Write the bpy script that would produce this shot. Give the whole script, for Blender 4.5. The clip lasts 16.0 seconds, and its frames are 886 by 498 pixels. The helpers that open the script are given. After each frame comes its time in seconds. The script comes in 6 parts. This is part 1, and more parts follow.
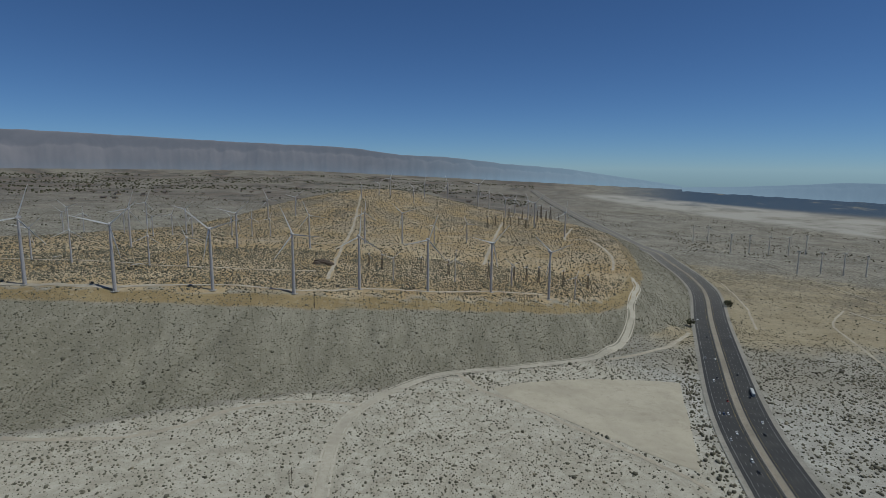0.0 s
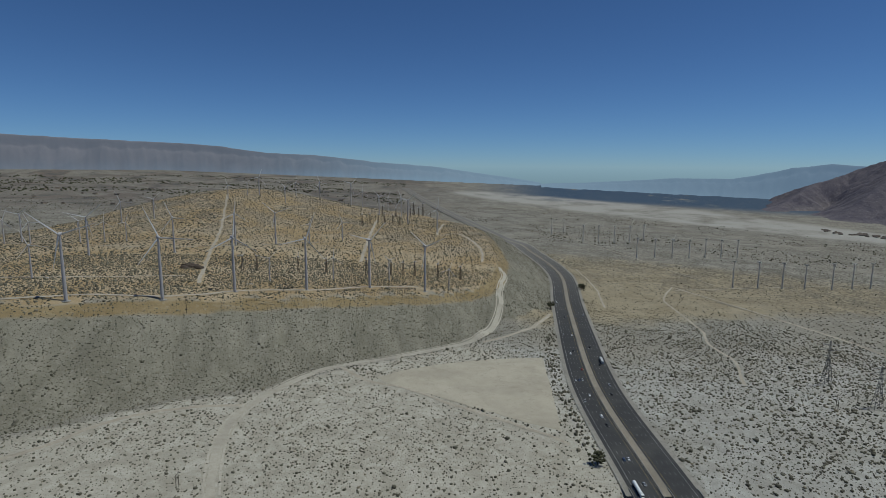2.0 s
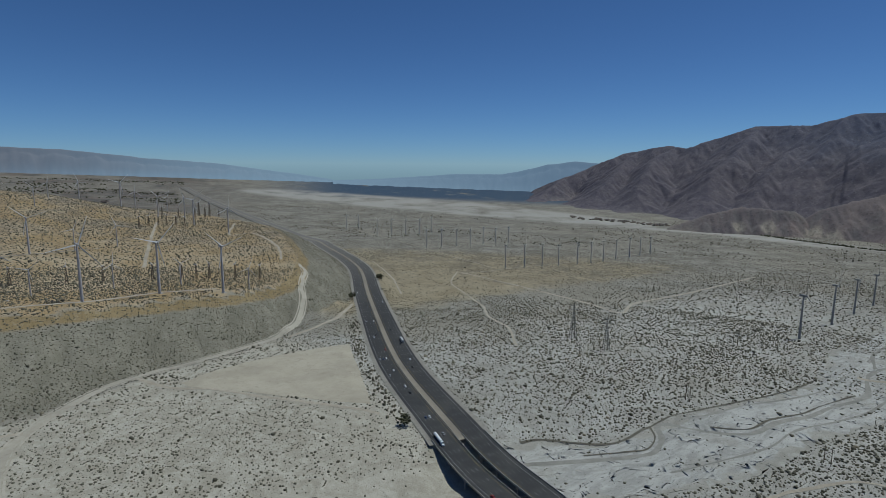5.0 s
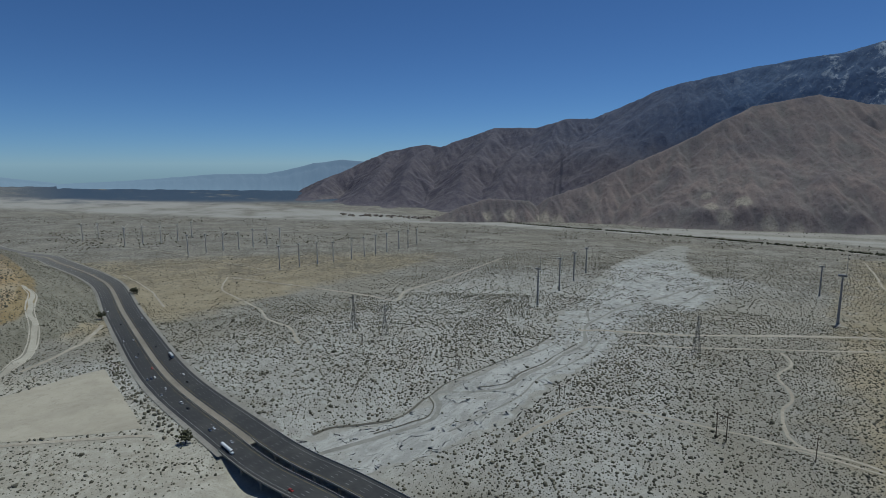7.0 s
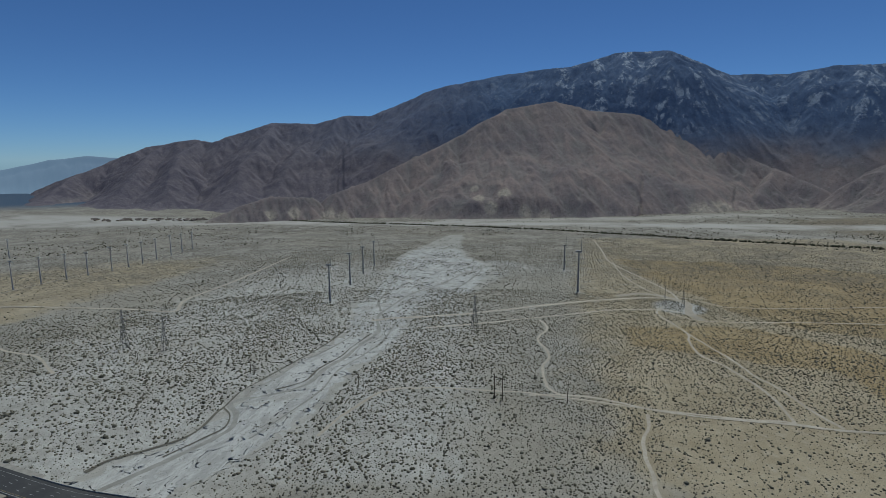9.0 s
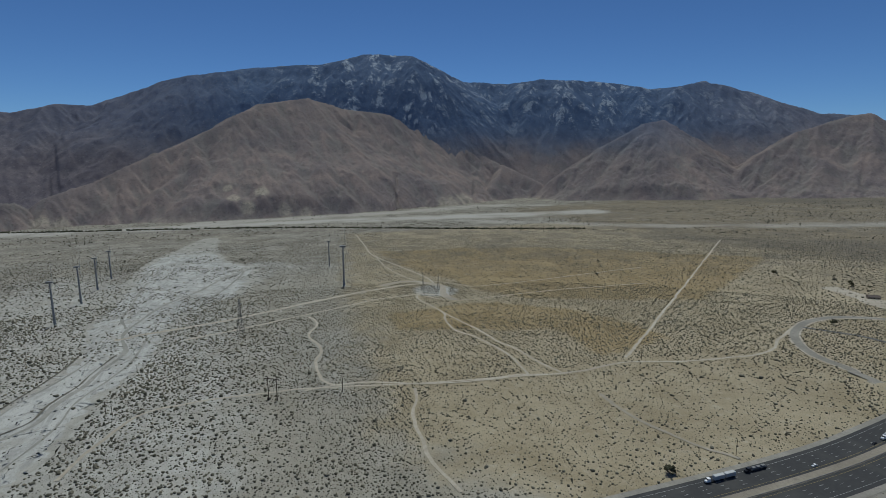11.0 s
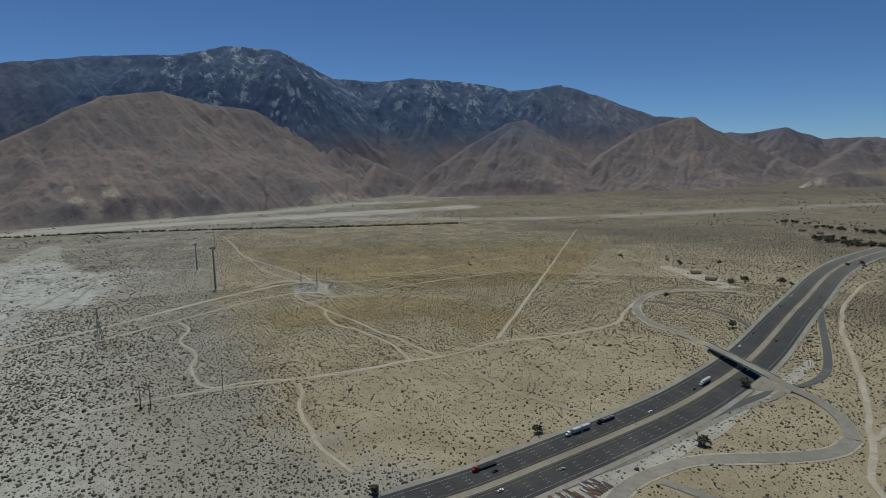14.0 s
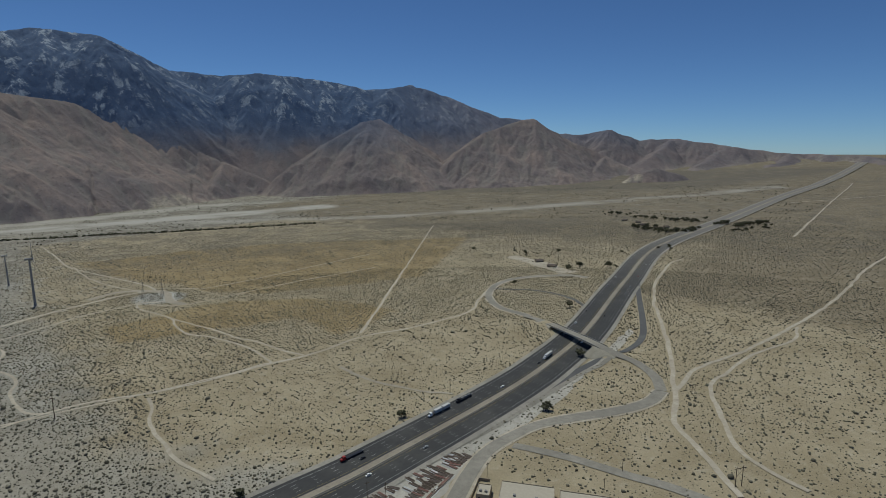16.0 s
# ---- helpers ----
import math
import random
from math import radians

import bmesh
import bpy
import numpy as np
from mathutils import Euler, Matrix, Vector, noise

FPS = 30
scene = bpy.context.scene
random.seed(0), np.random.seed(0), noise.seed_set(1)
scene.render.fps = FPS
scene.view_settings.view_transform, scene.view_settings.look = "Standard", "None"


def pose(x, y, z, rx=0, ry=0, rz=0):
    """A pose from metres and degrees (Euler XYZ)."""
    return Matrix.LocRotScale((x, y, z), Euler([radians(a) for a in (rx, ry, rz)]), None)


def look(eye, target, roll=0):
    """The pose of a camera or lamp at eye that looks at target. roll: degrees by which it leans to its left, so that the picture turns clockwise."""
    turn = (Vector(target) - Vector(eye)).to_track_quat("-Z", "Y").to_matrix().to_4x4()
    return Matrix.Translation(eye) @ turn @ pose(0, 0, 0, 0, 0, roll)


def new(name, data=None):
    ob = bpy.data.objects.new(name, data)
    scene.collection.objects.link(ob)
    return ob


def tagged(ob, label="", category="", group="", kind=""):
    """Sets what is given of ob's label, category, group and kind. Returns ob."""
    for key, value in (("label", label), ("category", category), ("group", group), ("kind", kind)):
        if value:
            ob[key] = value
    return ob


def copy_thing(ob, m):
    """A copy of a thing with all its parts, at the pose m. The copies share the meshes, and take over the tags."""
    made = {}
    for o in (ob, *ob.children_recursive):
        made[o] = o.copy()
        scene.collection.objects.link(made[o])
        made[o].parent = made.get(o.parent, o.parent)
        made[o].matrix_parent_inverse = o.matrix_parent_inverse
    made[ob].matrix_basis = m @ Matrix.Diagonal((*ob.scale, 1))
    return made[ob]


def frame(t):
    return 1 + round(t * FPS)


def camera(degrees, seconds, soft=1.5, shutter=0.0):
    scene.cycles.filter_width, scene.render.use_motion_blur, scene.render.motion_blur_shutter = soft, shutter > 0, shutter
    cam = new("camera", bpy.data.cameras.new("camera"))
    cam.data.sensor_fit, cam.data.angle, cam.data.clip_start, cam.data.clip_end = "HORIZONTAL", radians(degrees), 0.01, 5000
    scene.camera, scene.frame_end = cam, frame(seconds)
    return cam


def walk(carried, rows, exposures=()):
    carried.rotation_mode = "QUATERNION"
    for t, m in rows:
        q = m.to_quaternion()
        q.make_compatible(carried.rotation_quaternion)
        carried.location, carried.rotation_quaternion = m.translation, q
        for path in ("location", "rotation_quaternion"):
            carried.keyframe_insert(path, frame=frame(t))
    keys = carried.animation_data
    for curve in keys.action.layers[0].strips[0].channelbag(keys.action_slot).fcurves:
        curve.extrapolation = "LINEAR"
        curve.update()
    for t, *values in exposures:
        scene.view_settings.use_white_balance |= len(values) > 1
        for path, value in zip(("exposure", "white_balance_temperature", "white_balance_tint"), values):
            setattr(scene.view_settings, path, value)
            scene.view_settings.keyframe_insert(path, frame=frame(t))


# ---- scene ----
cam = camera(78.58, 16.0, soft=0.8)
# seconds, eye, yaw, pitch, lean
PATH = [
    (0.0, 0.00, 0.00, 205.50, 0.002, -8.577, 0.498),
    (0.5, -1.61, -6.50, 205.71, -2.094, -8.619, 0.466),
    (1.0, -3.24, -12.89, 205.90, -5.566, -8.635, 0.419),
    (1.5, -5.17, -19.29, 206.03, -9.487, -8.665, 0.348),
    (2.0, -7.42, -25.65, 206.27, -13.445, -8.682, 0.311),
    (2.5, -10.01, -31.98, 206.66, -17.303, -8.718, 0.319),
    (3.0, -13.11, -38.19, 207.26, -20.817, -8.762, 0.343),
    (3.5, -16.70, -44.25, 207.91, -24.007, -8.827, 0.378),
    (3.7, -18.18, -46.63, 208.16, -25.553, -8.849, 0.387),
    (5.8, -37.58, -65.40, 207.11, -42.888, -8.931, 0.175),
    (6.0, -39.13, -66.29, 207.01, -45.370, -8.941, 0.103),
    (6.5, -42.93, -68.30, 206.74, -52.605, -8.974, -0.090),
    (7.0, -46.59, -69.93, 206.58, -59.154, -9.045, -0.208),
    (7.5, -50.40, -70.98, 206.82, -64.571, -9.174, -0.312),
    (8.0, -54.17, -71.58, 207.23, -70.007, -9.324, -0.347),
    (8.5, -57.90, -71.62, 207.62, -76.230, -9.452, -0.377),
    (9.0, -61.65, -71.60, 207.90, -81.688, -9.540, -0.313),
    (9.5, -65.43, -71.61, 207.97, -86.861, -9.647, -0.248),
    (10.0, -68.96, -71.28, 208.02, -92.984, -9.705, -0.219),
    (10.2, -70.36, -71.07, 208.01, -96.098, -9.743, -0.206),
    (12.3, -83.38, -64.44, 206.09, -116.871, -9.994, -0.023),
    (12.5, -84.76, -63.70, 206.06, -117.786, -10.002, -0.035),
    (13.0, -88.26, -61.75, 205.98, -119.169, -10.045, -0.071),
    (13.5, -91.81, -59.98, 205.89, -119.625, -10.087, -0.101),
    (14.0, -95.34, -58.33, 205.80, -119.894, -10.112, -0.100),
    (14.5, -98.80, -56.52, 205.67, -122.904, -10.159, -0.061),
    (15.0, -102.04, -54.47, 205.49, -127.789, -10.193, -0.011),
    (15.5, -105.29, -52.34, 205.24, -131.361, -10.216, 0.025),
    (16.0, -108.73, -50.37, 205.03, -134.814, -10.219, 0.075),
]
# seconds, stops, kelvin, tint
EXPOSURES = [(0, -0.25, 6150, 1), (7, -0.25, 5850, 0), (10, -0.20, 5900, 0), (12.5, -0.15, 6250, 0), (16, -0.13, 6330, 0)]
walk(cam, [(t, pose(x, y, z, 0, 0, yaw) @ pose(0, 0, 0, 90 + pitch, 0, 0) @ pose(0, 0, 0, 0, 0, lean)) for t, x, y, z, yaw, pitch, lean in PATH], EXPOSURES)

# ---------------------------------------------------------------- sky and sun
SUN_ELEV, SUN_AZ = 66.0, -102.0  # degrees; the azimuth as a yaw from +y
world = bpy.data.worlds.new("sky")
scene.world = world
world.use_nodes = True
wn, wl = world.node_tree.nodes, world.node_tree.links
sky = wn.new("ShaderNodeTexSky")
sky.sky_type = "NISHITA"
sky.sun_disc = False
sky.sun_elevation = radians(SUN_ELEV)
sky.sun_rotation = radians(-SUN_AZ)
sky.altitude = 3000
sky.air_density, sky.dust_density, sky.ozone_density = 0.9, 0.25, 2.0
wn["Background"].inputs[1].default_value = 0.062
deep = wn.new("ShaderNodeMix")  # clear dry mountain air: a deeper blue
deep.data_type, deep.blend_type = "RGBA", "MULTIPLY"
deep.inputs[0].default_value = 1.0
deep.inputs[7].default_value = (0.66, 0.86, 1.17, 1)
wl.new(sky.outputs[0], deep.inputs[6])
wl.new(deep.outputs[2], wn["Background"].inputs[0])
sun_data = bpy.data.lights.new("sun", "SUN")
sun_data.energy, sun_data.angle, sun_data.color = 3.0, radians(0.53), (1.0, 0.95, 0.87)
sun = new("sun", sun_data)
sun_way = Vector((-math.sin(radians(SUN_AZ)) * math.cos(radians(SUN_ELEV)), math.cos(radians(SUN_AZ)) * math.cos(radians(SUN_ELEV)), math.sin(radians(SUN_ELEV))))
sun.matrix_world = look(sun_way * 900, (0, 0, 0))

# ---------------------------------------------------------------- materials


class Nodes:
    """A short hand for a node material."""

    def __init__(self, name, rough=0.9, metal=0.0):
        self.mat = bpy.data.materials.new(name)
        self.mat.use_nodes = True
        self.n, self.l = self.mat.node_tree.nodes, self.mat.node_tree.links
        self.bsdf = self.n["Principled BSDF"]
        self.bsdf.inputs["Roughness"].default_value = rough
        self.bsdf.inputs["Metallic"].default_value = metal
        self.bsdf.inputs["Specular IOR Level"].default_value = 0.25
        self.coord = self.n.new("ShaderNodeNewGeometry")

    def put(self, socket, value):
        if isinstance(value, (int, float)):
            socket.default_value = value
        elif isinstance(value, tuple):
            socket.default_value = (*value, 1) if len(value) == 3 and len(socket.default_value) == 4 else value
        else:
            self.l.new(value, socket)

    def noise(self, scale, detail=3.0, rough=0.55, where=None, stretch=None, warp=0.0):
        v = where or self.coord.outputs["Position"]
        if stretch:
            m = self.n.new("ShaderNodeMapping")
            m.inputs["Scale"].default_value = stretch
            self.l.new(v, m.inputs["Vector"])
            v = m.outputs[0]
        t = self.n.new("ShaderNodeTexNoise")
        t.inputs["Scale"].default_value, t.inputs["Detail"].default_value, t.inputs["Roughness"].default_value = scale, detail, rough
        t.inputs["Distortion"].default_value = warp
        self.l.new(v, t.inputs["Vector"])
        return t.outputs["Fac"]

    def cells(self, scale, feature="F1", out="Distance"):
        t = self.n.new("ShaderNodeTexVoronoi")
        t.feature = feature
        t.inputs["Scale"].default_value = scale
        self.l.new(self.coord.outputs["Position"], t.inputs["Vector"])
        return t.outputs[out]

    def ramp(self, value, a, b, lo=0.0, hi=1.0):
        r = self.n.new("ShaderNodeMapRange")
        r.interpolation_type = "SMOOTHSTEP"
        self.put(r.inputs["Value"], value)
        for k, v in (("From Min", a), ("From Max", b), ("To Min", lo), ("To Max", hi)):
            r.inputs[k].default_value = v
        return r.outputs[0]

    def math(self, op, a, b=0.0):
        r = self.n.new("ShaderNodeMath")
        r.operation = op
        self.put(r.inputs[0], a)
        self.put(r.inputs[1], b)
        return r.outputs[0]

    def mix(self, fac, a, b):
        r = self.n.new("ShaderNodeMix")
        r.data_type = "RGBA"
        self.put(r.inputs[0], fac)
        self.put(r.inputs[6], a)
        self.put(r.inputs[7], b)
        return r.outputs[2]

    def attr(self, name):
        r = self.n.new("ShaderNodeAttribute")
        r.attribute_name = name
        return r.outputs["Fac"]

    def random(self):
        return self.n.new("ShaderNodeObjectInfo").outputs["Random"]

    def island(self):
        return self.coord.outputs["Random Per Island"]

    def height(self):
        s = self.n.new("ShaderNodeSeparateXYZ")
        self.l.new(self.coord.outputs["Position"], s.inputs[0])
        return s.outputs[2]

    def slope(self):
        s = self.n.new("ShaderNodeSeparateXYZ")
        self.l.new(self.coord.outputs["True Normal"], s.inputs[0])
        return s.outputs[2]

    def color(self, c):
        self.put(self.bsdf.inputs["Base Color"], c)
        return self

    def bump(self, value, depth, strength=1.0):
        b = self.n.new("ShaderNodeBump")
        b.inputs["Distance"].default_value = depth
        b.inputs["Strength"].default_value = strength
        self.l.new(value, b.inputs["Height"])
        self.l.new(b.outputs[0], self.bsdf.inputs["Normal"])
        return self


def plain_paint(name, c, rough=0.6, metal=0.0, wear=0.12, scale=1.5):
    m = Nodes(name, rough, metal)
    dark = tuple(v * (1 - wear) for v in c)
    light = tuple(min(1, v * (1 + wear)) for v in c)
    return m.color(m.mix(m.noise(scale, 4), dark, light)).mat


def ground_material():
    m = Nodes("desert_ground", 0.95)
    grain = m.noise(0.9, 6, 0.7)
    blotch = m.noise(0.018, 5, 0.6, warp=0.6)
    broad = m.noise(0.004, 3, 0.5)
    sand = m.mix(m.ramp(blotch, 0.35, 0.68), (0.236, 0.219, 0.178), (0.328, 0.309, 0.262))
    sand = m.mix(m.ramp(broad, 0.4, 0.65), sand, m.mix(0.5, sand, (0.30, 0.270, 0.210)))
    edge = m.math("MULTIPLY", m.math("SUBTRACT", m.noise(0.022, 5, 0.65), 0.5), 0.75)

    def zone(name):
        return m.ramp(m.math("ADD", m.attr(name), edge), 0.30, 0.70)

    ochre = m.mix(m.ramp(blotch, 0.3, 0.7), (0.242, 0.176, 0.082), (0.310, 0.236, 0.122))
    brown = m.mix(m.ramp(blotch, 0.3, 0.7), (0.178, 0.142, 0.088), (0.232, 0.192, 0.128))
    mesa = m.mix(m.ramp(m.noise(0.012, 5, 0.6), 0.38, 0.66), (0.356, 0.258, 0.132), (0.455, 0.365, 0.236))
    scree = m.mix(m.ramp(m.noise(0.03, 5, 0.65, stretch=(1, 0.35, 0.35)), 0.35, 0.7), (0.198, 0.184, 0.138), (0.275, 0.256, 0.198))
    drift = m.ramp(m.noise(0.05, 5, 0.7, warp=1.0), 0.35, 0.7)
    pale = m.mix(m.attr("cool"), m.mix(drift, (0.355, 0.326, 0.260), (0.505, 0.472, 0.395)), m.mix(drift, (0.325, 0.312, 0.275), (0.460, 0.448, 0.405)))
    tan = m.mix(m.ramp(blotch, 0.3, 0.7), (0.278, 0.228, 0.142), (0.362, 0.306, 0.204))
    c = m.mix(zone("zone_warm"), sand, tan)
    c = m.mix(zone("zone_ochre"), c, ochre)
    c = m.mix(zone("zone_brown"), c, brown)
    c = m.mix(zone("zone_mesa"), c, mesa)
    c = m.mix(zone("zone_scree"), c, scree)
    c = m.mix(zone("zone_pale"), c, pale)
    # sand swept bare between the clumps, and thin dry rills
    swept = m.noise(0.13, 5, 0.7, warp=0.5)
    c = m.mix(m.ramp(swept, 0.52, 0.70, 0, 0.45), c, m.mix(0.55, c, (0.52, 0.49, 0.42)))
    c = m.mix(m.ramp(swept, 0.30, 0.46, 0.40, 0), c, m.mix(0.5, c, (0.11, 0.098, 0.075)))
    rill = m.math("ABSOLUTE", m.math("SUBTRACT", m.noise(0.011, 5, 0.55, warp=0.6), 0.5))
    rill = m.math("MULTIPLY", m.ramp(rill, 0.004, 0.016, 1, 0), m.ramp(m.noise(0.02, 4, 0.6), 0.40, 0.60))
    c = m.mix(m.math("MULTIPLY", rill, m.attr("rill")), c, (0.43, 0.405, 0.345))
    c = m.mix(m.math("MULTIPLY", m.attr("thick"), m.ramp(m.noise(0.007, 5, 0.65, warp=0.6), 0.28, 0.60, 0.35, 0.95)), c, (0.118, 0.104, 0.084))
    # far scrub, too small to stand singly
    spot = m.ramp(m.cells(0.13), 0.36, 0.55, 1.0, 0.0)
    thick = m.ramp(m.noise(0.006, 4, 0.6), 0.35, 0.65, 0.4, 0.95)
    c = m.mix(m.math("MULTIPLY", m.math("MULTIPLY", spot, thick), m.attr("scrub")), c, (0.090, 0.080, 0.060))
    far_band = m.ramp(m.noise(0.012, 5, 0.65, warp=0.8), 0.42, 0.66)
    c = m.mix(m.math("MULTIPLY", m.math("MULTIPLY", far_band, 0.55), m.attr("scrub")), c, (0.125, 0.108, 0.085))
    streak = m.ramp(m.noise(0.0022, 4, 0.6, stretch=(1, 1, 1), warp=1.5), 0.42, 0.62)
    c = m.mix(m.math("MULTIPLY", m.attr("valley"), m.ramp(streak, 0.0, 1.0, 0.35, 1.0)), c, m.mix(m.ramp(m.noise(0.012, 5, 0.6), 0.40, 0.62), (0.150, 0.122, 0.100), (0.098, 0.090, 0.082)))
    # far valley greenery, with its blue haze painted into the ground colour
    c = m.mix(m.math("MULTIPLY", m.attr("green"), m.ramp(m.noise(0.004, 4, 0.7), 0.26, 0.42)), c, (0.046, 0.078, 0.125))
    c = m.mix(m.math("MULTIPLY", m.attr("playa"), m.ramp(m.noise(0.004, 4, 0.6), 0.30, 0.58)), c, (0.385, 0.366, 0.326))
    c = m.mix(m.ramp(grain, 0.3, 0.75, 0.0, 0.35), c, m.mix(0.5, c, (0.12, 0.105, 0.085)))
    # twigs and stones between the bushes
    twig = m.ramp(m.cells(0.62), 0.16, 0.30, 1.0, 0.0)
    twig = m.math("MULTIPLY", twig, m.ramp(m.noise(0.05, 4, 0.6), 0.42, 0.62, 0.1, 0.75))
    c = m.mix(m.math("MULTIPLY", twig, m.math("SUBTRACT", 1.0, m.attr("scrub"))), c, m.mix(0.55, c, (0.06, 0.055, 0.04)))
    pebble = m.ramp(m.cells(0.9, out="Distance"), 0.10, 0.2, 0.4, 0.0)
    c = m.mix(pebble, c, (0.48, 0.45, 0.39))
    m.color(c)
    m.bump(m.noise(0.7, 6, 0.7), 0.6, 0.8)
    return m.mat


def track_material(name, a, b, scale=0.25):
    m = Nodes(name, 0.95)
    c = m.mix(m.ramp(m.noise(scale, 6, 0.7), 0.3, 0.7), a, b)
    c = m.mix(m.ramp(m.noise(0.02, 4, 0.6), 0.4, 0.65, 0, 0.55), c, tuple(v * 0.78 for v in a))
    c = m.mix(m.ramp(m.noise(0.11, 5, 0.7, warp=1.0), 0.52, 0.70, 0, 0.5), c, tuple(v * 0.70 for v in a))
    c = m.mix(m.ramp(m.cells(0.8), 0.08, 0.2, 0.5, 0.0), c, tuple(v * 0.5 for v in a))
    return m.color(c).bump(m.noise(1.2, 5), 0.15, 0.5).mat


def asphalt_material(name="asphalt", base=0.055):
    m = Nodes(name, 0.88)
    c = m.mix(m.noise(0.35, 6, 0.7), (base * 0.75, base * 0.76, base * 0.8), (base * 1.3, base * 1.28, base * 1.26))
    c = m.mix(m.ramp(m.noise(0.03, 4, 0.6), 0.45, 0.7, 0, 0.5), c, (base * 1.7, base * 1.65, base * 1.55))
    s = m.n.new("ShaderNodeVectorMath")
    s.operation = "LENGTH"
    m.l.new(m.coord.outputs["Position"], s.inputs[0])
    c = m.mix(m.ramp(s.outputs["Value"], 650, 1900), c, (0.190, 0.178, 0.162))  # asphalt painted paler with distance, in place of haze
    m.bsdf.inputs["Specular IOR Level"].default_value = 0.08
    return m.color(c).bump(m.noise(6.0, 3), 0.02, 0.5).mat


def rock_material(name):
    """Bare desert rock: brown below; above, forest-dark granitic rock painted haze-blue with pale scars down its ribs;
    sand at the foot.
    """
    m = Nodes(name, 0.95)
    n1 = m.noise(0.0028, 7, 0.62, warp=0.7)
    n2 = m.noise(0.014, 7, 0.66)
    n3 = m.noise(0.07, 6, 0.7)
    rib = m.attr("rib")
    low = m.mix(m.ramp(n1, 0.35, 0.68), (0.160, 0.136, 0.136), (0.256, 0.202, 0.178))
    low = m.mix(m.ramp(n2, 0.45, 0.75, 0, 0.6), low, (0.128, 0.112, 0.114))
    low = m.mix(m.ramp(m.noise(0.006, 5, 0.6), 0.52, 0.68, 0, 0.5), low, (0.150, 0.140, 0.128))
    low = m.mix(m.ramp(rib, 0.15, 0.5, 0.45, 0.0), low, (0.190, 0.176, 0.162))
    # darker, more purple tone, graded by yaw
    low = m.mix(m.attr("dark_tone"), low, m.mix(m.ramp(n2, 0.35, 0.65), (0.088, 0.080, 0.102), (0.142, 0.124, 0.138)))
    # the blue of distant haze is painted into the upper rock
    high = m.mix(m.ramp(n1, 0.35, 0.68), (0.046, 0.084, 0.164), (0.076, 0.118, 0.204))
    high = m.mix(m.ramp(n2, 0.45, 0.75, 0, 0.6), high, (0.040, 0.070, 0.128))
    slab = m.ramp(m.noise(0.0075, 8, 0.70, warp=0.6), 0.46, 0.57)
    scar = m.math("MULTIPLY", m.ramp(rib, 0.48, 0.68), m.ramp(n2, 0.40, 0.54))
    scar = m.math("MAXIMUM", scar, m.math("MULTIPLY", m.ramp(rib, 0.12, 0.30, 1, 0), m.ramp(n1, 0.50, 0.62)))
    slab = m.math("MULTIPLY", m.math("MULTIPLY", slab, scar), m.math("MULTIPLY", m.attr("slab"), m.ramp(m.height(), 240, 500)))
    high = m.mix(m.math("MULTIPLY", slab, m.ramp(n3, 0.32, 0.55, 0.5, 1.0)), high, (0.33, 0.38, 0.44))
    # lower slopes painted lighter to offset their shade
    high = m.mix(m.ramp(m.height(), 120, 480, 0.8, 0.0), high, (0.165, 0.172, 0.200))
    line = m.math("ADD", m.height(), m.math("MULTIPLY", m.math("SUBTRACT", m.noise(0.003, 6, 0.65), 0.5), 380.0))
    c = m.mix(m.math("MULTIPLY", m.ramp(line, 120, 380), m.attr("hazed_granite")), low, high)
    c = m.mix(m.ramp(n3, 0.5, 0.72, 0, 0.5), c, m.mix(0.5, c, (0.045, 0.045, 0.05)))
    c = m.mix(m.ramp(m.cells(0.055), 0.12, 0.30, 0.5, 0.0), c, m.mix(0.5, c, (0.03, 0.032, 0.035)))
    c = m.mix(m.ramp(m.cells(0.031), 0.06, 0.22, 0.30, 0.0), c, m.mix(0.6, c, (0.36, 0.34, 0.32)))
    dust = m.mix(m.ramp(n3, 0.48, 0.62), (0.42, 0.37, 0.29), (0.29, 0.252, 0.195))
    sandy = m.math("MULTIPLY", m.attr("apron"), m.ramp(m.noise(0.0045, 5, 0.6), 0.48, 0.60))
    c = m.mix(m.math("MAXIMUM", sandy, m.math("MULTIPLY", m.attr("fan"), m.ramp(n2, 0.30, 0.60, 0.45, 0.85))), c, dust)
    m.color(c)
    m.bump(m.math("ADD", n2, m.math("MULTIPLY", n3, 0.8)), 6.0, 0.8)
    return m.mat


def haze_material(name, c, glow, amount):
    """A far backdrop range, its haze painted as glow, thicker the farther it lies."""
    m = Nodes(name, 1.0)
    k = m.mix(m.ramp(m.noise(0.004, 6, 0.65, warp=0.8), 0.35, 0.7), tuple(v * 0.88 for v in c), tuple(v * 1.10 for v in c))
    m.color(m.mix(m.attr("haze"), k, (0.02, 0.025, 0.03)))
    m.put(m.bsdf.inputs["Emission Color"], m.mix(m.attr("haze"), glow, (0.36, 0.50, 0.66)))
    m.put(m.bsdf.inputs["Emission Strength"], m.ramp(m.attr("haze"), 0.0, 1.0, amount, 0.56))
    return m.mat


M_GROUND = ground_material()
M_TRACK = track_material("dirt_track", (0.36, 0.315, 0.245), (0.46, 0.41, 0.33))
M_TRACK_FAINT = track_material("faint_track", (0.30, 0.262, 0.205), (0.37, 0.33, 0.265))
M_SAND_GREY = track_material("grey_sand", (0.34, 0.32, 0.275), (0.43, 0.405, 0.355), 0.3)
M_DIRT_ROAD = track_material("packed_dirt", (0.400, 0.362, 0.292), (0.465, 0.428, 0.352))
M_BERM = track_material("loose_sand", (0.42, 0.38, 0.31), (0.50, 0.46, 0.38))
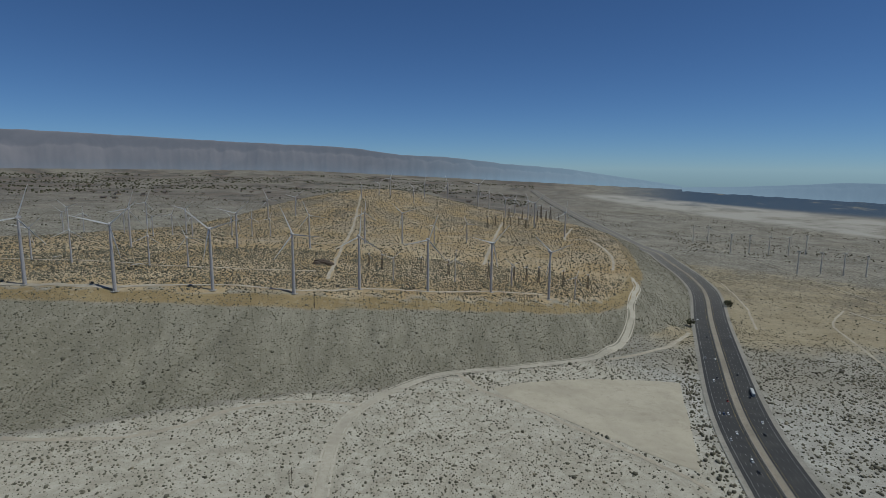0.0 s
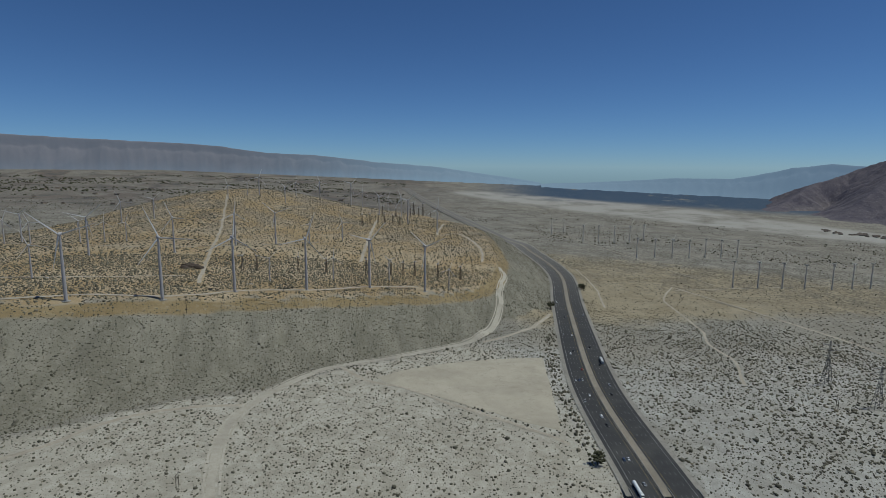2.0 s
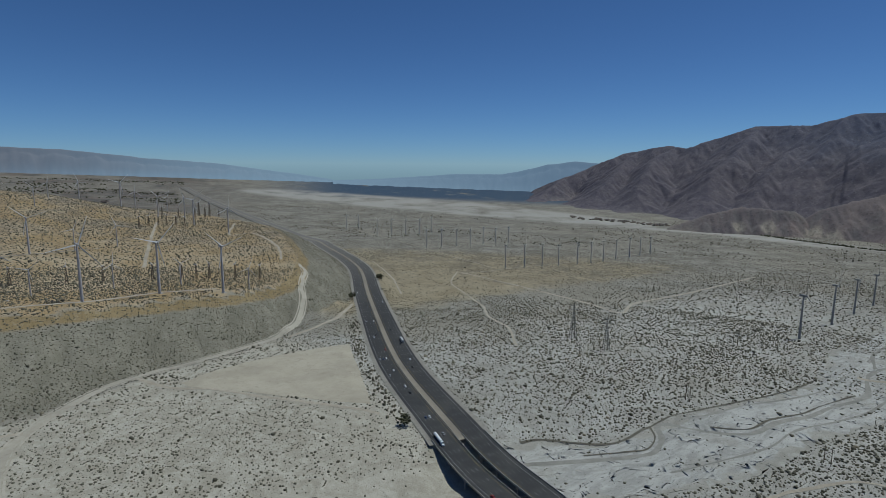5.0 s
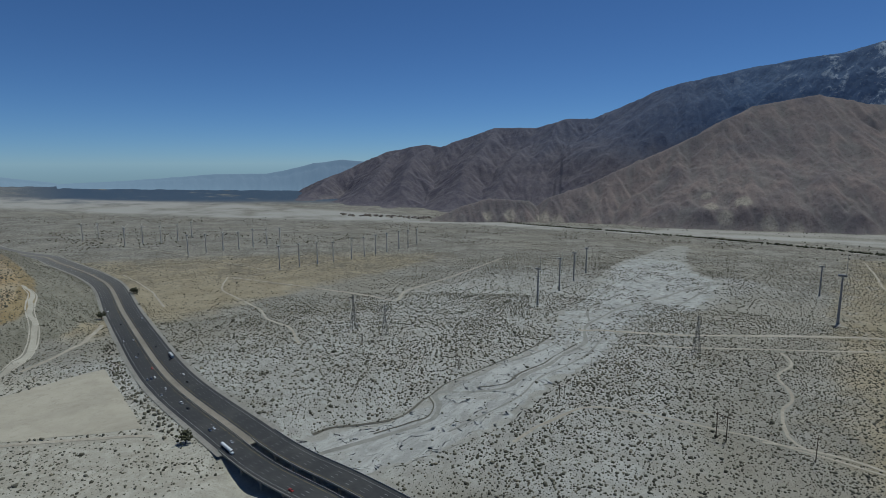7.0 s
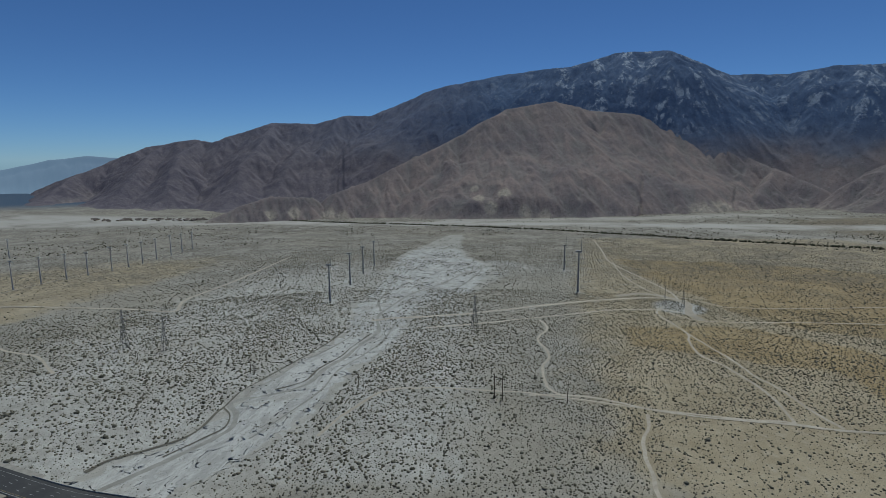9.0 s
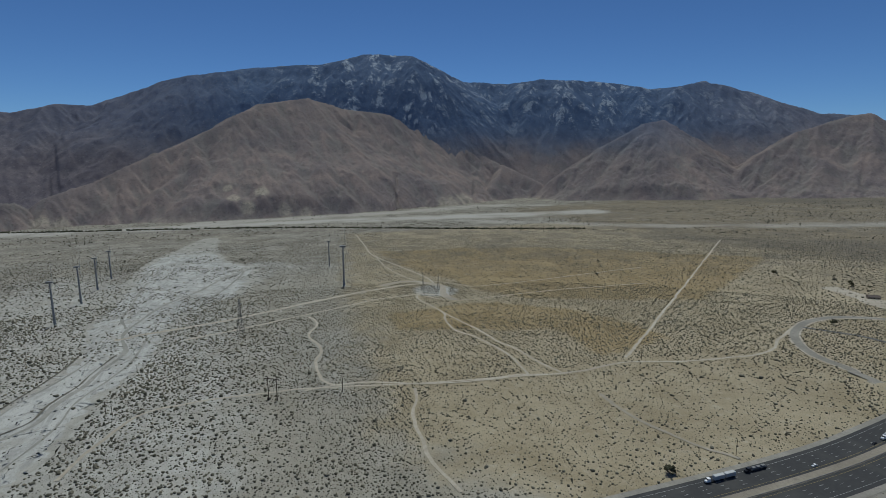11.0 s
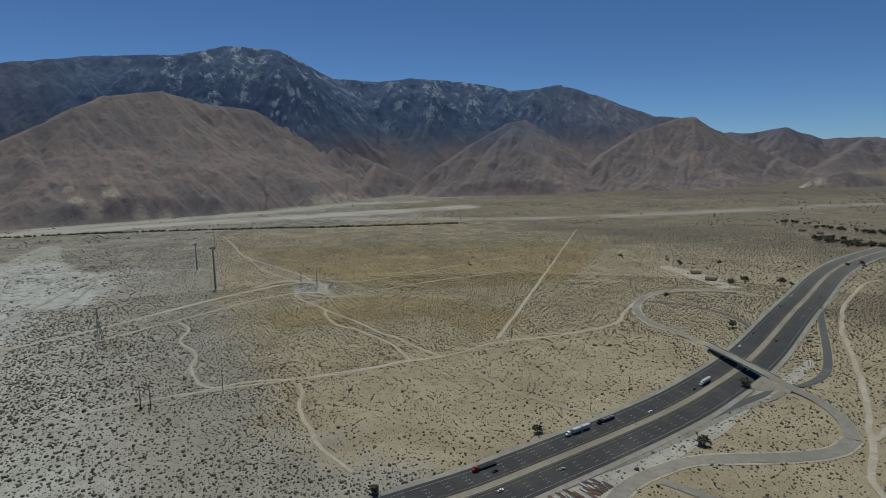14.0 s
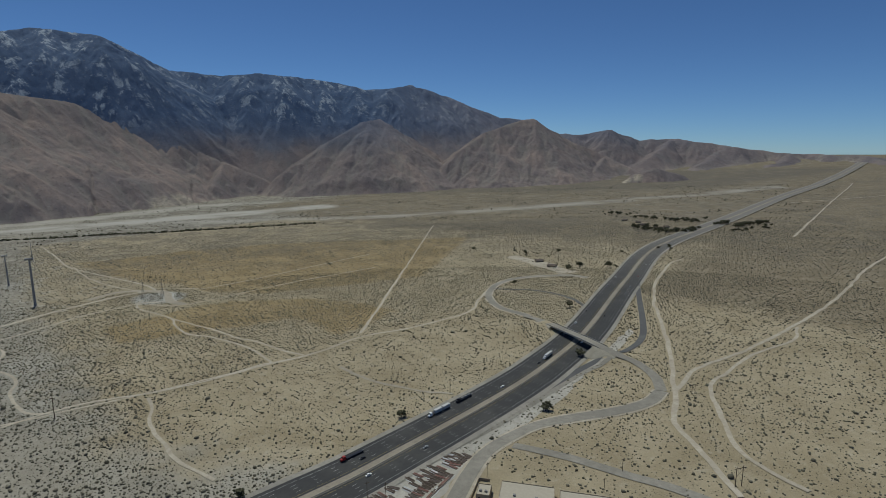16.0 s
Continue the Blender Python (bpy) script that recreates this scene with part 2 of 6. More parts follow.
# dark soil colour for strips that stand in for the wash banks' shade
M_BANK_SHADE = track_material("painted_bank_shade", (0.105, 0.095, 0.075), (0.17, 0.155, 0.122), 0.4)
M_GRAVEL = track_material("gravel_road", (0.225, 0.208, 0.176), (0.29, 0.27, 0.23))
M_PAN = track_material("bare_clay", (0.405, 0.362, 0.280), (0.452, 0.408, 0.322), 0.06)


def wash_material():
    """Pale river gravel combed by floods along the wash, with damp silt and stones."""
    m = Nodes("wash_gravel", 0.95)
    comb = m.noise(0.06, 7, 0.7, stretch=(0.30, 1.0, 1.0), warp=1.3)
    c = m.mix(m.ramp(comb, 0.36, 0.62), (0.305, 0.298, 0.272), (0.450, 0.440, 0.405))
    c = m.mix(m.ramp(m.noise(0.02, 5, 0.6, warp=0.8), 0.5, 0.68, 0, 0.6), c, (0.295, 0.278, 0.238))
    c = m.mix(m.ramp(m.noise(0.16, 5, 0.7), 0.50, 0.68, 0, 0.5), c, (0.50, 0.488, 0.450))
    drift = m.ramp(m.noise(0.05, 5, 0.7, warp=1.0), 0.35, 0.7)
    bank = m.mix(drift, (0.290, 0.276, 0.236), (0.375, 0.358, 0.312))
    edge = m.math("ADD", m.attr("core"), m.math("MULTIPLY", m.math("SUBTRACT", m.noise(0.035, 6, 0.7), 0.5), 1.3))
    c = m.mix(m.ramp(edge, 0.25, 0.60), bank, c)
    c = m.mix(m.ramp(m.cells(0.55), 0.12, 0.26, 0.75, 0.0), c, (0.10, 0.095, 0.075))
    return m.color(c).bump(m.noise(0.9, 5), 0.4, 0.7).mat


M_WASH = wash_material()
M_CHANNEL = track_material("channel_silt", (0.245, 0.236, 0.205), (0.325, 0.312, 0.275), 0.15)
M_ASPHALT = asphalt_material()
M_ASPHALT_OLD = asphalt_material("old_asphalt", 0.10)
M_SHOULDER = track_material("paved_shoulder", (0.25, 0.232, 0.20), (0.33, 0.308, 0.265))
M_MEDIAN = track_material("median_dirt", (0.24, 0.21, 0.165), (0.31, 0.275, 0.22), 0.5)
M_CONCRETE = track_material("concrete", (0.30, 0.285, 0.255), (0.40, 0.385, 0.35), 0.6)
M_LINE = plain_paint("road_paint", (0.42, 0.42, 0.40), 0.7, wear=0.25, scale=0.4)
M_YELLOW = plain_paint("yellow_paint", (0.36, 0.28, 0.10), 0.7, wear=0.25, scale=0.4)
M_ROCK = rock_material("mountain_rock")
M_GREYSTEEL = plain_paint("grey_painted_steel", (0.32, 0.315, 0.30), 0.6, wear=0.12, scale=0.3)
# lighter copy of the grey steel, haze put into its colour
M_PALESTEEL = plain_paint("haze_lightened_steel", (0.52, 0.50, 0.46), 0.6, wear=0.12, scale=0.3)
M_STEEL = plain_paint("pale_painted_steel", (0.46, 0.44, 0.44), 0.5, wear=0.10, scale=0.3)
M_BLADE = plain_paint("white_blade_paint", (0.62, 0.62, 0.63), 0.45, wear=0.06, scale=0.3)
M_RUST = plain_paint("weathered_brown_steel", (0.16, 0.125, 0.10), 0.8, wear=0.3, scale=0.8)
M_RUST_RED = plain_paint("red_brown_rust", (0.20, 0.105, 0.085), 0.85, wear=0.3, scale=0.8)
M_GALV = plain_paint("galvanised_steel", (0.20, 0.20, 0.195), 0.65, 0.3, wear=0.2, scale=0.6)
M_TIMBER = plain_paint("tarred_timber", (0.085, 0.065, 0.05), 0.9, wear=0.3, scale=0.8)
M_GLASS = plain_paint("dark_car_glass", (0.02, 0.022, 0.026), 0.12, wear=0.1)
M_TYRE = plain_paint("tyre_rubber", (0.025, 0.025, 0.026), 0.9, wear=0.2)
M_CAR_WHITE = plain_paint("white_car_paint", (0.80, 0.80, 0.80), 0.3, wear=0.04)
M_CAR_SILVER = plain_paint("silver_car_paint", (0.42, 0.43, 0.45), 0.3, 0.3, wear=0.05)
M_CAR_DARK = plain_paint("black_car_paint", (0.025, 0.026, 0.03), 0.3, wear=0.1)
M_CAR_RED = plain_paint("red_car_paint", (0.30, 0.035, 0.03), 0.35, wear=0.1)
M_CAR_BLUE = plain_paint("blue_car_paint", (0.05, 0.08, 0.16), 0.3, wear=0.1)
M_TRAILER = plain_paint("grey_trailer_sheet", (0.48, 0.48, 0.47), 0.5, wear=0.12, scale=0.7)
M_STUCCO = plain_paint("tan_stucco", (0.36, 0.30, 0.22), 0.9, wear=0.15, scale=0.4)
M_ROOF = plain_paint("dusty_flat_roof", (0.40, 0.36, 0.29), 0.9, wear=0.15, scale=0.5)
M_ROOF_DARK = plain_paint("brown_roof_sheet", (0.12, 0.095, 0.08), 0.8, wear=0.2, scale=0.5)
M_BARK = plain_paint("grey_brown_bark", (0.11, 0.085, 0.062), 0.95, wear=0.3, scale=2.0)


def leaf_material(name, a, b, dry):
    m = Nodes(name, 0.9)
    c = m.mix(m.island(), a, b)
    c = m.mix(m.ramp(m.noise(0.8, 3), 0.5, 0.75, 0, 0.6), c, dry)
    return m.color(c).mat


def scrub_material():
    m = Nodes("desert_scrub", 0.95)
    r = m.island()
    c = m.mix(m.ramp(r, 0.0, 0.75), (0.084, 0.078, 0.055), (0.168, 0.155, 0.115))
    c = m.mix(m.ramp(r, 0.84, 0.98), c, (0.24, 0.21, 0.15))
    c = m.mix(m.ramp(m.noise(1.1, 4, 0.7), 0.45, 0.75, 0, 0.5), c, (0.092, 0.084, 0.060))
    return m.color(c).mat


M_LEAF = leaf_material("dusty_leaves", (0.045, 0.048, 0.026), (0.085, 0.082, 0.045), (0.13, 0.11, 0.07))
M_SCRUB = scrub_material()
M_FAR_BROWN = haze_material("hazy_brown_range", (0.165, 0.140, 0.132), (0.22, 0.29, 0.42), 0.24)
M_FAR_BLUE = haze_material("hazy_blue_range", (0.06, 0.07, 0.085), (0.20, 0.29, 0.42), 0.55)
# ---------------------------------------------------------------- the lie of the land
EYE_Z = 205.0
CX, CY = -50.0, -40.0
MESA = np.array([(-1500, 560), (-900, 560), (-420, 598), (-250, 632), (-170, 648), (-106, 668), (-20, 690), (66, 713), (160, 735), (230, 775), (280, 850),
                 (345, 1000), (400, 1250), (440, 1500), (330, 1900), (0, 2150), (-300, 2100), (-460, 1700), (-600, 1270), (-840, 1050), (-1500, 850)], float)


def smooth(a, b, v):
    u = np.clip((v - a) / (b - a), 0, 1)
    return u * u * (3 - 2 * u)


def hashed(ix, iy, k):
    h = np.sin(ix * 127.1 + iy * 311.7 + k * 74.7) * 43758.5453
    return h - np.floor(h)


def value_noise(x, y, k=0):
    ix, iy = np.floor(x), np.floor(y)
    fx, fy = x - ix, y - iy
    fx, fy = fx * fx * (3 - 2 * fx), fy * fy * (3 - 2 * fy)
    a, b = hashed(ix, iy, k), hashed(ix + 1, iy, k)
    c, d = hashed(ix, iy + 1, k), hashed(ix + 1, iy + 1, k)
    return (a + (b - a) * fx) * (1 - fy) + (c + (d - c) * fx) * fy


def fractal(x, y, octaves=4, k=0):
    s, amp, tot = 0.0, 1.0, 0.0
    for o in range(octaves):
        s = s + amp * value_noise(x * 2 ** o + 17 * o, y * 2 ** o - 9 * o, k + o)
        tot += amp
        amp *= 0.5
    return s / tot


def ridged(x, y, octaves=5, k=0):
    s, amp, tot = 0.0, 1.0, 0.0
    for o in range(octaves):
        s = s + amp * (1 - np.abs(2 * value_noise(x * 2 ** o + 31 * o, y * 2 ** o + 5 * o, k + o) - 1))
        tot += amp
        amp *= 0.52
    return s / tot


def polyline_distance(pts, x, y):
    """Distance to a polyline, and the share of its length at the nearest place."""
    pts = np.asarray(pts, float)
    best, at = np.full(np.shape(x), 1e9), np.zeros(np.shape(x))
    n = len(pts) - 1
    for i in range(n):
        ax, ay = pts[i]
        dx, dy = pts[i + 1] - pts[i]
        u = np.clip(((x - ax) * dx + (y - ay) * dy) / (dx * dx + dy * dy), 0, 1)
        d = np.hypot(x - ax - u * dx, y - ay - u * dy)
        near = d < best
        best, at = np.where(near, d, best), np.where(near, (i + u) / n, at)
    return best, at


def inside(poly, x, y):
    poly = np.asarray(poly, float)
    odd = np.zeros(np.shape(x), bool)
    j = len(poly) - 1
    for i in range(len(poly)):
        (xi, yi), (xj, yj) = poly[i], poly[j]
        cross = ((yi > y) != (yj > y)) & (x < (xj - xi) * (y - yi) / (yj - yi + 1e-12) + xi)
        odd ^= cross
        j = i
    return odd


def plain(x, y):
    """The open desert: a fan that falls gently, gathered in beyond two kilometres so that it reaches the horizon."""
    z = -0.0424 * x - 0.0105 * y
    d = np.hypot(x - CX, y - CY)
    u = np.clip((d - 1800) / 3100, 0, 1)
    far = 1800 + (d - 1800) / (1 - 0.93 * u ** 1.5)
    lift = np.where(d > 1800, EYE_Z - EYE_Z * d / np.maximum(far, 1800), 0)
    rise = np.where(d > 1800, np.maximum(z, 0) * smooth(1800, 4800, d) * 0.9, 0)
    return z + lift - rise


def mesa_top(x, y):
    hump = 88 * np.exp(-((x + 190) / 340) ** 2 - ((y - 1720) / 430) ** 2)
    row = 37.5 - 0.085 * np.clip(x, -420, 220)
    back = smooth(760, 1300, y)
    return row * (1 - back) + (42 - 0.03 * np.clip(x, -600, 300)) * back + hump + 3 * (fractal(x / 90, y / 90, 3, 5) - 0.5)


def land(x, y):
    z = plain(x, y)
    edge, _ = polyline_distance(np.vstack([MESA, MESA[:1]]), x, y)
    out = np.where(inside(MESA, x, y), 0, edge)
    top = mesa_top(x, y)
    gully = 0.75 + 0.5 * fractal(x / 22, y / 60, 3, 11)
    run = np.maximum(top - z, 2) * 2.9 * gully + 8
    share = np.clip(1 - out / run, 0, 1)
    z = z + np.maximum(top - z, 0) * share ** 1.25
    z = z + 2.2 * (fractal(x / 130, y / 130, 3, 2) - 0.5) + 0.7 * (fractal(x / 24, y / 24, 2, 3) - 0.5)
    return z

# ---------------------------------------------------------------- plan: roads and tracks (x, y in metres)
HIGHWAY = [(500, -4600), (504, -3300), (510, -2650), (440, -1700), (398, -1230), (290, -860), (208, -610), (180, -490), (168, -400), (162, -270), (163, -200), (178, 0), (200, 148), (209, 225),
           (228, 305), (256, 412), (286, 500), (338, 628), (413, 808), (495, 1000), (545, 1180), (578, 1390), (635, 1740), (685, 2400), (700, 3200), (690, 4200)]
WASH_LEFT = [(-400, 330), (60, 270), (225, 252), (286, 236), (329, 204), (378, 203), (412, 203), (447, 194), (529, 178), (588, 170), (640, 170), (720, 190), (800, 208), (882, 211), (1132, 240), (1408, 262), (1700, 235), (2000, 200)]
WASH_RIGHT = [(-400, 160), (60, 140), (200, 150), (240, 160), (273, 150), (300, 136), (342, 122), (369, 112), (391, 105), (482, 106), (531, 92), (598, 85), (679, 88), (753, 88), (860, 60), (940, 5), (1214, -15), (1380, 60), (1600, 110), (2000, 150)]
CHANNEL = [(-400, 250), (80, 222), (215, 230), (256, 214), (289, 200), (328, 183), (349, 177), (374, 186), (388, 200), (400, 198), (419, 166), (445, 145), (489, 143), (532, 133), (573, 131), (637, 122), (700, 140), (736, 146), (790, 142), (891, 128), (1010, 85), (1148, 49), (1248, -5)]


def spline(pts, step=6.0):
    """A smooth line through the points, at even steps."""
    p = np.asarray(pts, float)
    p = np.vstack([2 * p[0] - p[1], p, 2 * p[-1] - p[-2]])
    out = []
    for i in range(1, len(p) - 2):
        a, b, c, d = p[i - 1:i + 3]
        n = max(2, int(np.hypot(*(c - b)) / step))
        t = np.linspace(0, 1, n, endpoint=False)[:, None]
        out.append(0.5 * (2 * b + (c - a) * t + (2 * a - 5 * b + 4 * c - d) * t ** 2 + (3 * b - a - 3 * c + d) * t ** 3))
    return np.vstack(out + [p[-2:-1]])


HIGHWAY_LINE = spline(HIGHWAY, 12)
BRIDGE_FROM, BRIDGE_TO = 20.0, 262.0  # y of the ends of the bridge over the wash


# the level of the highway: the land along it, smoothed, carried over the wash
along_y = HIGHWAY_LINE[:, 1]
road_z = land(HIGHWAY_LINE[:, 0], HIGHWAY_LINE[:, 1])
road_z = np.convolve(np.pad(road_z, 10, mode="edge"), np.ones(21) / 21, mode="valid") + 0.6


DECK = [(297, -605, 0.6), (274, -596, 3.5), (253, -586, 6.3), (213, -567, 7.6), (174, -550, 8.2), (133, -533, 8.0), (108, -527, 6.4), (84, -512, 3.6), (68, -490, 1.2)]


def shaped(x, y):
    """The land with the wash cut in under the bridge and the road's bed levelled."""
    z = land(x, y)
    dh, sh = polyline_distance(HIGHWAY_LINE, x, y)
    bed = np.interp(sh, np.linspace(0, 1, len(road_z)), road_z)
    bed = bed - 0.75 - np.maximum(np.hypot(x - CX, y - CY) - 900, 0) * 0.0012
    z = z + (bed - z) * (1 - smooth(32, 62, dh))
    do, so = polyline_distance([(a, b) for a, b, _ in DECK], x, y)
    lift = np.interp(so, np.linspace(0, 1, len(DECK)), [h for *_, h in DECK]) - 1.5
    z = z + np.maximum(lift, 0) * (1 - smooth(5, 7 + np.maximum(lift, 0.5) * 2.2, do)) * smooth(30, 46, dh)
    d, s = polyline_distance(CHANNEL, x, y)
    cut = 1 - smooth(4, 16, d + 5 * (fractal(x / 18, y / 18, 2, 21) - 0.5))
    z = z - 1.8 * cut
    under = (1 - smooth(70, 120, np.abs(y - 165 + 0.10 * (x - 200)))) * (1 - smooth(70, 260, np.abs(x - 215)))
    z = z - 8.0 * under
    return z


# the ground sheet: rings round the middle of the flight
RINGS = np.concatenate([[0.0], np.geomspace(30, 4940, 260)])
SPOKES = 720
ring_grid, spoke_grid = np.meshgrid(RINGS, np.arange(SPOKES) * 2 * np.pi / SPOKES, indexing="ij")
GX, GY = CX + ring_grid * np.cos(spoke_grid), CY + ring_grid * np.sin(spoke_grid)
GZ = shaped(GX, GY)


def on_sheet(grid, x, y):
    """A value of the ground sheet's corners, carried to a place between them."""
    x, y = np.asarray(x, float), np.asarray(y, float)
    d, a = np.hypot(x - CX, y - CY), np.arctan2(y - CY, x - CX) % (2 * np.pi)
    r = np.interp(d, RINGS, np.arange(len(RINGS)))
    i = np.clip(r.astype(int), 0, len(RINGS) - 2)
    u, f = r - i, a / (2 * np.pi) * SPOKES
    j = f.astype(int) % SPOKES
    v, k = f - np.floor(f), (j + 1) % SPOKES
    return (grid[i, j] * (1 - v) + grid[i, k] * v) * (1 - u) + (grid[i + 1, j] * (1 - v) + grid[i + 1, k] * v) * u


def ground(x, y):
    """The height of the ground sheet at a place."""
    return on_sheet(GZ, x, y)


def mesh_of(name, verts, faces, material, smooth_shade=False):
    me = bpy.data.meshes.new(name)
    me.from_pydata([tuple(map(float, v)) for v in verts], [], [tuple(map(int, f)) for f in faces])
    me.materials.append(material)
    if smooth_shade:
        me.polygons.foreach_set("use_smooth", np.ones(len(me.polygons), bool))
    me.update()
    return me


def grid_faces(n, m, wrap=False):
    i, j = np.meshgrid(np.arange(n - 1), np.arange(m if wrap else m - 1), indexing="ij")
    k = (j + 1) % m
    return np.stack([i * m + j, (i + 1) * m + j, (i + 1) * m + k, i * m + k], -1).reshape(-1, 4)


def big_grid(name, X, Y, Z, material, wrap=False, flip=False):
    n, m = X.shape
    f = grid_faces(n, m, wrap)
    if flip:
        f = f[:, ::-1]
    me = bpy.data.meshes.new(name)
    me.vertices.add(n * m)
    me.vertices.foreach_set("co", np.stack([X, Y, Z], -1).astype(np.float32).ravel())
    me.loops.add(f.size)
    me.loops.foreach_set("vertex_index", f.astype(np.int32).ravel())
    me.polygons.add(len(f))
    me.polygons.foreach_set("loop_start", np.arange(0, f.size, 4, dtype=np.int32))
    me.polygons.foreach_set("use_smooth", np.ones(len(f), bool))
    me.materials.append(material)
    me.update(calc_edges=True)
    return me


def yaw_of(x, y):
    return np.degrees(np.arctan2(-(x - CX), y - CY))


SCREE_FOOT = [(-900, 200), (-500, 300), (-288, 386), (-246, 417), (-193, 446), (-130, 477), (-54, 490), (1, 532), (70, 563), (133, 587), (188, 624), (230, 675)]


def zones(x, y):
    """What the ground is made of at a place: shares from 0 to 1."""
    d = np.hypot(x - CX, y - CY)
    edge, _ = polyline_distance(np.vstack([MESA, MESA[:1]]), x, y)
    ins = inside(MESA, x, y)
    lift = land(x, y) - plain(x, y)
    z = {}
    z["zone_mesa"] = np.where(ins, smooth(-10, 30, edge) * 0.6 + 0.4, 1 - smooth(0, 16, edge)) * (1 - smooth(2300, 2700, d))
    foot = SCREE_FOOT + [(250, 760), (160, 735), (66, 713), (-106, 668), (-250, 632), (-420, 598), (-900, 560)]
    df = polyline_distance(foot + foot[:1], x, y)[0]
    z["zone_scree"] = np.maximum(np.where(ins, 0, smooth(3, 10, lift)), np.where(ins, 0, smooth(-14, 14, np.where(inside(foot, x, y), df, -df)))) * (1 - 0.9 * z["zone_mesa"])
    wob = 50 * (fractal(x / 140, y / 140, 3, 31) - 0.5)


    def region(poly, soft):
        d = polyline_distance(poly + poly[:1], x + wob, y - wob)[0]
        return smooth(-soft, soft, np.where(inside(poly, x + wob, y - wob), d, -d))

    upper = region([(1392, -320), (1330, -590), (1197, -846), (867, -1121), (595, -700), (722, -460), (830, -400), (896, -385), (1052, -341)], 30)
    lower = region([(695, -205), (713, -293), (715, -400), (640, -480), (451, -528), (420, -400), (532, -400), (548, -320), (580, -230), (602, -197)], 26)
    z["zone_ochre"] = np.maximum(0.9 * upper, 0.85 * lower)
    z["zone_warm"] = 1.0 * region([(-200, -330), (100, -240), (330, -150), (470, -140), (1000, -180), (1900, -300), (1900, -1400), (900, -1900), (-200, -1500)], 150)
    z["zone_warm"] = np.maximum(z["zone_warm"], 0.85 * smooth(560, 800, y + wob) * smooth(180, 300, x) * (1 - smooth(1350, 1900, d)))
    z["zone_brown"] = (1 - smooth(-900, -640, y + wob)) * (1 - smooth(170, 330, x + 0.12 * (y + 640))) * 0.75 + (1 - smooth(-1350, -950, y + wob)) * smooth(300, 420, x) * (1 - smooth(2500, 2900, x)) * 0.62
    rim = np.where(ins, 0, smooth(4, 12, edge) * (1 - smooth(20, 44, edge))) * (1 - smooth(1500, 2200, d)) * smooth(3, 12, lift)
    z["zone_ochre"] = np.maximum(z["zone_ochre"], 0.95 * rim)
    z["zone_scree"] = z["zone_scree"] * (1 - 0.9 * rim)
    dl, _ = polyline_distance(CHANNEL, x, y)
    z["zone_pale"] = np.maximum(0.75 * (1 - smooth(300, 520, np.hypot(x - 20, (y - 330) * 1.2))) * (1 - z["zone_scree"]) * (1 - smooth(-40, 10, x - np.interp(y, along_y, HIGHWAY_LINE[:, 0]))), np.maximum((1 - smooth(45, 170, dl)) * 0.66, 0.8 * (1 - smooth(30, 75, np.hypot(x - 830, (y + 325) * 1.2)))))
    flat = 0.58 * smooth(225, 290, x) * smooth(-150, -30, y + wob - 0.1 * x) * (1 - smooth(420, 720, y + wob)) * (1 - smooth(1100, 1600, x))
    z["zone_pale"] = np.maximum(z["zone_pale"], flat)
    z["zone_pale"] = z["zone_pale"] * (1 - z["zone_mesa"]) * (1 - smooth(0.05, 0.4, z["zone_scree"]))
    z["cool"] = smooth(170, 260, x)
    z["scrub"] = smooth(900, 1500, d) * (1 - 0.4 * smooth(3000, 4500, d))
    yaw = yaw_of(x, y)
    z["valley"] = smooth(2200, 3200, d) * smooth(-22, -8, yaw) * (1 - smooth(60, 80, yaw))
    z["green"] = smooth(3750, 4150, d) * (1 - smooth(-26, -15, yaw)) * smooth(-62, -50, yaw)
    flats = [(1000, 3990), (1029, 3892), (1346, 3239), (1656, 2752), (1983, 2152), (2195, 1654), (2410, 1160), (2560, 1300), (2590, 1655), (2524, 2283), (2320, 3094), (1724, 3701), (1300, 4050)]
    dp = polyline_distance(flats + flats[:1], x, y)[0]
    band = 0.95 * smooth(-60, 60, np.where(inside(flats, x, y), dp, -dp))
    sway = 60 * (fractal(x / 220, y / 220, 4, 37) - 0.5)
    river = 1 - smooth(60, 130, polyline_distance([(2480, 1160), (2440, 850), (2470, 520), (2490, 120), (2460, -272), (2390, -748), (2300, -1160), (2240, -1500)], x, y)[0] + sway)
    lower_river = 0.62 * (1 - smooth(30, 85, polyline_distance([(2330, -690), (1980, -1020), (1706, -1267), (1485, -1515), (1346, -1831), (1181, -2123), (1022, -2428), (895, -2630), (650, -3100)], x, y)[0] + sway))
    toe = 0.75 * (1 - smooth(35, 95, polyline_distance([(2630, 300), (2650, 100), (2690, -300), (2740, -750), (2830, -1150), (2700, -1500)], x, y)[0] + sway))
    z["playa"] = np.maximum(np.maximum(band, toe), np.maximum(river, lower_river))
    z["thick"] = np.maximum(0.85 * region([(2750, -1900), (2100, -2350), (1350, -2750), (950, -3050), (400, -4300), (1500, -3900), (2900, -2800)], 120), 0.6 * region([(1465, -1105), (1135, -1195), (865, -1314), (719, -1600), (904, -1720), (1094, -1450)], 60))
    z["rill"] = region([(700, 330), (1000, 420), (1900, 400), (1900, -420), (1150, -330), (900, -240), (700, -120)], 90)
    return z


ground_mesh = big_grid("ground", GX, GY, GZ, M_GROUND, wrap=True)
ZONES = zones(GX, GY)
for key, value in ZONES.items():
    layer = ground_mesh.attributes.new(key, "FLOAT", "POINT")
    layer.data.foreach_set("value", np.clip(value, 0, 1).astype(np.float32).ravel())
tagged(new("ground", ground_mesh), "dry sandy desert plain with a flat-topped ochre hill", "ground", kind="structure")


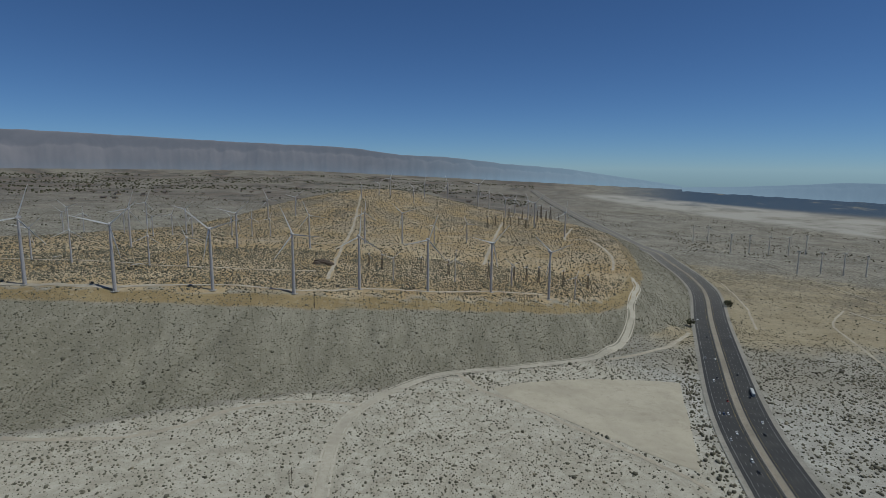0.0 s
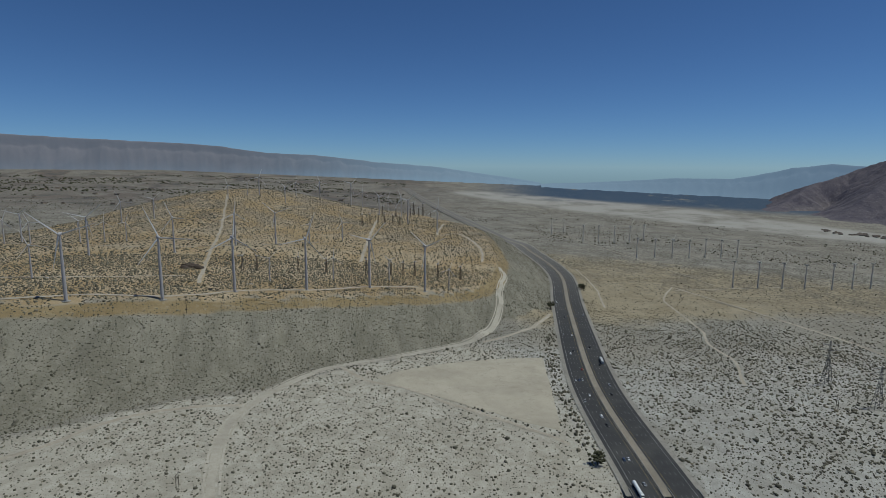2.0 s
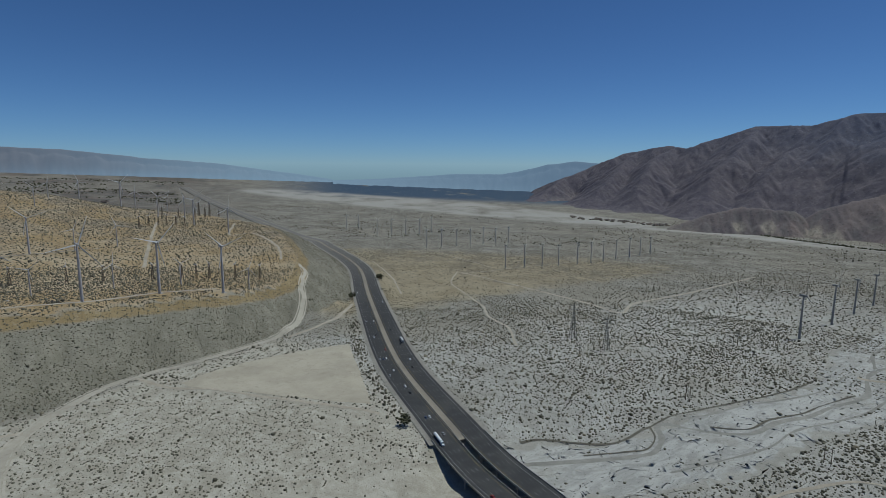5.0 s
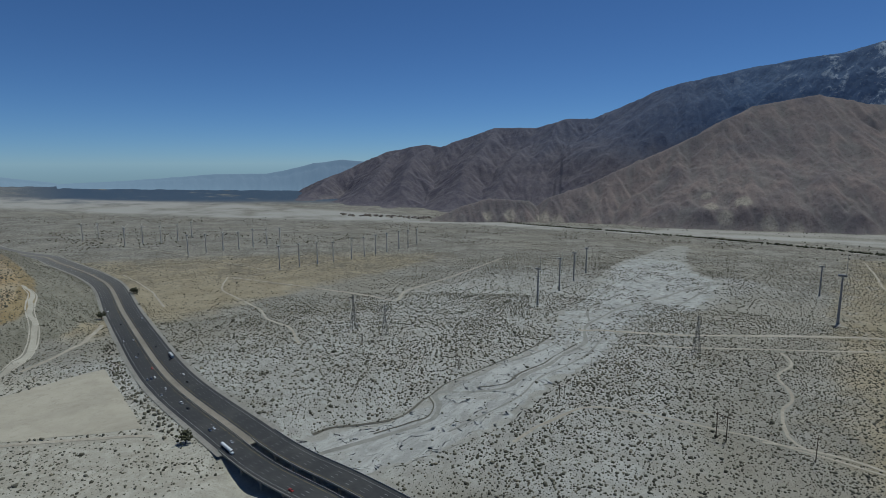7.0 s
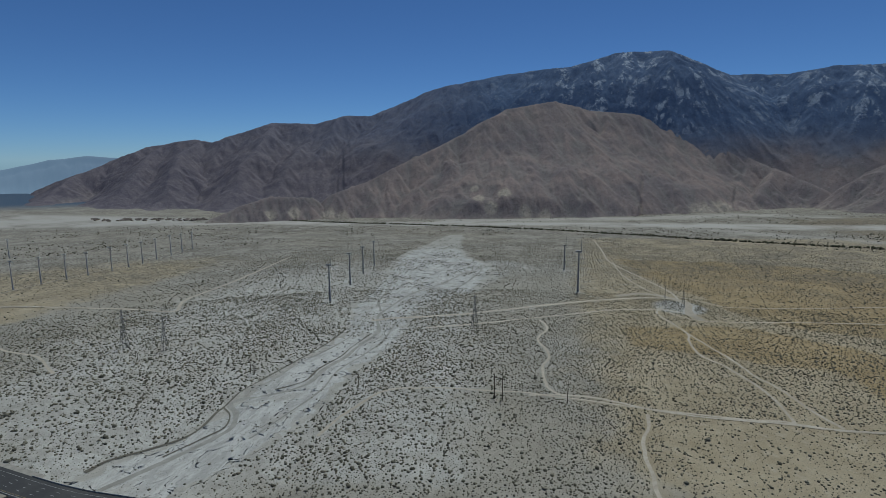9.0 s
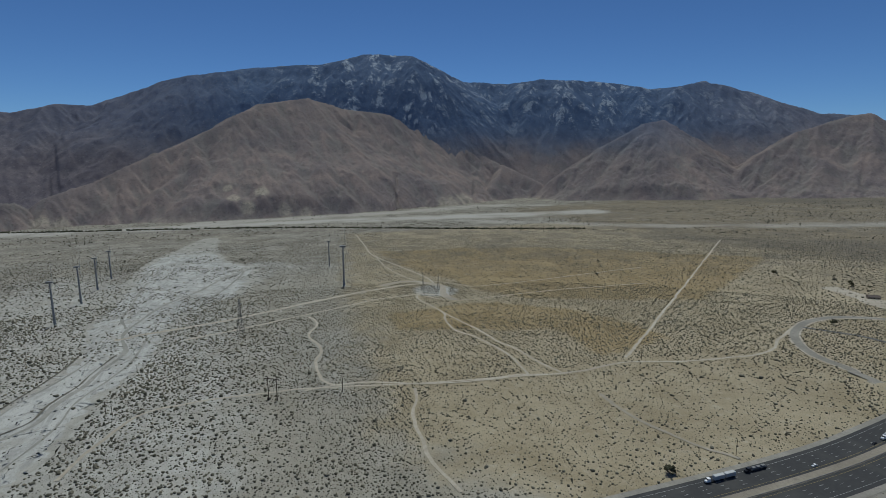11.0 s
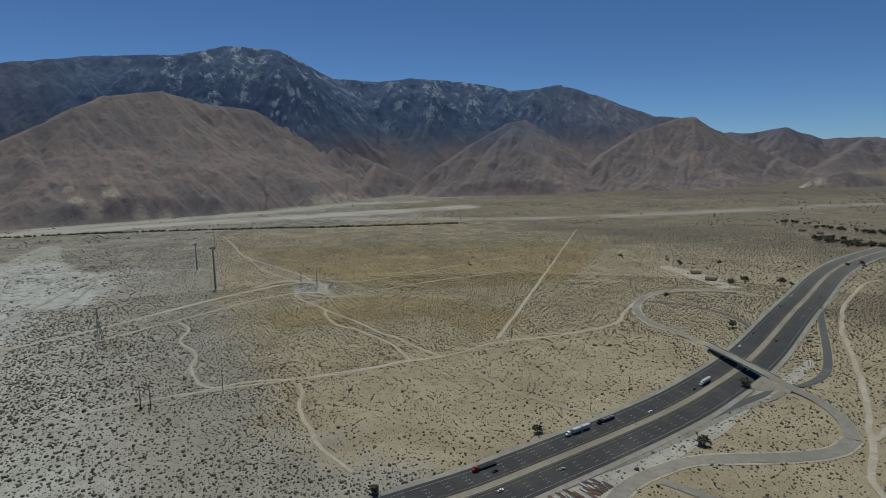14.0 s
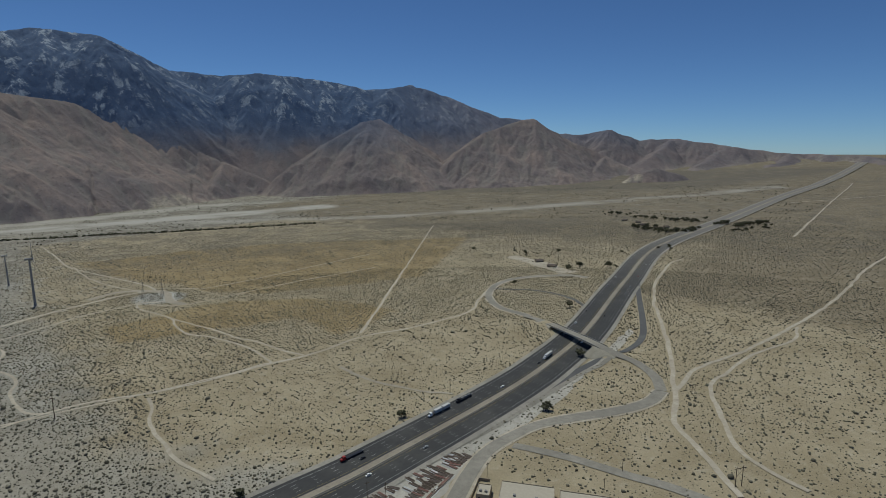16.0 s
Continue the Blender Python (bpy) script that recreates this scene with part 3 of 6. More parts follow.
# ---------------------------------------------------------------- mountains
REAR = [(-42.5, -3.6), (-46.1, -2.04), (-49.6, -0.63), (-53.7, 1.2), (-57.8, 1.9), (-59.3, 1.65), (-64.9, 3.6), (-69.2, 3.5), (-72, 4.3), (-74.8, 4.32), (-81.4, 7.03), (-87.4, 8.15), (-92.1, 8.65), (-95, 8.85), (-97.2, 9.36),
        (-99.3, 9.86), (-104, 9.8), (-109.3, 7.3), (-113.7, 7.05), (-117.2, 7.42), (-123, 7.0), (-127.5, 6.2), (-129.4, 6.2), (-132.1, 6.67), (-135.9, 5.48), (-141.2, 3.45), (-144.1, 3.18), (-147.3, 1.78), (-149.6, 1.65), (-152.2, 2.15),
        (-155, 1.1), (-158.6, 1.2), (-162.7, 0.56), (-167.1, -0.14), (-176, -0.4)]
REAR_FOOT = [(-42, 3900), (-50, 3500), (-60, 3080), (-72, 3100), (-80, 3250), (-86, 3350), (-109, 3350), (-115, 3380), (-136, 3400), (-150, 3500), (-176, 4050)]
# ridge lines of the foothills: x, y, height
FOOTHILL = [[(2830, 964, 10), (2983, 812, 66), (3120, 676, 143), (3371, 405, 295), (3594, 172, 445), (3749, 30, 527), (3893, -278, 587), (3922, -513, 521), (3917, -855, 488), (3867, -1069, 410), (3750, -1289, 325), (3611, -1385, 233), (3437, -1551, 131), (3204, -1693, 28)],
            [(3893, -278, 587), (3747, -199, 449), (3549, 22, 321), (3390, 228, 259), (3173, 378, 141), (2950, 508, 36)], [(3390, 228, 259), (3183, 294, 107), (3009, 323, 1)]]
FOOTHILL_SPURS = [[(3747, -199, 449), (3543, -269, 240), (3397, -194, 135), (3198, 76, 20)], [(3917, -855, 488), (3739, -720, 312), (3568, -522, 167), (3387, -334, 48), (3226, -192, -11)], [(3568, -522, 167), (3315, -529, 35)],
                  [(3867, -1069, 410), (3582, -974, 200), (3324, -759, 35)], [(3750, -1289, 325), (3470, -1181, 131), (3217, -1050, -7)], [(3437, -1551, 131), (3188, -1370, -4)], [(3120, 676, 143), (2920, 697, 5)]]
KNOLL = [[(2392, 1448, -96), (2525, 1337, -31), (2642, 1238, 7), (2741, 1060, -6), (2709, 1004, -103)], [(2642, 1238, 7), (2546, 1229, -88)], [(2741, 1060, -6), (2605, 1102, -93)]]
CANYON = [[(3095, -1833, 76), (3129, -2122, 245), (3134, -2461, 406), (3099, -2587, 431), (3058, -2714, 348)], [(3099, -2587, 431), (2988, -2405, 244), (2895, -2197, 94), (2835, -2022, 8)], [(3099, -2587, 431), (2788, -2641, 224), (2586, -2565, 59)]]
CANYON_SIDE = [[(2436, -2713, 97), (2525, -2902, 234), (2519, -3106, 337), (2437, -3400, 428), (2377, -3468, 442), (2300, -3521, 363), (2120, -3636, 259), (1891, -3708, 167), (1559, -3593, 46)], [(2377, -3468, 442), (2261, -3244, 240), (2183, -2990, 99)],
               [(2300, -3521, 363), (1981, -3311, 151), (1858, -3034, -8)], [(1891, -3708, 167), (1792, -3363, 69)], [(1474, -3135, 1), (1433, -3265, 65), (1345, -3359, 99), (1232, -3404, 64)]]
SAND_FANS = [(2930, 189, 30), (2843, 157, 36), (2790, 88, 40), (2878, 26, 40), (2790, -90, 46), (2780, -190, 46), (2957, -1017, 90), (3004, -1145, 80), (2686, 939, 50), (2689, 866, 60), (2675, 746, 45), (1463, -3170, 60), (1412, -3234, 40), (1419, -2975, 70), (2546, 1198, 40), (2612, 1101, 40)]


def side_spurs(spines, rnd, gap, drop, share, least=45):
    """Spurs that leave a ridge on both sides and fall more gently than its flanks."""
    out = []
    for line in spines:
        p = np.asarray(line, float)
        seg = np.hypot(*np.diff(p[:, :2], axis=0).T)
        run = np.concatenate([[0], np.cumsum(seg)])
        s, side = gap * rnd.uniform(0.3, 0.9), 1
        while s < run[-1]:
            q = np.array([np.interp(s, run, p[:, k]) for k in range(3)])
            a = p[max(0, np.searchsorted(run, s) - 1)]
            b = p[min(len(p) - 1, np.searchsorted(run, s))]
            way = (b - a)[:2] * (1 if b[2] <= a[2] else -1)
            way = way / (np.hypot(*way) + 1e-6)
            high = q[2] - plain(q[0], q[1])
            if high > least:
                turn = side * rnd.uniform(0.75, 1.25)
                w = np.array([way[0] * math.cos(turn) - way[1] * math.sin(turn), way[0] * math.sin(turn) + way[1] * math.cos(turn)])
                long = high * share * rnd.uniform(0.7, 1.25)
                bend = rnd.uniform(-0.35, 0.35)
                mid = q[:2] + w * long * 0.5
                w2 = np.array([w[0] * math.cos(bend) - w[1] * math.sin(bend), w[0] * math.sin(bend) + w[1] * math.cos(bend)])
                end = mid + w2 * long * 0.5
                out.append([tuple(q), (*mid, q[2] - drop * long * 0.56), (*end, q[2] - drop * long)])
            s += gap * rnd.uniform(0.6, 1.4)
            side = -side
    return out


def carve(X, Y, Z, hold, scale, depth, octaves, seed):
    """Wears gullies down the slopes of a polar sheet, from wide ones to narrow ones, each octave along the slope that the last one left. Returns the sheet and the ribs between the gullies."""
    ribs = np.zeros(Z.shape)
    for o in range(octaves):
        lam, amp = scale / 2 ** o, depth / 1.85 ** o
        xu, yu, zu = (np.gradient(v, axis=0) for v in (X, Y, Z))
        xv, yv, zv = (np.gradient(v, axis=1) for v in (X, Y, Z))
        det = xu * yv - xv * yu
        det = np.where(np.abs(det) < 1e-6, 1e-6, det)
        gx, gy = (zu * yv - zv * yu) / det, (xu * zv - xv * zu) / det
        for _ in range(max(1, 3 - o)):
            gx, gy = soften(gx), soften(gy)
        g = np.hypot(gx, gy) + 1e-6
        side = np.clip(g * 1.7, 0, 1)
        wx, wy = -gy / g, gx / g
        px, py = X / lam + 13.7 * o, Y / lam - 7.1 * o
        ix, iy = np.floor(px), np.floor(py)
        top, total = np.zeros(Z.shape), np.full(Z.shape, 1e-6)
        for i in (-1, 0, 1):
            for j in (-1, 0, 1):
                dx, dy = px - ix - i - hashed(ix + i, iy + j, seed + o), py - iy - j - hashed(ix + i, iy + j, seed + o + 40)
                w = np.exp(-2.2 * (dx * dx + dy * dy))
                top += w * np.cos(2 * np.pi * (dx * wx + dy * wy))
                total += w
        rib = top / total * side
        Z = Z + amp * rib * (hold if o < 3 else 0.5 + 0.5 * hold)
        ribs += rib * 0.6 ** o
    return Z, ribs


def soften(a):
    p = np.pad(a, 1, mode="edge")
    return (p[:-2, 1:-1] + p[2:, 1:-1] + p[1:-1, :-2] + p[1:-1, 2:] + 4 * a) / 8


def hills(name, spines, yaw_from, yaw_to, near, far, seed, label, hazed_granite, slabs, steep=0.95, drop=0.66, step=0.12, rows=150, gap=150.0, rugged=1.0, ramp=150.0, gully=(230.0, 15.0, 5), sky_line=None, dark_tone=([0, 200], [0.0, 0.0])):
    """A range built from its ridge lines: crests, flanks that ease towards the foot, spurs, and gullies worn down the slopes."""
    rnd = np.random.default_rng(seed)
    first = side_spurs(spines, rnd, gap, drop, 0.9)
    yaws = np.arange(yaw_from, yaw_to, -step)
    T, A = np.meshgrid(np.linspace(0, 1, rows), yaws, indexing="ij")
    F = np.interp(-A, -np.array(near)[:, 0], np.array(near)[:, 1])
    D = F + (far - F) * T
    X, Y = CX - D * np.sin(np.radians(A)), CY + D * np.cos(np.radians(A))
    base = plain(X, Y) - 12
    wx = 90 * (fractal(X / 260, Y / 260, 4, seed + 1) - 0.5)
    wy = 90 * (fractal(X / 260, Y / 260, 4, seed + 2) - 0.5)
    Z, away = np.full(X.shape, -300.0), np.full(X.shape, 400.0)
    for level, lines in ((0, spines), (1, first)):
        for line in lines:
            p = np.asarray(line, float)
            ya = yaw_of(p[:, 0], p[:, 1])
            ya = np.where(ya > 100, ya - 360, ya)
            c0 = int(np.clip((yaw_from - ya.max() - 9) / step, 0, len(yaws)))
            c1 = int(np.clip((yaw_from - ya.min() + 9) / step, 0, len(yaws)))
            if c1 <= c0:
                continue
            k = 0.3 if level == 0 else 1.0
            x, y = X[:, c0:c1] + k * wx[:, c0:c1], Y[:, c0:c1] + k * wy[:, c0:c1]
            best, off = np.full(x.shape, -300.0), np.full(x.shape, 400.0)
            for n, ((ax, ay, az), (bx, by, bz)) in enumerate(zip(line[:-1], line[1:])):
                m0 = int(np.clip((yaw_from - max(ya[n], ya[n + 1]) - 9) / step, c0, c1)) - c0
                m1 = int(np.clip((yaw_from - min(ya[n], ya[n + 1]) + 9) / step, c0, c1)) - c0
                if m1 <= m0:
                    continue
                xs, ys = x[:, m0:m1], y[:, m0:m1]
                dx, dy = bx - ax, by - ay
                u = np.clip(((xs - ax) * dx + (ys - ay) * dy) / (dx * dx + dy * dy + 1e-6), 0, 1)
                d = np.hypot(xs - ax - u * dx, ys - ay - u * dy)
                z = az + u * (bz - az) - steep * np.sqrt(d * d + 300.0) * (1 - 0.00032 * np.minimum(d, 800)) + steep * 17
                up = z > best[:, m0:m1]
                best[:, m0:m1] = np.where(up, z, best[:, m0:m1])
                off[:, m0:m1] = np.where(up, d, off[:, m0:m1])
            old = Z[:, c0:c1]
            h = np.clip(0.5 + 0.5 * (best - old) / 16.0, 0, 1)
            away[:, c0:c1] = np.where(best > old, off, away[:, c0:c1])
            Z[:, c0:c1] = old + (best - old) * h + 16.0 * h * (1 - h) * smooth(20, 120, np.minimum(off, away[:, c0:c1]))
    Z = np.maximum(Z, base - 60)
    Z = Z + rugged * 26 * (fractal(X / 120, Y / 120, 5, seed + 7) - 0.5) * smooth(0, 90, away)
    Z, ribs = carve(X, Y, Z, 0.4 + 0.6 * smooth(0, 110, away), *gully, seed + 60)
    apron = np.exp(-np.maximum(Z - base, 0) / 26.0)
    Z = base + (np.where(Z > base, Z - base, 0) + 7 * smooth(-90, 10, Z - base)) * smooth(0, ramp, D - F)
    if sky_line is not None:  # the crest stands at the height that the skyline has
        sl = np.array(sky_line, float)
        goal = np.interp(-yaws, -sl[:, 0], sl[:, 1]) + 0.26 * (fractal(yaws / 0.8, yaws * 0 + 0.5, 4, seed) - 0.5)
        now = np.degrees(np.arctan2(Z - EYE_Z, D)).max(axis=0)
        lift = np.convolve(np.pad(goal - now, 2, mode="edge"), np.ones(5) / 5, mode="valid")
        Z = Z + D * np.tan(np.radians(lift))[None, :] * smooth(0.25, 0.8, T)
    me = big_grid(name, X, Y, Z, M_ROCK, flip=True)
    fan = np.zeros(X.shape)
    rag = 0.8 * (fractal(X / 110, Y / 110, 5, 77) - 0.5)
    for fx, fy, fr in SAND_FANS:
        fan = np.maximum(fan, 1 - smooth(0.45, 1.1, np.hypot(X - fx, Y - fy) / fr + rag))
    for key, value in (("apron", 0.55 * apron), ("fan", fan), ("rib", ribs * 0.5 + 0.5), ("dark_tone", np.interp(-A, *dark_tone)), ("hazed_granite", np.interp(-A, *hazed_granite)), ("slab", np.interp(-A, *slabs))):
        me.attributes.new(key, "FLOAT", "POINT").data.foreach_set("value", np.asarray(value, np.float32).ravel())
    return tagged(new(name, me), label, "mountain", kind="structure")


def rear_spines():
    """The crest of the high range and the spurs that run down from it, aslant, to the plain and to the canyon."""
    rnd = np.random.default_rng(4)
    sl, out = np.array(REAR, float), []
    yaws = np.arange(-42.5, -176, -0.7)
    crest = []
    for k, a in enumerate(yaws):
        d = 4650 + 60 * math.sin(a * 0.55) + 40 * math.sin(a * 1.7)
        e = np.interp(-a, -sl[:, 0], sl[:, 1])
        crest.append((CX - d * math.sin(radians(a)), CY + d * math.cos(radians(a)), EYE_Z + d * math.tan(radians(e))))
    out.append(crest)
    k = 3
    while k < len(crest) - 2:
        x, y, z = crest[k]
        foot = np.interp(-yaws[k], -np.array(REAR_FOOT)[:, 0], np.array(REAR_FOOT)[:, 1])
        a, line = yaws[k], [crest[k]]
        lean = np.interp(-a, [45, 70, 92, 99, 106, 116, 119, 130, 142, 170], [6.5, 7.5, 4.0, 0.5, -3.0, -2.0, 2.0, 5.0, 4.0, 3.0]) * rnd.uniform(0.6, 1.3)
        n = 6
        for i in range(1, n + 1):
            u = i / n
            d = 4650 + (foot + rnd.uniform(0, 260) - 4650) * u
            a = a + lean / n + rnd.uniform(-0.8, 0.8)
            px, py = CX - d * math.sin(radians(a)), CY + d * math.cos(radians(a))
            low = plain(px, py) - 10
            line.append((px, py, low + (z - low) * (1 - u) ** 1.15 * rnd.uniform(0.92, 1.03)))
        out.append(line)
        k += int(rnd.integers(5, 10))
    return out


NONE = ([0, 200], [0.0, 0.0])
hills("mountain_rear", rear_spines(), -42.5, -176, REAR_FOOT, 4870, 7, "high rocky mountain range painted haze-blue, with pale bare streaks", ([50, 66, 78, 88, 128, 140, 160], [0.05, 0.15, 0.5, 1.0, 1.0, 0.55, 0.3]),
      ([80, 90, 96, 106, 110, 114, 118, 124, 130, 136, 142], [0.0, 0.25, 1.0, 1.0, 0.5, 0.6, 0.9, 0.8, 0.4, 0.5, 0.0]), rows=185, gap=230, ramp=1000, steep=0.78, drop=0.56, gully=(210.0, 15.0, 5), sky_line=REAR, dark_tone=([42, 84, 92, 130, 150], [0.95, 0.85, 0.4, 0.2, 0.35]))
hills("mountain_front", FOOTHILL + FOOTHILL_SPURS, -66, -122, [(-66, 2720), (-82, 2700), (-96, 2800), (-110, 2880), (-122, 3050)], 4300, 19, "bare brown rocky foothill under the mountains", NONE, NONE, rows=240, gap=260, rugged=0.9, steep=0.82, gully=(190.0, 12.0, 5))
hills("mountain_knoll", KNOLL, -58, -71, [(-58, 2700), (-71, 2700)], 3150, 23, "small bare brown hill at the edge of the plain", NONE, NONE, rows=90, gap=60, rugged=0.5, gully=(70.0, 6.0, 4))
hills("mountain_side", CANYON + CANYON_SIDE, -113, -166, [(-113, 3250), (-130, 3250), (-166, 3300)], 4450, 29, "bare grey-brown foothills beside a canyon mouth", ([110, 124, 131, 138], [0.75, 0.75, 0.4, 0.05]), NONE, rows=200, gap=230, steep=0.8, gully=(190.0, 13.0, 5))


def far_range(name, sky_line, far, foot, material, seed, label, step=0.12, rows=60, rough=0.35, haze=([-80, 80], [0, 0])):
    """A far range on the horizon whose crest stands, at each yaw, at the given elevation (degrees)."""
    yaws = np.arange(sky_line[0][0], sky_line[-1][0] - 1e-6, -step)
    sl = np.array(sky_line, float)
    crest = np.interp(-yaws, -sl[:, 0], sl[:, 1]) + 0.10 * (fractal(yaws / 1.1, yaws * 0 + seed, 4, seed) - 0.5)
    T, A = np.meshgrid(np.linspace(0, 1, rows), yaws, indexing="ij")
    F = np.interp(-A, -np.array(foot)[:, 0], np.array(foot)[:, 1])
    D = F + (far - F) * T
    X, Y = CX - D * np.sin(np.radians(A)), CY + D * np.cos(np.radians(A))
    base = plain(X, Y) - 14
    reach = np.maximum(EYE_Z + D * np.tan(np.radians(crest))[None, :] - base, 2.0)
    fold = fractal(np.radians(A) * 11, D / 300, 4, seed + 3)
    rise = smooth(-0.05, 0.92, T) ** 0.8 * (1 - rough * fold * (1 - smooth(0.72, 0.92, T))) * (1 - 0.5 * smooth(0.94, 1.0, T))
    Z, _ = carve(X, Y, base + reach * rise, 1 - smooth(0.7, 0.9, T), 200.0, 10.0, 4, seed)
    me = big_grid(name, X, Y, Z, material, flip=True)
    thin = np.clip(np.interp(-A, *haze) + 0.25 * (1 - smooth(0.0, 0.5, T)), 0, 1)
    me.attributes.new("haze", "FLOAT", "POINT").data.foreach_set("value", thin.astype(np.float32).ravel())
    return tagged(new(name, me), label, "mountain", kind="structure")


LEFT = [(75, 2.6), (50, 2.95), (38.8, 2.83), (30.9, 2.65), (21.6, 2.33), (13, 2.07), (8.5, 1.85), (3.9, 1.22), (-0.9, 1.08), (-6.7, 0.43), (-12.5, 0.02), (-18, -0.71), (-24, -1.6)]
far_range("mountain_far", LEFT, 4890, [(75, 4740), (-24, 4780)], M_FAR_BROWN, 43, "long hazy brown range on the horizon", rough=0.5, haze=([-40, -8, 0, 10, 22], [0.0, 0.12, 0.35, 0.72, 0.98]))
BLUE = [(-24, -1.7), (-29.6, -1.47), (-36.6, -0.99), (-41.5, -0.99), (-43.1, -0.75), (-46.2, 0.04), (-49.1, 0.38), (-51.5, 0.18), (-56, -0.6), (-60, -1.6)]
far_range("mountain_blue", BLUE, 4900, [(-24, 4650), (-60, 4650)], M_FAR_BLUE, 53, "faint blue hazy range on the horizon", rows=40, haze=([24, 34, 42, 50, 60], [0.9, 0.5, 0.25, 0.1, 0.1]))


# ---------------------------------------------------------------- roads and tracks
def ribbon(pts, left, right, lift, step=6.0, across=2, wobble=0.0, seed=0, level=None):
    """A strip of road that lies on the ground: the offsets left and right of its line, in metres."""
    p = spline(pts, step) if step else np.asarray(pts, float)
    t = np.gradient(p, axis=0)
    t /= np.linalg.norm(t, axis=1)[:, None] + 1e-9
    n = np.stack([-t[:, 1], t[:, 0]], -1)
    offs = np.linspace(left, right, across)
    wl = 1 + wobble * (fractal(np.arange(len(p)) * (step or 5.0) / 25.0, np.full(len(p), seed + 0.5), 3, seed) - 0.5) * 2
    q = p[:, None] + n[:, None] * (offs[None, :, None] * wl[:, None, None])
    z = ground(q[..., 0], q[..., 1]) + lift if level is None else np.broadcast_to(level[:, None], q.shape[:2]) + lift
    d = np.hypot(q[..., 0] - CX, q[..., 1] - CY)
    z = z + np.maximum(d - 700, 0) * 0.0009
    return q[..., 0], q[..., 1], z


def strip(name, pts, width, material, label, category="dirt track", lift=0.3, wobble=0.32, seed=0, step=6.0, across=4):
    if category == "dirt track":
        p = spline(pts, 5.0)
        s = np.arange(len(p)) * 5.0
        pts, step = p + np.stack([fractal(s / 26, s * 0 + seed + 0.3, 3, 83) - 0.5, fractal(s / 26, s * 0 + seed + 0.7, 3, 87) - 0.5], -1) * 5.0, 0
    X, Y, Z = ribbon(pts, width / 2, -width / 2, lift, step, across, wobble, seed)
    return tagged(new(name, big_grid(name, X, Y, Z, material, flip=True)), label, category, kind="structure")


def highway_strip(name, left, right, material, lift, label, category="road", part_of=None, where=None):
    p, z = HIGHWAY_LINE, road_z
    t = np.gradient(p, axis=0)
    t /= np.linalg.norm(t, axis=1)[:, None]
    n = np.stack([-t[:, 1], t[:, 0]], -1)
    if where is not None:
        p, z, n = p[where], z[where], n[where]
    offs = np.linspace(left, right, 3)
    q = p[:, None] + n[:, None] * offs[None, :, None]
    Z = np.broadcast_to(z[:, None], q.shape[:2]) + lift
    ob = new(name, big_grid(name, q[..., 0], q[..., 1], Z, material, flip=True))
    return tagged(ob, label, category, kind="structure")


MID = 3.5     # half the median
WIDE = 19.9   # a carriageway with its shoulders
on_land = [np.where(along_y <= BRIDGE_FROM + 6)[0], np.where(along_y >= BRIDGE_TO - 6)[0]]
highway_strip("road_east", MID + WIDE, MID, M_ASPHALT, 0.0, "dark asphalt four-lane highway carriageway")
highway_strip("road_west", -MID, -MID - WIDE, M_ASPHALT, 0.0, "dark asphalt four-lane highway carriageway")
for part_index in on_land:
    highway_strip("median", MID, -MID, M_MEDIAN, -0.05, "bare dirt median strip of the highway", "median", where=part_index)
    for a, b in ((MID + WIDE + 4.5, MID + WIDE), (-MID - WIDE, -MID - WIDE - 4.5)):
        highway_strip("road_shoulder", a, b, M_SHOULDER, -0.1, "sandy gravel edge of the highway", "road shoulder", where=part_index)

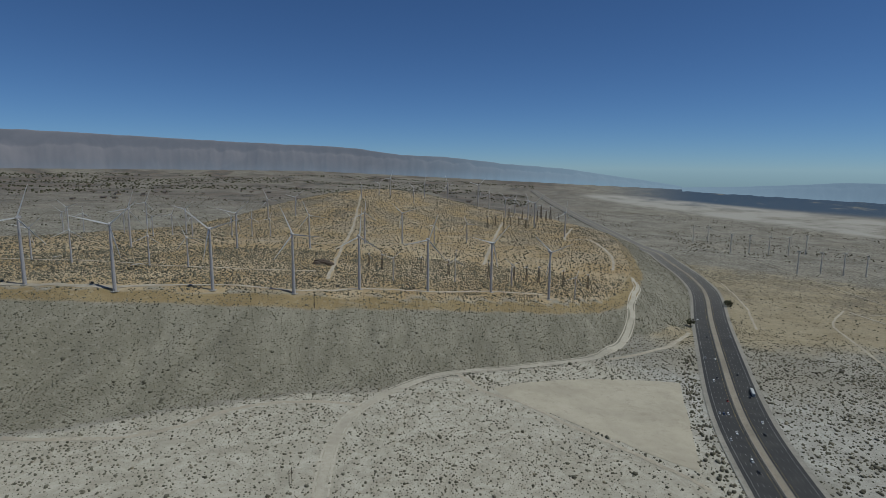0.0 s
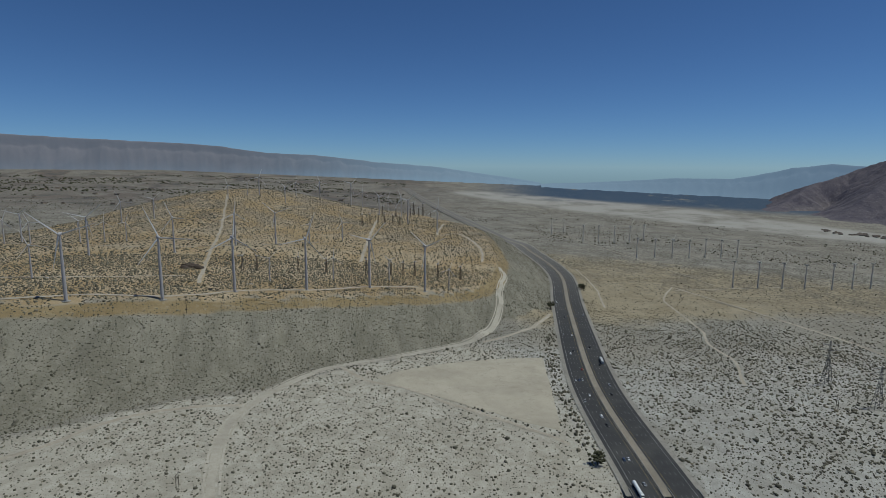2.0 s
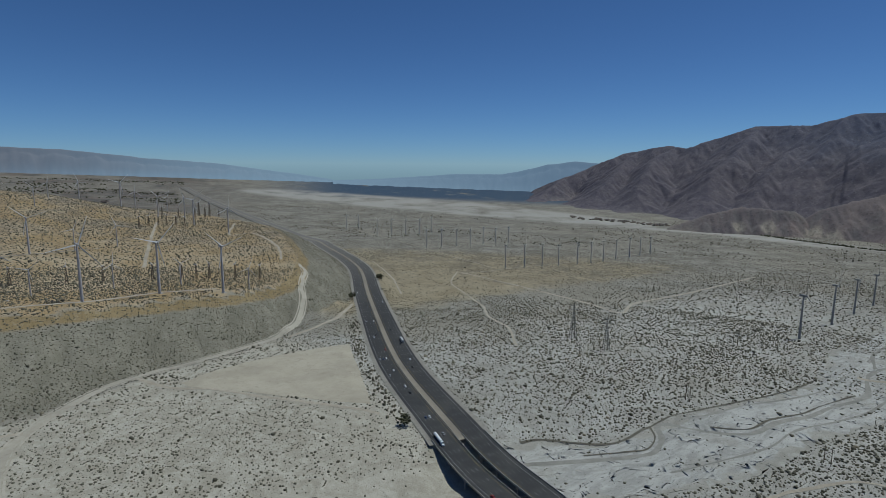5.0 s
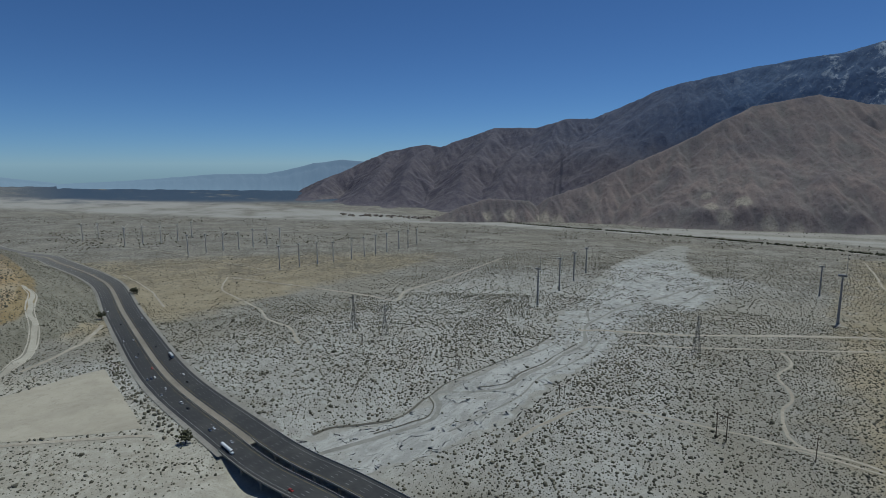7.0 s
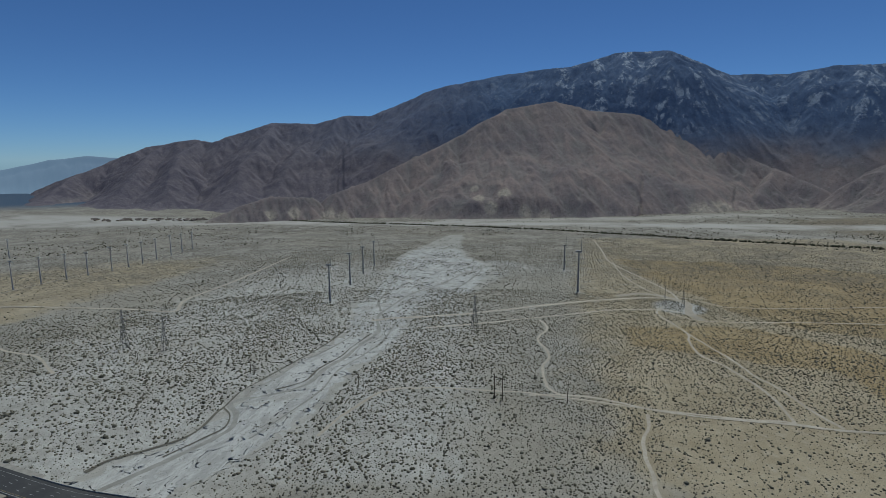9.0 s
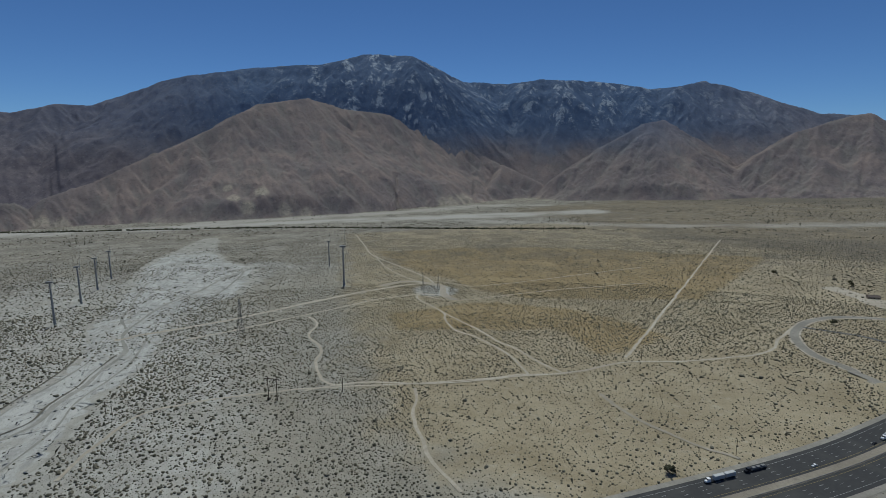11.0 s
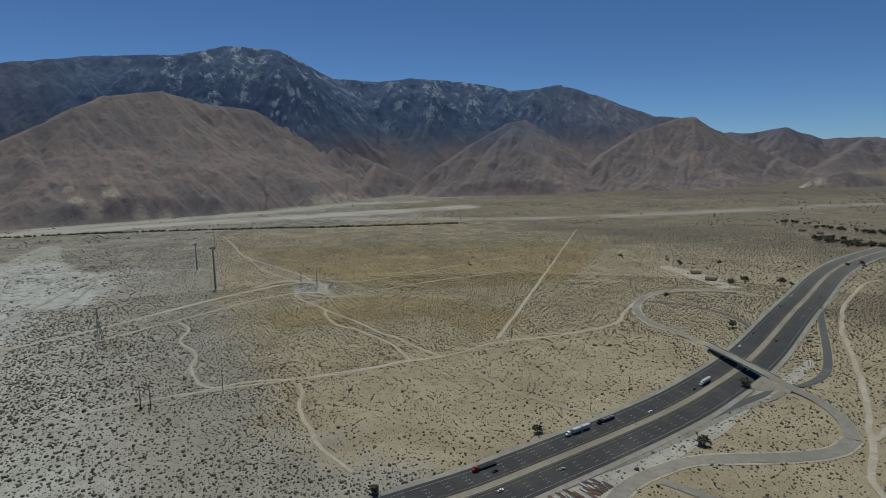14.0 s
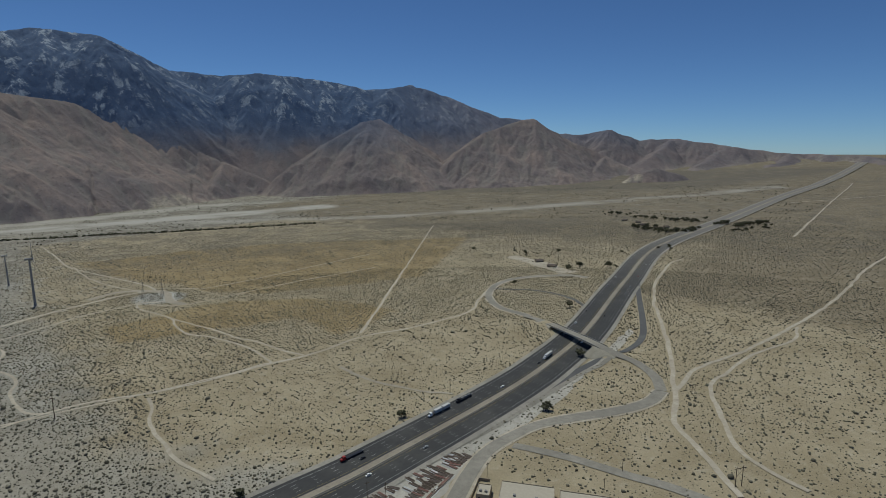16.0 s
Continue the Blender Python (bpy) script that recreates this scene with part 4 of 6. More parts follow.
# dirt tracks of the plain
TRACK_LINES = [
    (7.5, M_DIRT_ROAD, [(-76, 313), (-80, 346), (-81, 400), (-70, 445), (-44, 487), (-13, 522), (16, 538), (72, 562), (140, 590), (187, 619), (230, 668), (260, 725), (287, 801), (323, 880), (332, 934)]),
    (6, M_TRACK, [(-317, 364), (-272, 369), (-232, 378), (-200, 399), (-180, 426), (-148, 445), (-111, 453), (-70, 450)]),
    (5, M_TRACK, [(16, 535), (37, 497), (72, 473), (105, 434), (134, 402), (165, 367), (185, 341)]),
    (6, M_TRACK, [(198, 607), (250, 639), (296, 675), (350, 741)]),
    (4, M_TRACK, [(708, 929), (614, 824), (574, 722), (538, 629), (501, 570), (483, 503), (434, 435)]),
    (4, M_TRACK, [(598, 1141), (538, 945), (464, 772)]),
    (4, M_TRACK, [(694, 899), (863, 912), (1167, 936), (1551, 984)]),
    (4, M_TRACK, [(945, 2022), (875, 1310), (823, 943)]),
    (6, M_TRACK, [(1353, 566), (991, 526), (799, 517), (716, 484), (721, 566), (718, 771), (709, 917)]),
    (4, M_TRACK_FAINT, [(708, 799), (725, 654), (721, 495)]),
    (9, M_TRACK, [(700, 150), (741, 32), (788, -54), (841, -147), (880, -236), (898, -310), (880, -350)]),
    (5, M_TRACK, [(660, 60), (695, -15), (760, -140), (795, -213), (810, -289), (790, -320)]),
    (15, M_TRACK_FAINT, [(905, -240), (930, -290), (900, -330), (850, -345), (790, -330), (745, -335)]),
    (3.6, M_TRACK, [(341, 95), (389, 81), (437, 50), (443, -51), (433, -116), (417, -179), (403, -255), (400, -299), (389, -336), (390, -365)]),
    (3.4, M_TRACK, [(724, -101), (695, -108), (668, -109), (640, -97), (614, -95), (580, -104), (548, -106), (520, -98), (492, -98), (453, -103), (436, -116)]),
    (4.5, M_TRACK, [(1852, -319), (1560, -306), (1316, -293), (1116, -321), (966, -341), (894, -341)]),
    (3.4, M_TRACK, [(1316, -300), (1150, -290), (1000, -300), (900, -322)]),
    (3.6, M_TRACK, [(830, -300), (783, -282), (725, -287), (676, -294), (620, -282), (569, -285), (545, -296), (523, -299), (470, -308), (430, -307), (399, -300)]),
    (3.2, M_TRACK, [(676, -294), (620, -302), (571, -310), (520, -315), (478, -324), (426, -329), (394, -335)]),
    (3.5, M_TRACK, [(402, -183), (374, -179), (355, -170), (335, -167), (303, -166), (275, -163), (225, -170)]),
    (4, M_TRACK, [(408, -423), (597, -636), (1171, -1277)]),
    (4, M_TRACK, [(437, -82), (437, -142), (408, -204), (396, -300), (389, -350), (395, -414), (374, -486), (370, -576), (404, -635), (442, -709)]),
    (4, M_TRACK_FAINT, [(333, -341), (278, -342), (229, -355), (199, -368)]),
    (5, M_TRACK, [(-28, -376), (7, -413), (36, -441), (61, -501), (122, -628), (194, -758), (250, -888), (295, -1048), (296, -1102)]),
    (4.8, M_TRACK, [(59, -503), (65, -557), (49, -631), (30, -771), (19, -925), (20, -1159), (11, -1327)]),
    (4.2, M_TRACK, [(-55, -409), (-36, -415), (-12, -430), (14, -472), (41, -527), (40, -570), (36, -641), (18, -702), (27, -759)]),
    (6, M_TRACK, [(203, -1526), (303, -2490), (375, -3404)]),
    (6, M_TRACK, [(419, -2443), (182, -2842)]),
    (3.6, M_TRACK, [(917, -340), (886, -367), (850, -390), (837, -404), (834, -495), (859, -644), (880, -800)]),
    (3.6, M_TRACK, [(790, -300), (770, -308), (741, -343), (747, -455), (747, -578), (735, -700)]),
    (6, M_TRACK, [(-236, 1565), (-205, 1226), (-186, 983), (-171, 834), (-158, 730)]),
    (7, M_TRACK, [(161, 1457), (107, 1159), (71, 939)]),
    (7, M_TRACK, [(-493, 590), (-375, 603), (-265, 649), (-183, 651), (-106, 691), (-18, 714), (69, 747), (143, 758)]),
    (5, M_TRACK, [(-621, 747), (-494, 735), (-393, 721), (-303, 745), (-185, 780)]),
    (6, M_TRACK, [(307, 959), (346, 1107), (348, 1294), (290, 1277), (361, 1510)]),
    (5, M_TRACK_FAINT, [(-702, 1143), (-507, 1060), (-326, 1016), (-179, 1036), (19, 1114)]),
]
for number, (width, material, line) in enumerate(TRACK_LINES):
    strip("dirt_track", line, 0.85 * width, material, "pale dirt track across the scrub", lift=0.26 + 0.009 * number, seed=number)

RAMP = [(315, -953), (238, -803), (170, -672), (143, -611), (138, -567), (148, -517), (147, -429), (146, -364), (148, -315), (149, -272)]
SIDE_ROAD = [(107, -333), (71, -346), (34, -353), (1, -359)]
PAN_NORTH = [(51, 501), (86, 522), (148, 539), (205, 543), (250, 542)]
PAN_SOUTH = [(55, 489), (95, 454), (130, 418), (162, 386), (189, 364)]


# ---------------------------------------------------------------- helpers for things
def part(name, bm, material, parent, label=""):
    """Links a bmesh as one mesh object under a thing or a part."""
    me = bpy.data.meshes.new(name)
    bm.to_mesh(me)
    bm.free()
    me.materials.append(material)
    ob = new(name, me)
    ob.parent = parent
    if label:
        ob["label"] = label
    return ob


def share(name, mesh, parent, at, label=""):
    ob = new(name, mesh)
    ob.parent = parent
    ob.matrix_basis = at
    if label:
        ob["label"] = label
    return ob


def thing(name, label, category, group="", at=None):
    ob = new(name)
    ob.empty_display_size = 1
    if at is not None:
        ob.matrix_basis = at
    return tagged(ob, label, category, group)


def box(bm, size, at=(0, 0, 0), bevel=0.0, turn=None, taper=1.0):
    """A box with bevelled edges; taper narrows its top."""
    made = bmesh.ops.create_cube(bm, size=1.0)["verts"]
    for v in made:
        k = taper if v.co.z > 0 else 1.0
        v.co = Vector((v.co.x * size[0] * k, v.co.y * size[1] * k, v.co.z * size[2]))
    if bevel:
        edges = list({e for v in made for e in v.link_edges})
        made = bmesh.ops.bevel(bm, geom=edges, offset=bevel, segments=1, affect="EDGES")["verts"]
    m = Matrix.Translation(at) @ (turn or Matrix())
    bmesh.ops.transform(bm, matrix=m, verts=list({v for v in made}))
    return made


def rod(bm, a, b, r1, r2, sides=8):
    """A tapered rod between two places."""
    a, b = Vector(a), Vector(b)
    d = b - a
    made = bmesh.ops.create_cone(bm, cap_ends=True, segments=sides, radius1=r1, radius2=r2, depth=d.length)["verts"]
    bmesh.ops.transform(bm, matrix=Matrix.Translation((a + b) / 2) @ d.to_track_quat("Z", "Y").to_matrix().to_4x4(), verts=made)
    return made


def stand(x, y, turn=0.0, scale=1.0, sink=0.15):
    return Matrix.Translation((x, y, float(ground(x, y)) - sink)) @ Matrix.Rotation(radians(turn), 4, "Z") @ Matrix.Diagonal((scale, scale, scale, 1))


# ---------------------------------------------------------------- highway markings and edges
HIGH_T = np.gradient(HIGHWAY_LINE, axis=0)
HIGH_T /= np.linalg.norm(HIGH_T, axis=1)[:, None]
HIGH_N = np.stack([-HIGH_T[:, 1], HIGH_T[:, 0]], -1)
HIGH_S = np.concatenate([[0], np.cumsum(np.linalg.norm(np.diff(HIGHWAY_LINE, axis=0), axis=1))])


def on_highway(s, off, lift=0.0):
    """The place at a length along the highway and an offset to its left."""
    p = np.stack([np.interp(s, HIGH_S, HIGHWAY_LINE[:, i]) for i in (0, 1)], -1)
    n = np.stack([np.interp(s, HIGH_S, HIGH_N[:, i]) for i in (0, 1)], -1)
    q = p + n * np.asarray(off)[..., None]
    return np.concatenate([q, (np.interp(s, HIGH_S, road_z) + lift)[..., None]], -1)


def length_at(y):
    return float(np.interp(y, along_y, HIGH_S))


LANES = [MID + 2.0 + 3.66 * k for k in range(5)]


def painted_line(offset, width, material, name, label, dashed=False, y0=-1500, y1=1500):
    s0, s1 = length_at(y0), length_at(y1)
    if dashed:
        starts = np.arange(s0, s1, 14.63)
        a, b = starts, starts + 3.66
        q = np.stack([on_highway(a, np.full(a.shape, offset + width / 2), 0.03), on_highway(a, np.full(a.shape, offset - width / 2), 0.03),
                      on_highway(b, np.full(a.shape, offset - width / 2), 0.03), on_highway(b, np.full(a.shape, offset + width / 2), 0.03)], 1)
        ob = new(name, mesh_of(name, q.reshape(-1, 3), np.arange(len(starts) * 4).reshape(-1, 4)[:, ::-1], material))
    else:
        s = np.arange(s0, s1, 12.0)
        a, b = on_highway(s, np.full(s.shape, offset + width / 2), 0.03), on_highway(s, np.full(s.shape, offset - width / 2), 0.03)
        q = np.stack([a, b], 1)
        ob = new(name, big_grid(name, q[..., 0], q[..., 1], q[..., 2], material, flip=True))
    return tagged(ob, label, "road marking", kind="stuff" if dashed else "structure")


for side in (1, -1):
    for lane in LANES[1:4]:
        painted_line(side * lane, 0.17, M_LINE, "lane_marking", "broken white lane line on dark asphalt", True)
    painted_line(side * LANES[4], 0.15, M_LINE, "edge_marking", "solid white edge line on dark asphalt")
    painted_line(side * LANES[0], 0.15, M_YELLOW, "edge_marking", "solid yellow edge line beside the median")


def barrier_bmesh(s0, s1, offset, width, low, high, step=8.0):
    """A wall that follows the highway at an offset."""
    bm = bmesh.new()
    s = np.linspace(s0, s1, max(2, int((s1 - s0) / step)))
    rows = []
    for off, z in ((offset - width / 2, low), (offset - width / 2, high), (offset + width / 2, high), (offset + width / 2, low)):
        rows.append([bm.verts.new(v) for v in on_highway(s, np.full(s.shape, off), z)])
    for i in range(len(s) - 1):
        for k in range(4):
            bm.faces.new((rows[k][i], rows[k][i + 1], rows[(k + 1) % 4][i + 1], rows[(k + 1) % 4][i]))
    for i in (0, -1):
        bm.faces.new([r[i] for r in rows])
    bmesh.ops.recalc_face_normals(bm, faces=bm.faces)
    return bm


rail = thing("median_barrier", "low grey metal guard rail along the dirt median", "guard rail")
for y0, y1 in ((-1400, BRIDGE_FROM - 4), (BRIDGE_TO + 4, 1300)):
    part("rail", barrier_bmesh(length_at(y0), length_at(y1), MID - 0.6, 0.25, 0.35, 0.8), M_GALV, rail)
post_mesh = bpy.data.meshes.new("post")
bm = bmesh.new()
box(bm, (0.18, 0.18, 0.85), (0, 0, 0.3))
bm.to_mesh(post_mesh)
bm.free()
post_mesh.materials.append(M_GALV)
for s in np.arange(length_at(-420), length_at(-150), 8.0):
    share("post", post_mesh, rail, Matrix.Translation(on_highway(np.array([s]), np.array([MID - 0.6]), 0.0)[0]))

# the pair of bridges over the wash
B0, B1 = length_at(BRIDGE_FROM), length_at(BRIDGE_TO)
for side, label in ((1, "long grey concrete highway bridge on wall piers over a wash"), (-1, "long grey concrete highway bridge on wall piers over a wash")):
    bridge = thing("highway_bridge", label, "bridge", "bridges over the wash")
    a, b = sorted((side * MID, side * (MID + WIDE)))
    part("deck", barrier_bmesh(B0 - 6, B1 + 6, (a + b) / 2, WIDE - 0.1, -0.6, -0.04), M_CONCRETE, bridge, "concrete deck slab")
    for k in range(5):
        part("girder", barrier_bmesh(B0 - 6, B1 + 6, a + 2 + (WIDE - 4) * k / 4, 0.9, -2.1, -0.6), M_CONCRETE, bridge, "concrete girder")
    for off in (a - 0.1, b + 0.1):
        part("parapet", barrier_bmesh(B0 - 10, B1 + 10, off, 0.35, -0.6, 0.85), M_CONCRETE, bridge, "concrete parapet")
    for s in np.linspace(B0 + 22, B1 - 22, 9):
        for k in range(4):
            c = on_highway(np.array([s]), np.array([a + 2.4 + (WIDE - 4.8) * k / 3]), -2.0)[0]
            bm = bmesh.new()
            g = float(ground(c[0], c[1])) - 1.5
            rod(bm, (c[0], c[1], g), (c[0], c[1], c[2]), 0.75, 0.75, 10)
            part("column", bm, M_CONCRETE, bridge, "round concrete column")
        cap = bmesh.new()
        p, q = on_highway(np.array([s, s]), np.array([a + 0.8, b - 0.8]), -2.4)
        mid, d = (p + q) / 2, q - p
        box(cap, (float(np.linalg.norm(d)), 1.5, 0.9), tuple(mid), 0.08, Matrix.Rotation(math.atan2(d[1], d[0]), 4, "Z"))
        part("pier_cap", cap, M_CONCRETE, bridge, "concrete pier cap")
    for s in (B0 - 3, B1 + 3):
        wall = bmesh.new()
        p, q = on_highway(np.array([s, s]), np.array([a, b]), -5.0)
        mid, d = (p + q) / 2, q - p
        box(wall, (float(np.linalg.norm(d)), 3.0, 9.0), tuple(mid), 0.1, Matrix.Rotation(math.atan2(d[1], d[0]), 4, "Z"))
        part("abutment", wall, M_CONCRETE, bridge, "concrete abutment wall")

# ---------------------------------------------------------------- side roads and the overpass
UPPER = [(354, -857), (395, -852), (443, -793), (447, -736), (426, -687), (397, -650), (350, -618), (300, -609)] + [(297, -605)]
LOWER = [(68, -490), (67, -462), (81, -427), (111, -376), (117, -346), (116, -316), (106, -288), (94, -262)]
strip("verge", UPPER, 14, M_TRACK, "pale sandy edges of a side road", "verge", lift=0.3, wobble=0.15, step=5)
strip("verge", LOWER, 15, M_TRACK, "pale sandy edges of a frontage road", "verge", lift=0.3, wobble=0.15, step=5)
strip("clearing", [(593, -950), (520, -925), (470, -905), (400, -870)], 34, M_TRACK, "bare sandy lot beside the slip road", "clearing", lift=0.25, wobble=0.5, seed=9)
strip("side_road", UPPER, 9.5, M_GRAVEL, "grey worn two-lane road with sandy edges", "road", lift=0.5, wobble=0, step=5)
strip("side_road", LOWER, 11, M_GRAVEL, "wide dusty grey frontage road", "road", lift=0.5, wobble=0.05, step=5)
strip("side_road", [(107, -335), (71, -347), (34, -354), (1, -360), (-60, -362)], 8, M_GRAVEL, "dusty grey side road", "road", lift=0.4, wobble=0.05, step=5)
strip("slip_road", RAMP, 7.5, M_ASPHALT_OLD, "grey asphalt slip road beside the highway", "road", lift=0.5, wobble=0, step=5)
strip("slip_road", [(429, -700), (369, -730), (307, -721), (259, -688)], 6, M_ASPHALT_OLD, "narrow grey slip road round a scrub island", "road", lift=0.45, wobble=0, step=5)
strip("verge", [(144, -252), (149, -310), (154, -367), (161, -440), (167, -501)], 13, M_SAND_GREY, "pale sandy gore beside the highway", "verge", lift=0.3, wobble=0.2, step=8)
deck_line = spline([(x, y) for x, y, _ in DECK], 4)
deck_lift = np.interp(np.linspace(0, 1, len(deck_line)), np.linspace(0, 1, len(DECK)), [h for *_, h in DECK])
deck_z = plain(deck_line[:, 0], deck_line[:, 1]) + deck_lift
deck_t = np.gradient(deck_line, axis=0)
deck_t /= np.linalg.norm(deck_t, axis=1)[:, None]
deck_n = np.stack([-deck_t[:, 1], deck_t[:, 0]], -1)
gap = polyline_distance(HIGHWAY_LINE, deck_line[:, 0], deck_line[:, 1])[0]
open_span = gap < 34


def deck_strip(offsets, drops, which, bm=None):
    """A long profile that follows the overpass."""
    bm = bm or bmesh.new()
    idx = np.where(which)[0]
    rows = []
    for o, d in zip(offsets, drops):
        q = deck_line[idx] + deck_n[idx] * o
        rows.append([bm.verts.new((x, y, z)) for (x, y), z in zip(q, deck_z[idx] + d)])
    for k in range(len(rows)):
        for i in range(len(idx) - 1):
            n = (k + 1) % len(rows)
            bm.faces.new((rows[k][i], rows[k][i + 1], rows[n][i + 1], rows[n][i]))
    for i in (0, -1):
        bm.faces.new([r[i] for r in rows])
    bmesh.ops.recalc_face_normals(bm, faces=bm.faces)
    return bm


overpass = thing("overpass", "concrete road overpass with solid parapets across the highway", "bridge")
part("deck", deck_strip((-5.6, 5.6, 5.6, -5.6), (0.0, 0.0, -0.7, -0.7), gap < 37), M_CONCRETE, overpass, "concrete deck slab")
part("girder", deck_strip((-3.8, 3.8, 3.2, -3.2), (-0.7, -0.7, -2.0, -2.0), gap < 35), M_CONCRETE, overpass, "concrete box girder")
for o in (-5.4, 5.4):
    part("parapet", deck_strip((o - 0.18, o + 0.18, o + 0.18, o - 0.18), (0.95, 0.95, -0.75, -0.75), gap < 40), M_CONCRETE, overpass, "solid concrete parapet")
part("carriageway", deck_strip((-4.9, 4.9, 4.9, -4.9), (0.06, 0.06, 0.01, 0.01), gap < 500), M_GRAVEL, overpass, "dusty grey road surface")
for o in (-2.2, 2.2):
    k = int(np.argmin(gap))
    q = deck_line[k] + deck_n[k] * o
    bm = bmesh.new()
    rod(bm, (q[0], q[1], float(ground(q[0], q[1])) - 0.5), (q[0], q[1], deck_z[k] - 1.9), 0.7, 0.7, 12)
    part("column", bm, M_CONCRETE, overpass, "round concrete column")
for half, word in ((deck_line[:, 0] > 190, "east"), (deck_line[:, 0] < 180, "west")):
    which = half & (gap > 30) & (gap < 62)
    idx = np.where(which)[0]
    rows_x, rows_y, rows_z = [], [], []
    for o, edge in ((-1, 1), (-1, 0), (0, 0), (1, 0), (1, 1)):
        q = deck_line[idx] + deck_n[idx] * o * 5.6
        h = np.maximum(deck_z[idx] - ground(q[:, 0], q[:, 1]), 0)
        q = q + deck_n[idx] * (o * edge * (h * 1.3 + 1.0))[:, None]
        rows_x.append(q[:, 0])
        rows_y.append(q[:, 1])
        rows_z.append(np.where(edge, ground(q[:, 0], q[:, 1]) - 0.6, deck_z[idx] - 0.06))
    bank = big_grid("embankment", np.array(rows_x), np.array(rows_y), np.array(rows_z), M_GROUND)
    tagged(new("embankment_" + word, bank), "sloping earth embankment up to the overpass", "embankment", kind="structure")


def loft(name, a, b, material, label, category, lift, rows=70, cols=14, ragged=0.0):
    """A patch of ground between two lines."""
    pa, pb = spline(a, 4), spline(b, 4)
    s = np.linspace(0, 1, rows)
    ra = np.stack([np.interp(s, np.linspace(0, 1, len(pa)), pa[:, i]) for i in (0, 1)], -1)
    rb = np.stack([np.interp(s, np.linspace(0, 1, len(pb)), pb[:, i]) for i in (0, 1)], -1)
    u = np.linspace(0, 1, cols)[None, :, None]
    q = ra[:, None] * (1 - u) + rb[:, None] * u
    if ragged:
        q = q + ragged * np.stack([fractal(q[..., 0] / 14, q[..., 1] / 14, 3, 61) - 0.5, fractal(q[..., 0] / 14, q[..., 1] / 14, 3, 67) - 0.5], -1)
    Z = ground(q[..., 0], q[..., 1]) + lift
    return tagged(new(name, big_grid(name, q[..., 0], q[..., 1], Z, material, flip=True)), label, category, kind="structure")


loft("clearing", PAN_NORTH, PAN_SOUTH, M_PAN, "smooth bare tan clay clearing beside the highway", "clearing", 0.22, ragged=3)
wash = loft("wash_bed", WASH_LEFT[2:], WASH_RIGHT[2:], M_WASH, "pale gravel bed of a dry wash", "dry wash", 0.16, rows=440, cols=48, ragged=30)
along, over = np.meshgrid(np.linspace(0, 1, 440), np.linspace(0, 1, 48), indexing="ij")
core = smooth(0.0, 0.16, np.minimum(over, 1 - over)) * (1 - smooth(0.55, 0.95, along))
wash.data.attributes.new("core", "FLOAT", "POINT").data.foreach_set("value", core.astype(np.float32).ravel())
strip("stream_channel", CHANNEL[2:], 5.0, M_CHANNEL, "shallow damp silt channel winding down the wash", "channel", lift=0.3, wobble=0.7, seed=4, step=3)
# flat dark strips painted where the wash banks lie in shade
strip("bank_shade", [(262, 243), (286, 237), (329, 204), (378, 204), (412, 204), (447, 195), (529, 179), (588, 171), (640, 170)], 2.6, M_BANK_SHADE, "dark strip painted as the shaded cut bank of the wash", "bank", lift=0.5, wobble=0.95, seed=16, step=3)
strip("bank_shade", [(296, 205), (332, 189), (349, 183), (370, 190), (384, 205)], 1.8, M_BANK_SHADE, "low dark strip painted as bank shade beside the stream channel", "bank", lift=0.6, wobble=0.95, seed=18, step=3)
strip("bank_shade", [(425, 172), (450, 151), (489, 149), (532, 139), (573, 137), (632, 129)], 1.6, M_BANK_SHADE, "low dark strip painted as bank shade beside the stream channel", "bank", lift=0.6, wobble=0.95, seed=21, step=3)
for line, width in (([(412, 198), (440, 186), (500, 176), (560, 160), (620, 152), (690, 158)], 2.6), ([(330, 150), (372, 138), (430, 124), (480, 125), (540, 112), (600, 104), (690, 108)], 2.4), ([(760, 150), (820, 170), (900, 176), (1010, 190), (1130, 200)], 4), ([(900, 60), (1000, 40), (1150, 20), (1240, 25)], 4)):
    strip("stream_channel", line, width, M_CHANNEL, "dry braided side channel of the wash", "channel", lift=0.28, wobble=0.9, seed=int(line[0][0]), step=4)
loft("gore", [(172, -640), (158, -560), (152, -500), (149, -445), (144, -400), (141, -346), (138, -300), (137, -262)], [(160, -630), (141, -535), (141, -497), (125, -419), (122, -385), (119, -351), (115, -327), (119, -290)], M_SAND_GREY, "pale bare sand between the highway and a slip road", "clearing", 0.2, rows=90, cols=16, ragged=7)
strip("slip_road", [(130, -540), (142, -497), (141, -437), (139, -404), (137, -357), (138, -319), (139, -273)], 6.5, M_GRAVEL, "dusty grey slip road running onto the highway", "road", lift=0.42, wobble=0.05, step=5)
loft("yard_ground", [(141, -222), (139, -260), (137, -296), (124, -312)], [(96, -246), (104, -262), (112, -280), (116, -306)], M_SAND_GREY, "pale dusty ground of a storage yard", "yard", 0.2, rows=40, cols=16, ragged=6)
main_road = spline(TRACK_LINES[0][2], 5)
main_n = np.gradient(main_road, axis=0)
main_n = np.stack([-main_n[:, 1], main_n[:, 0]], -1) / np.linalg.norm(main_n, axis=1)[:, None]
for side in (1, -1):
    strip("berm", main_road[::6] + main_n[::6] * side * 5.0, 1.5, M_BERM, "pale sand berm beside a dirt road", "berm", lift=0.5, wobble=0.4, seed=3)


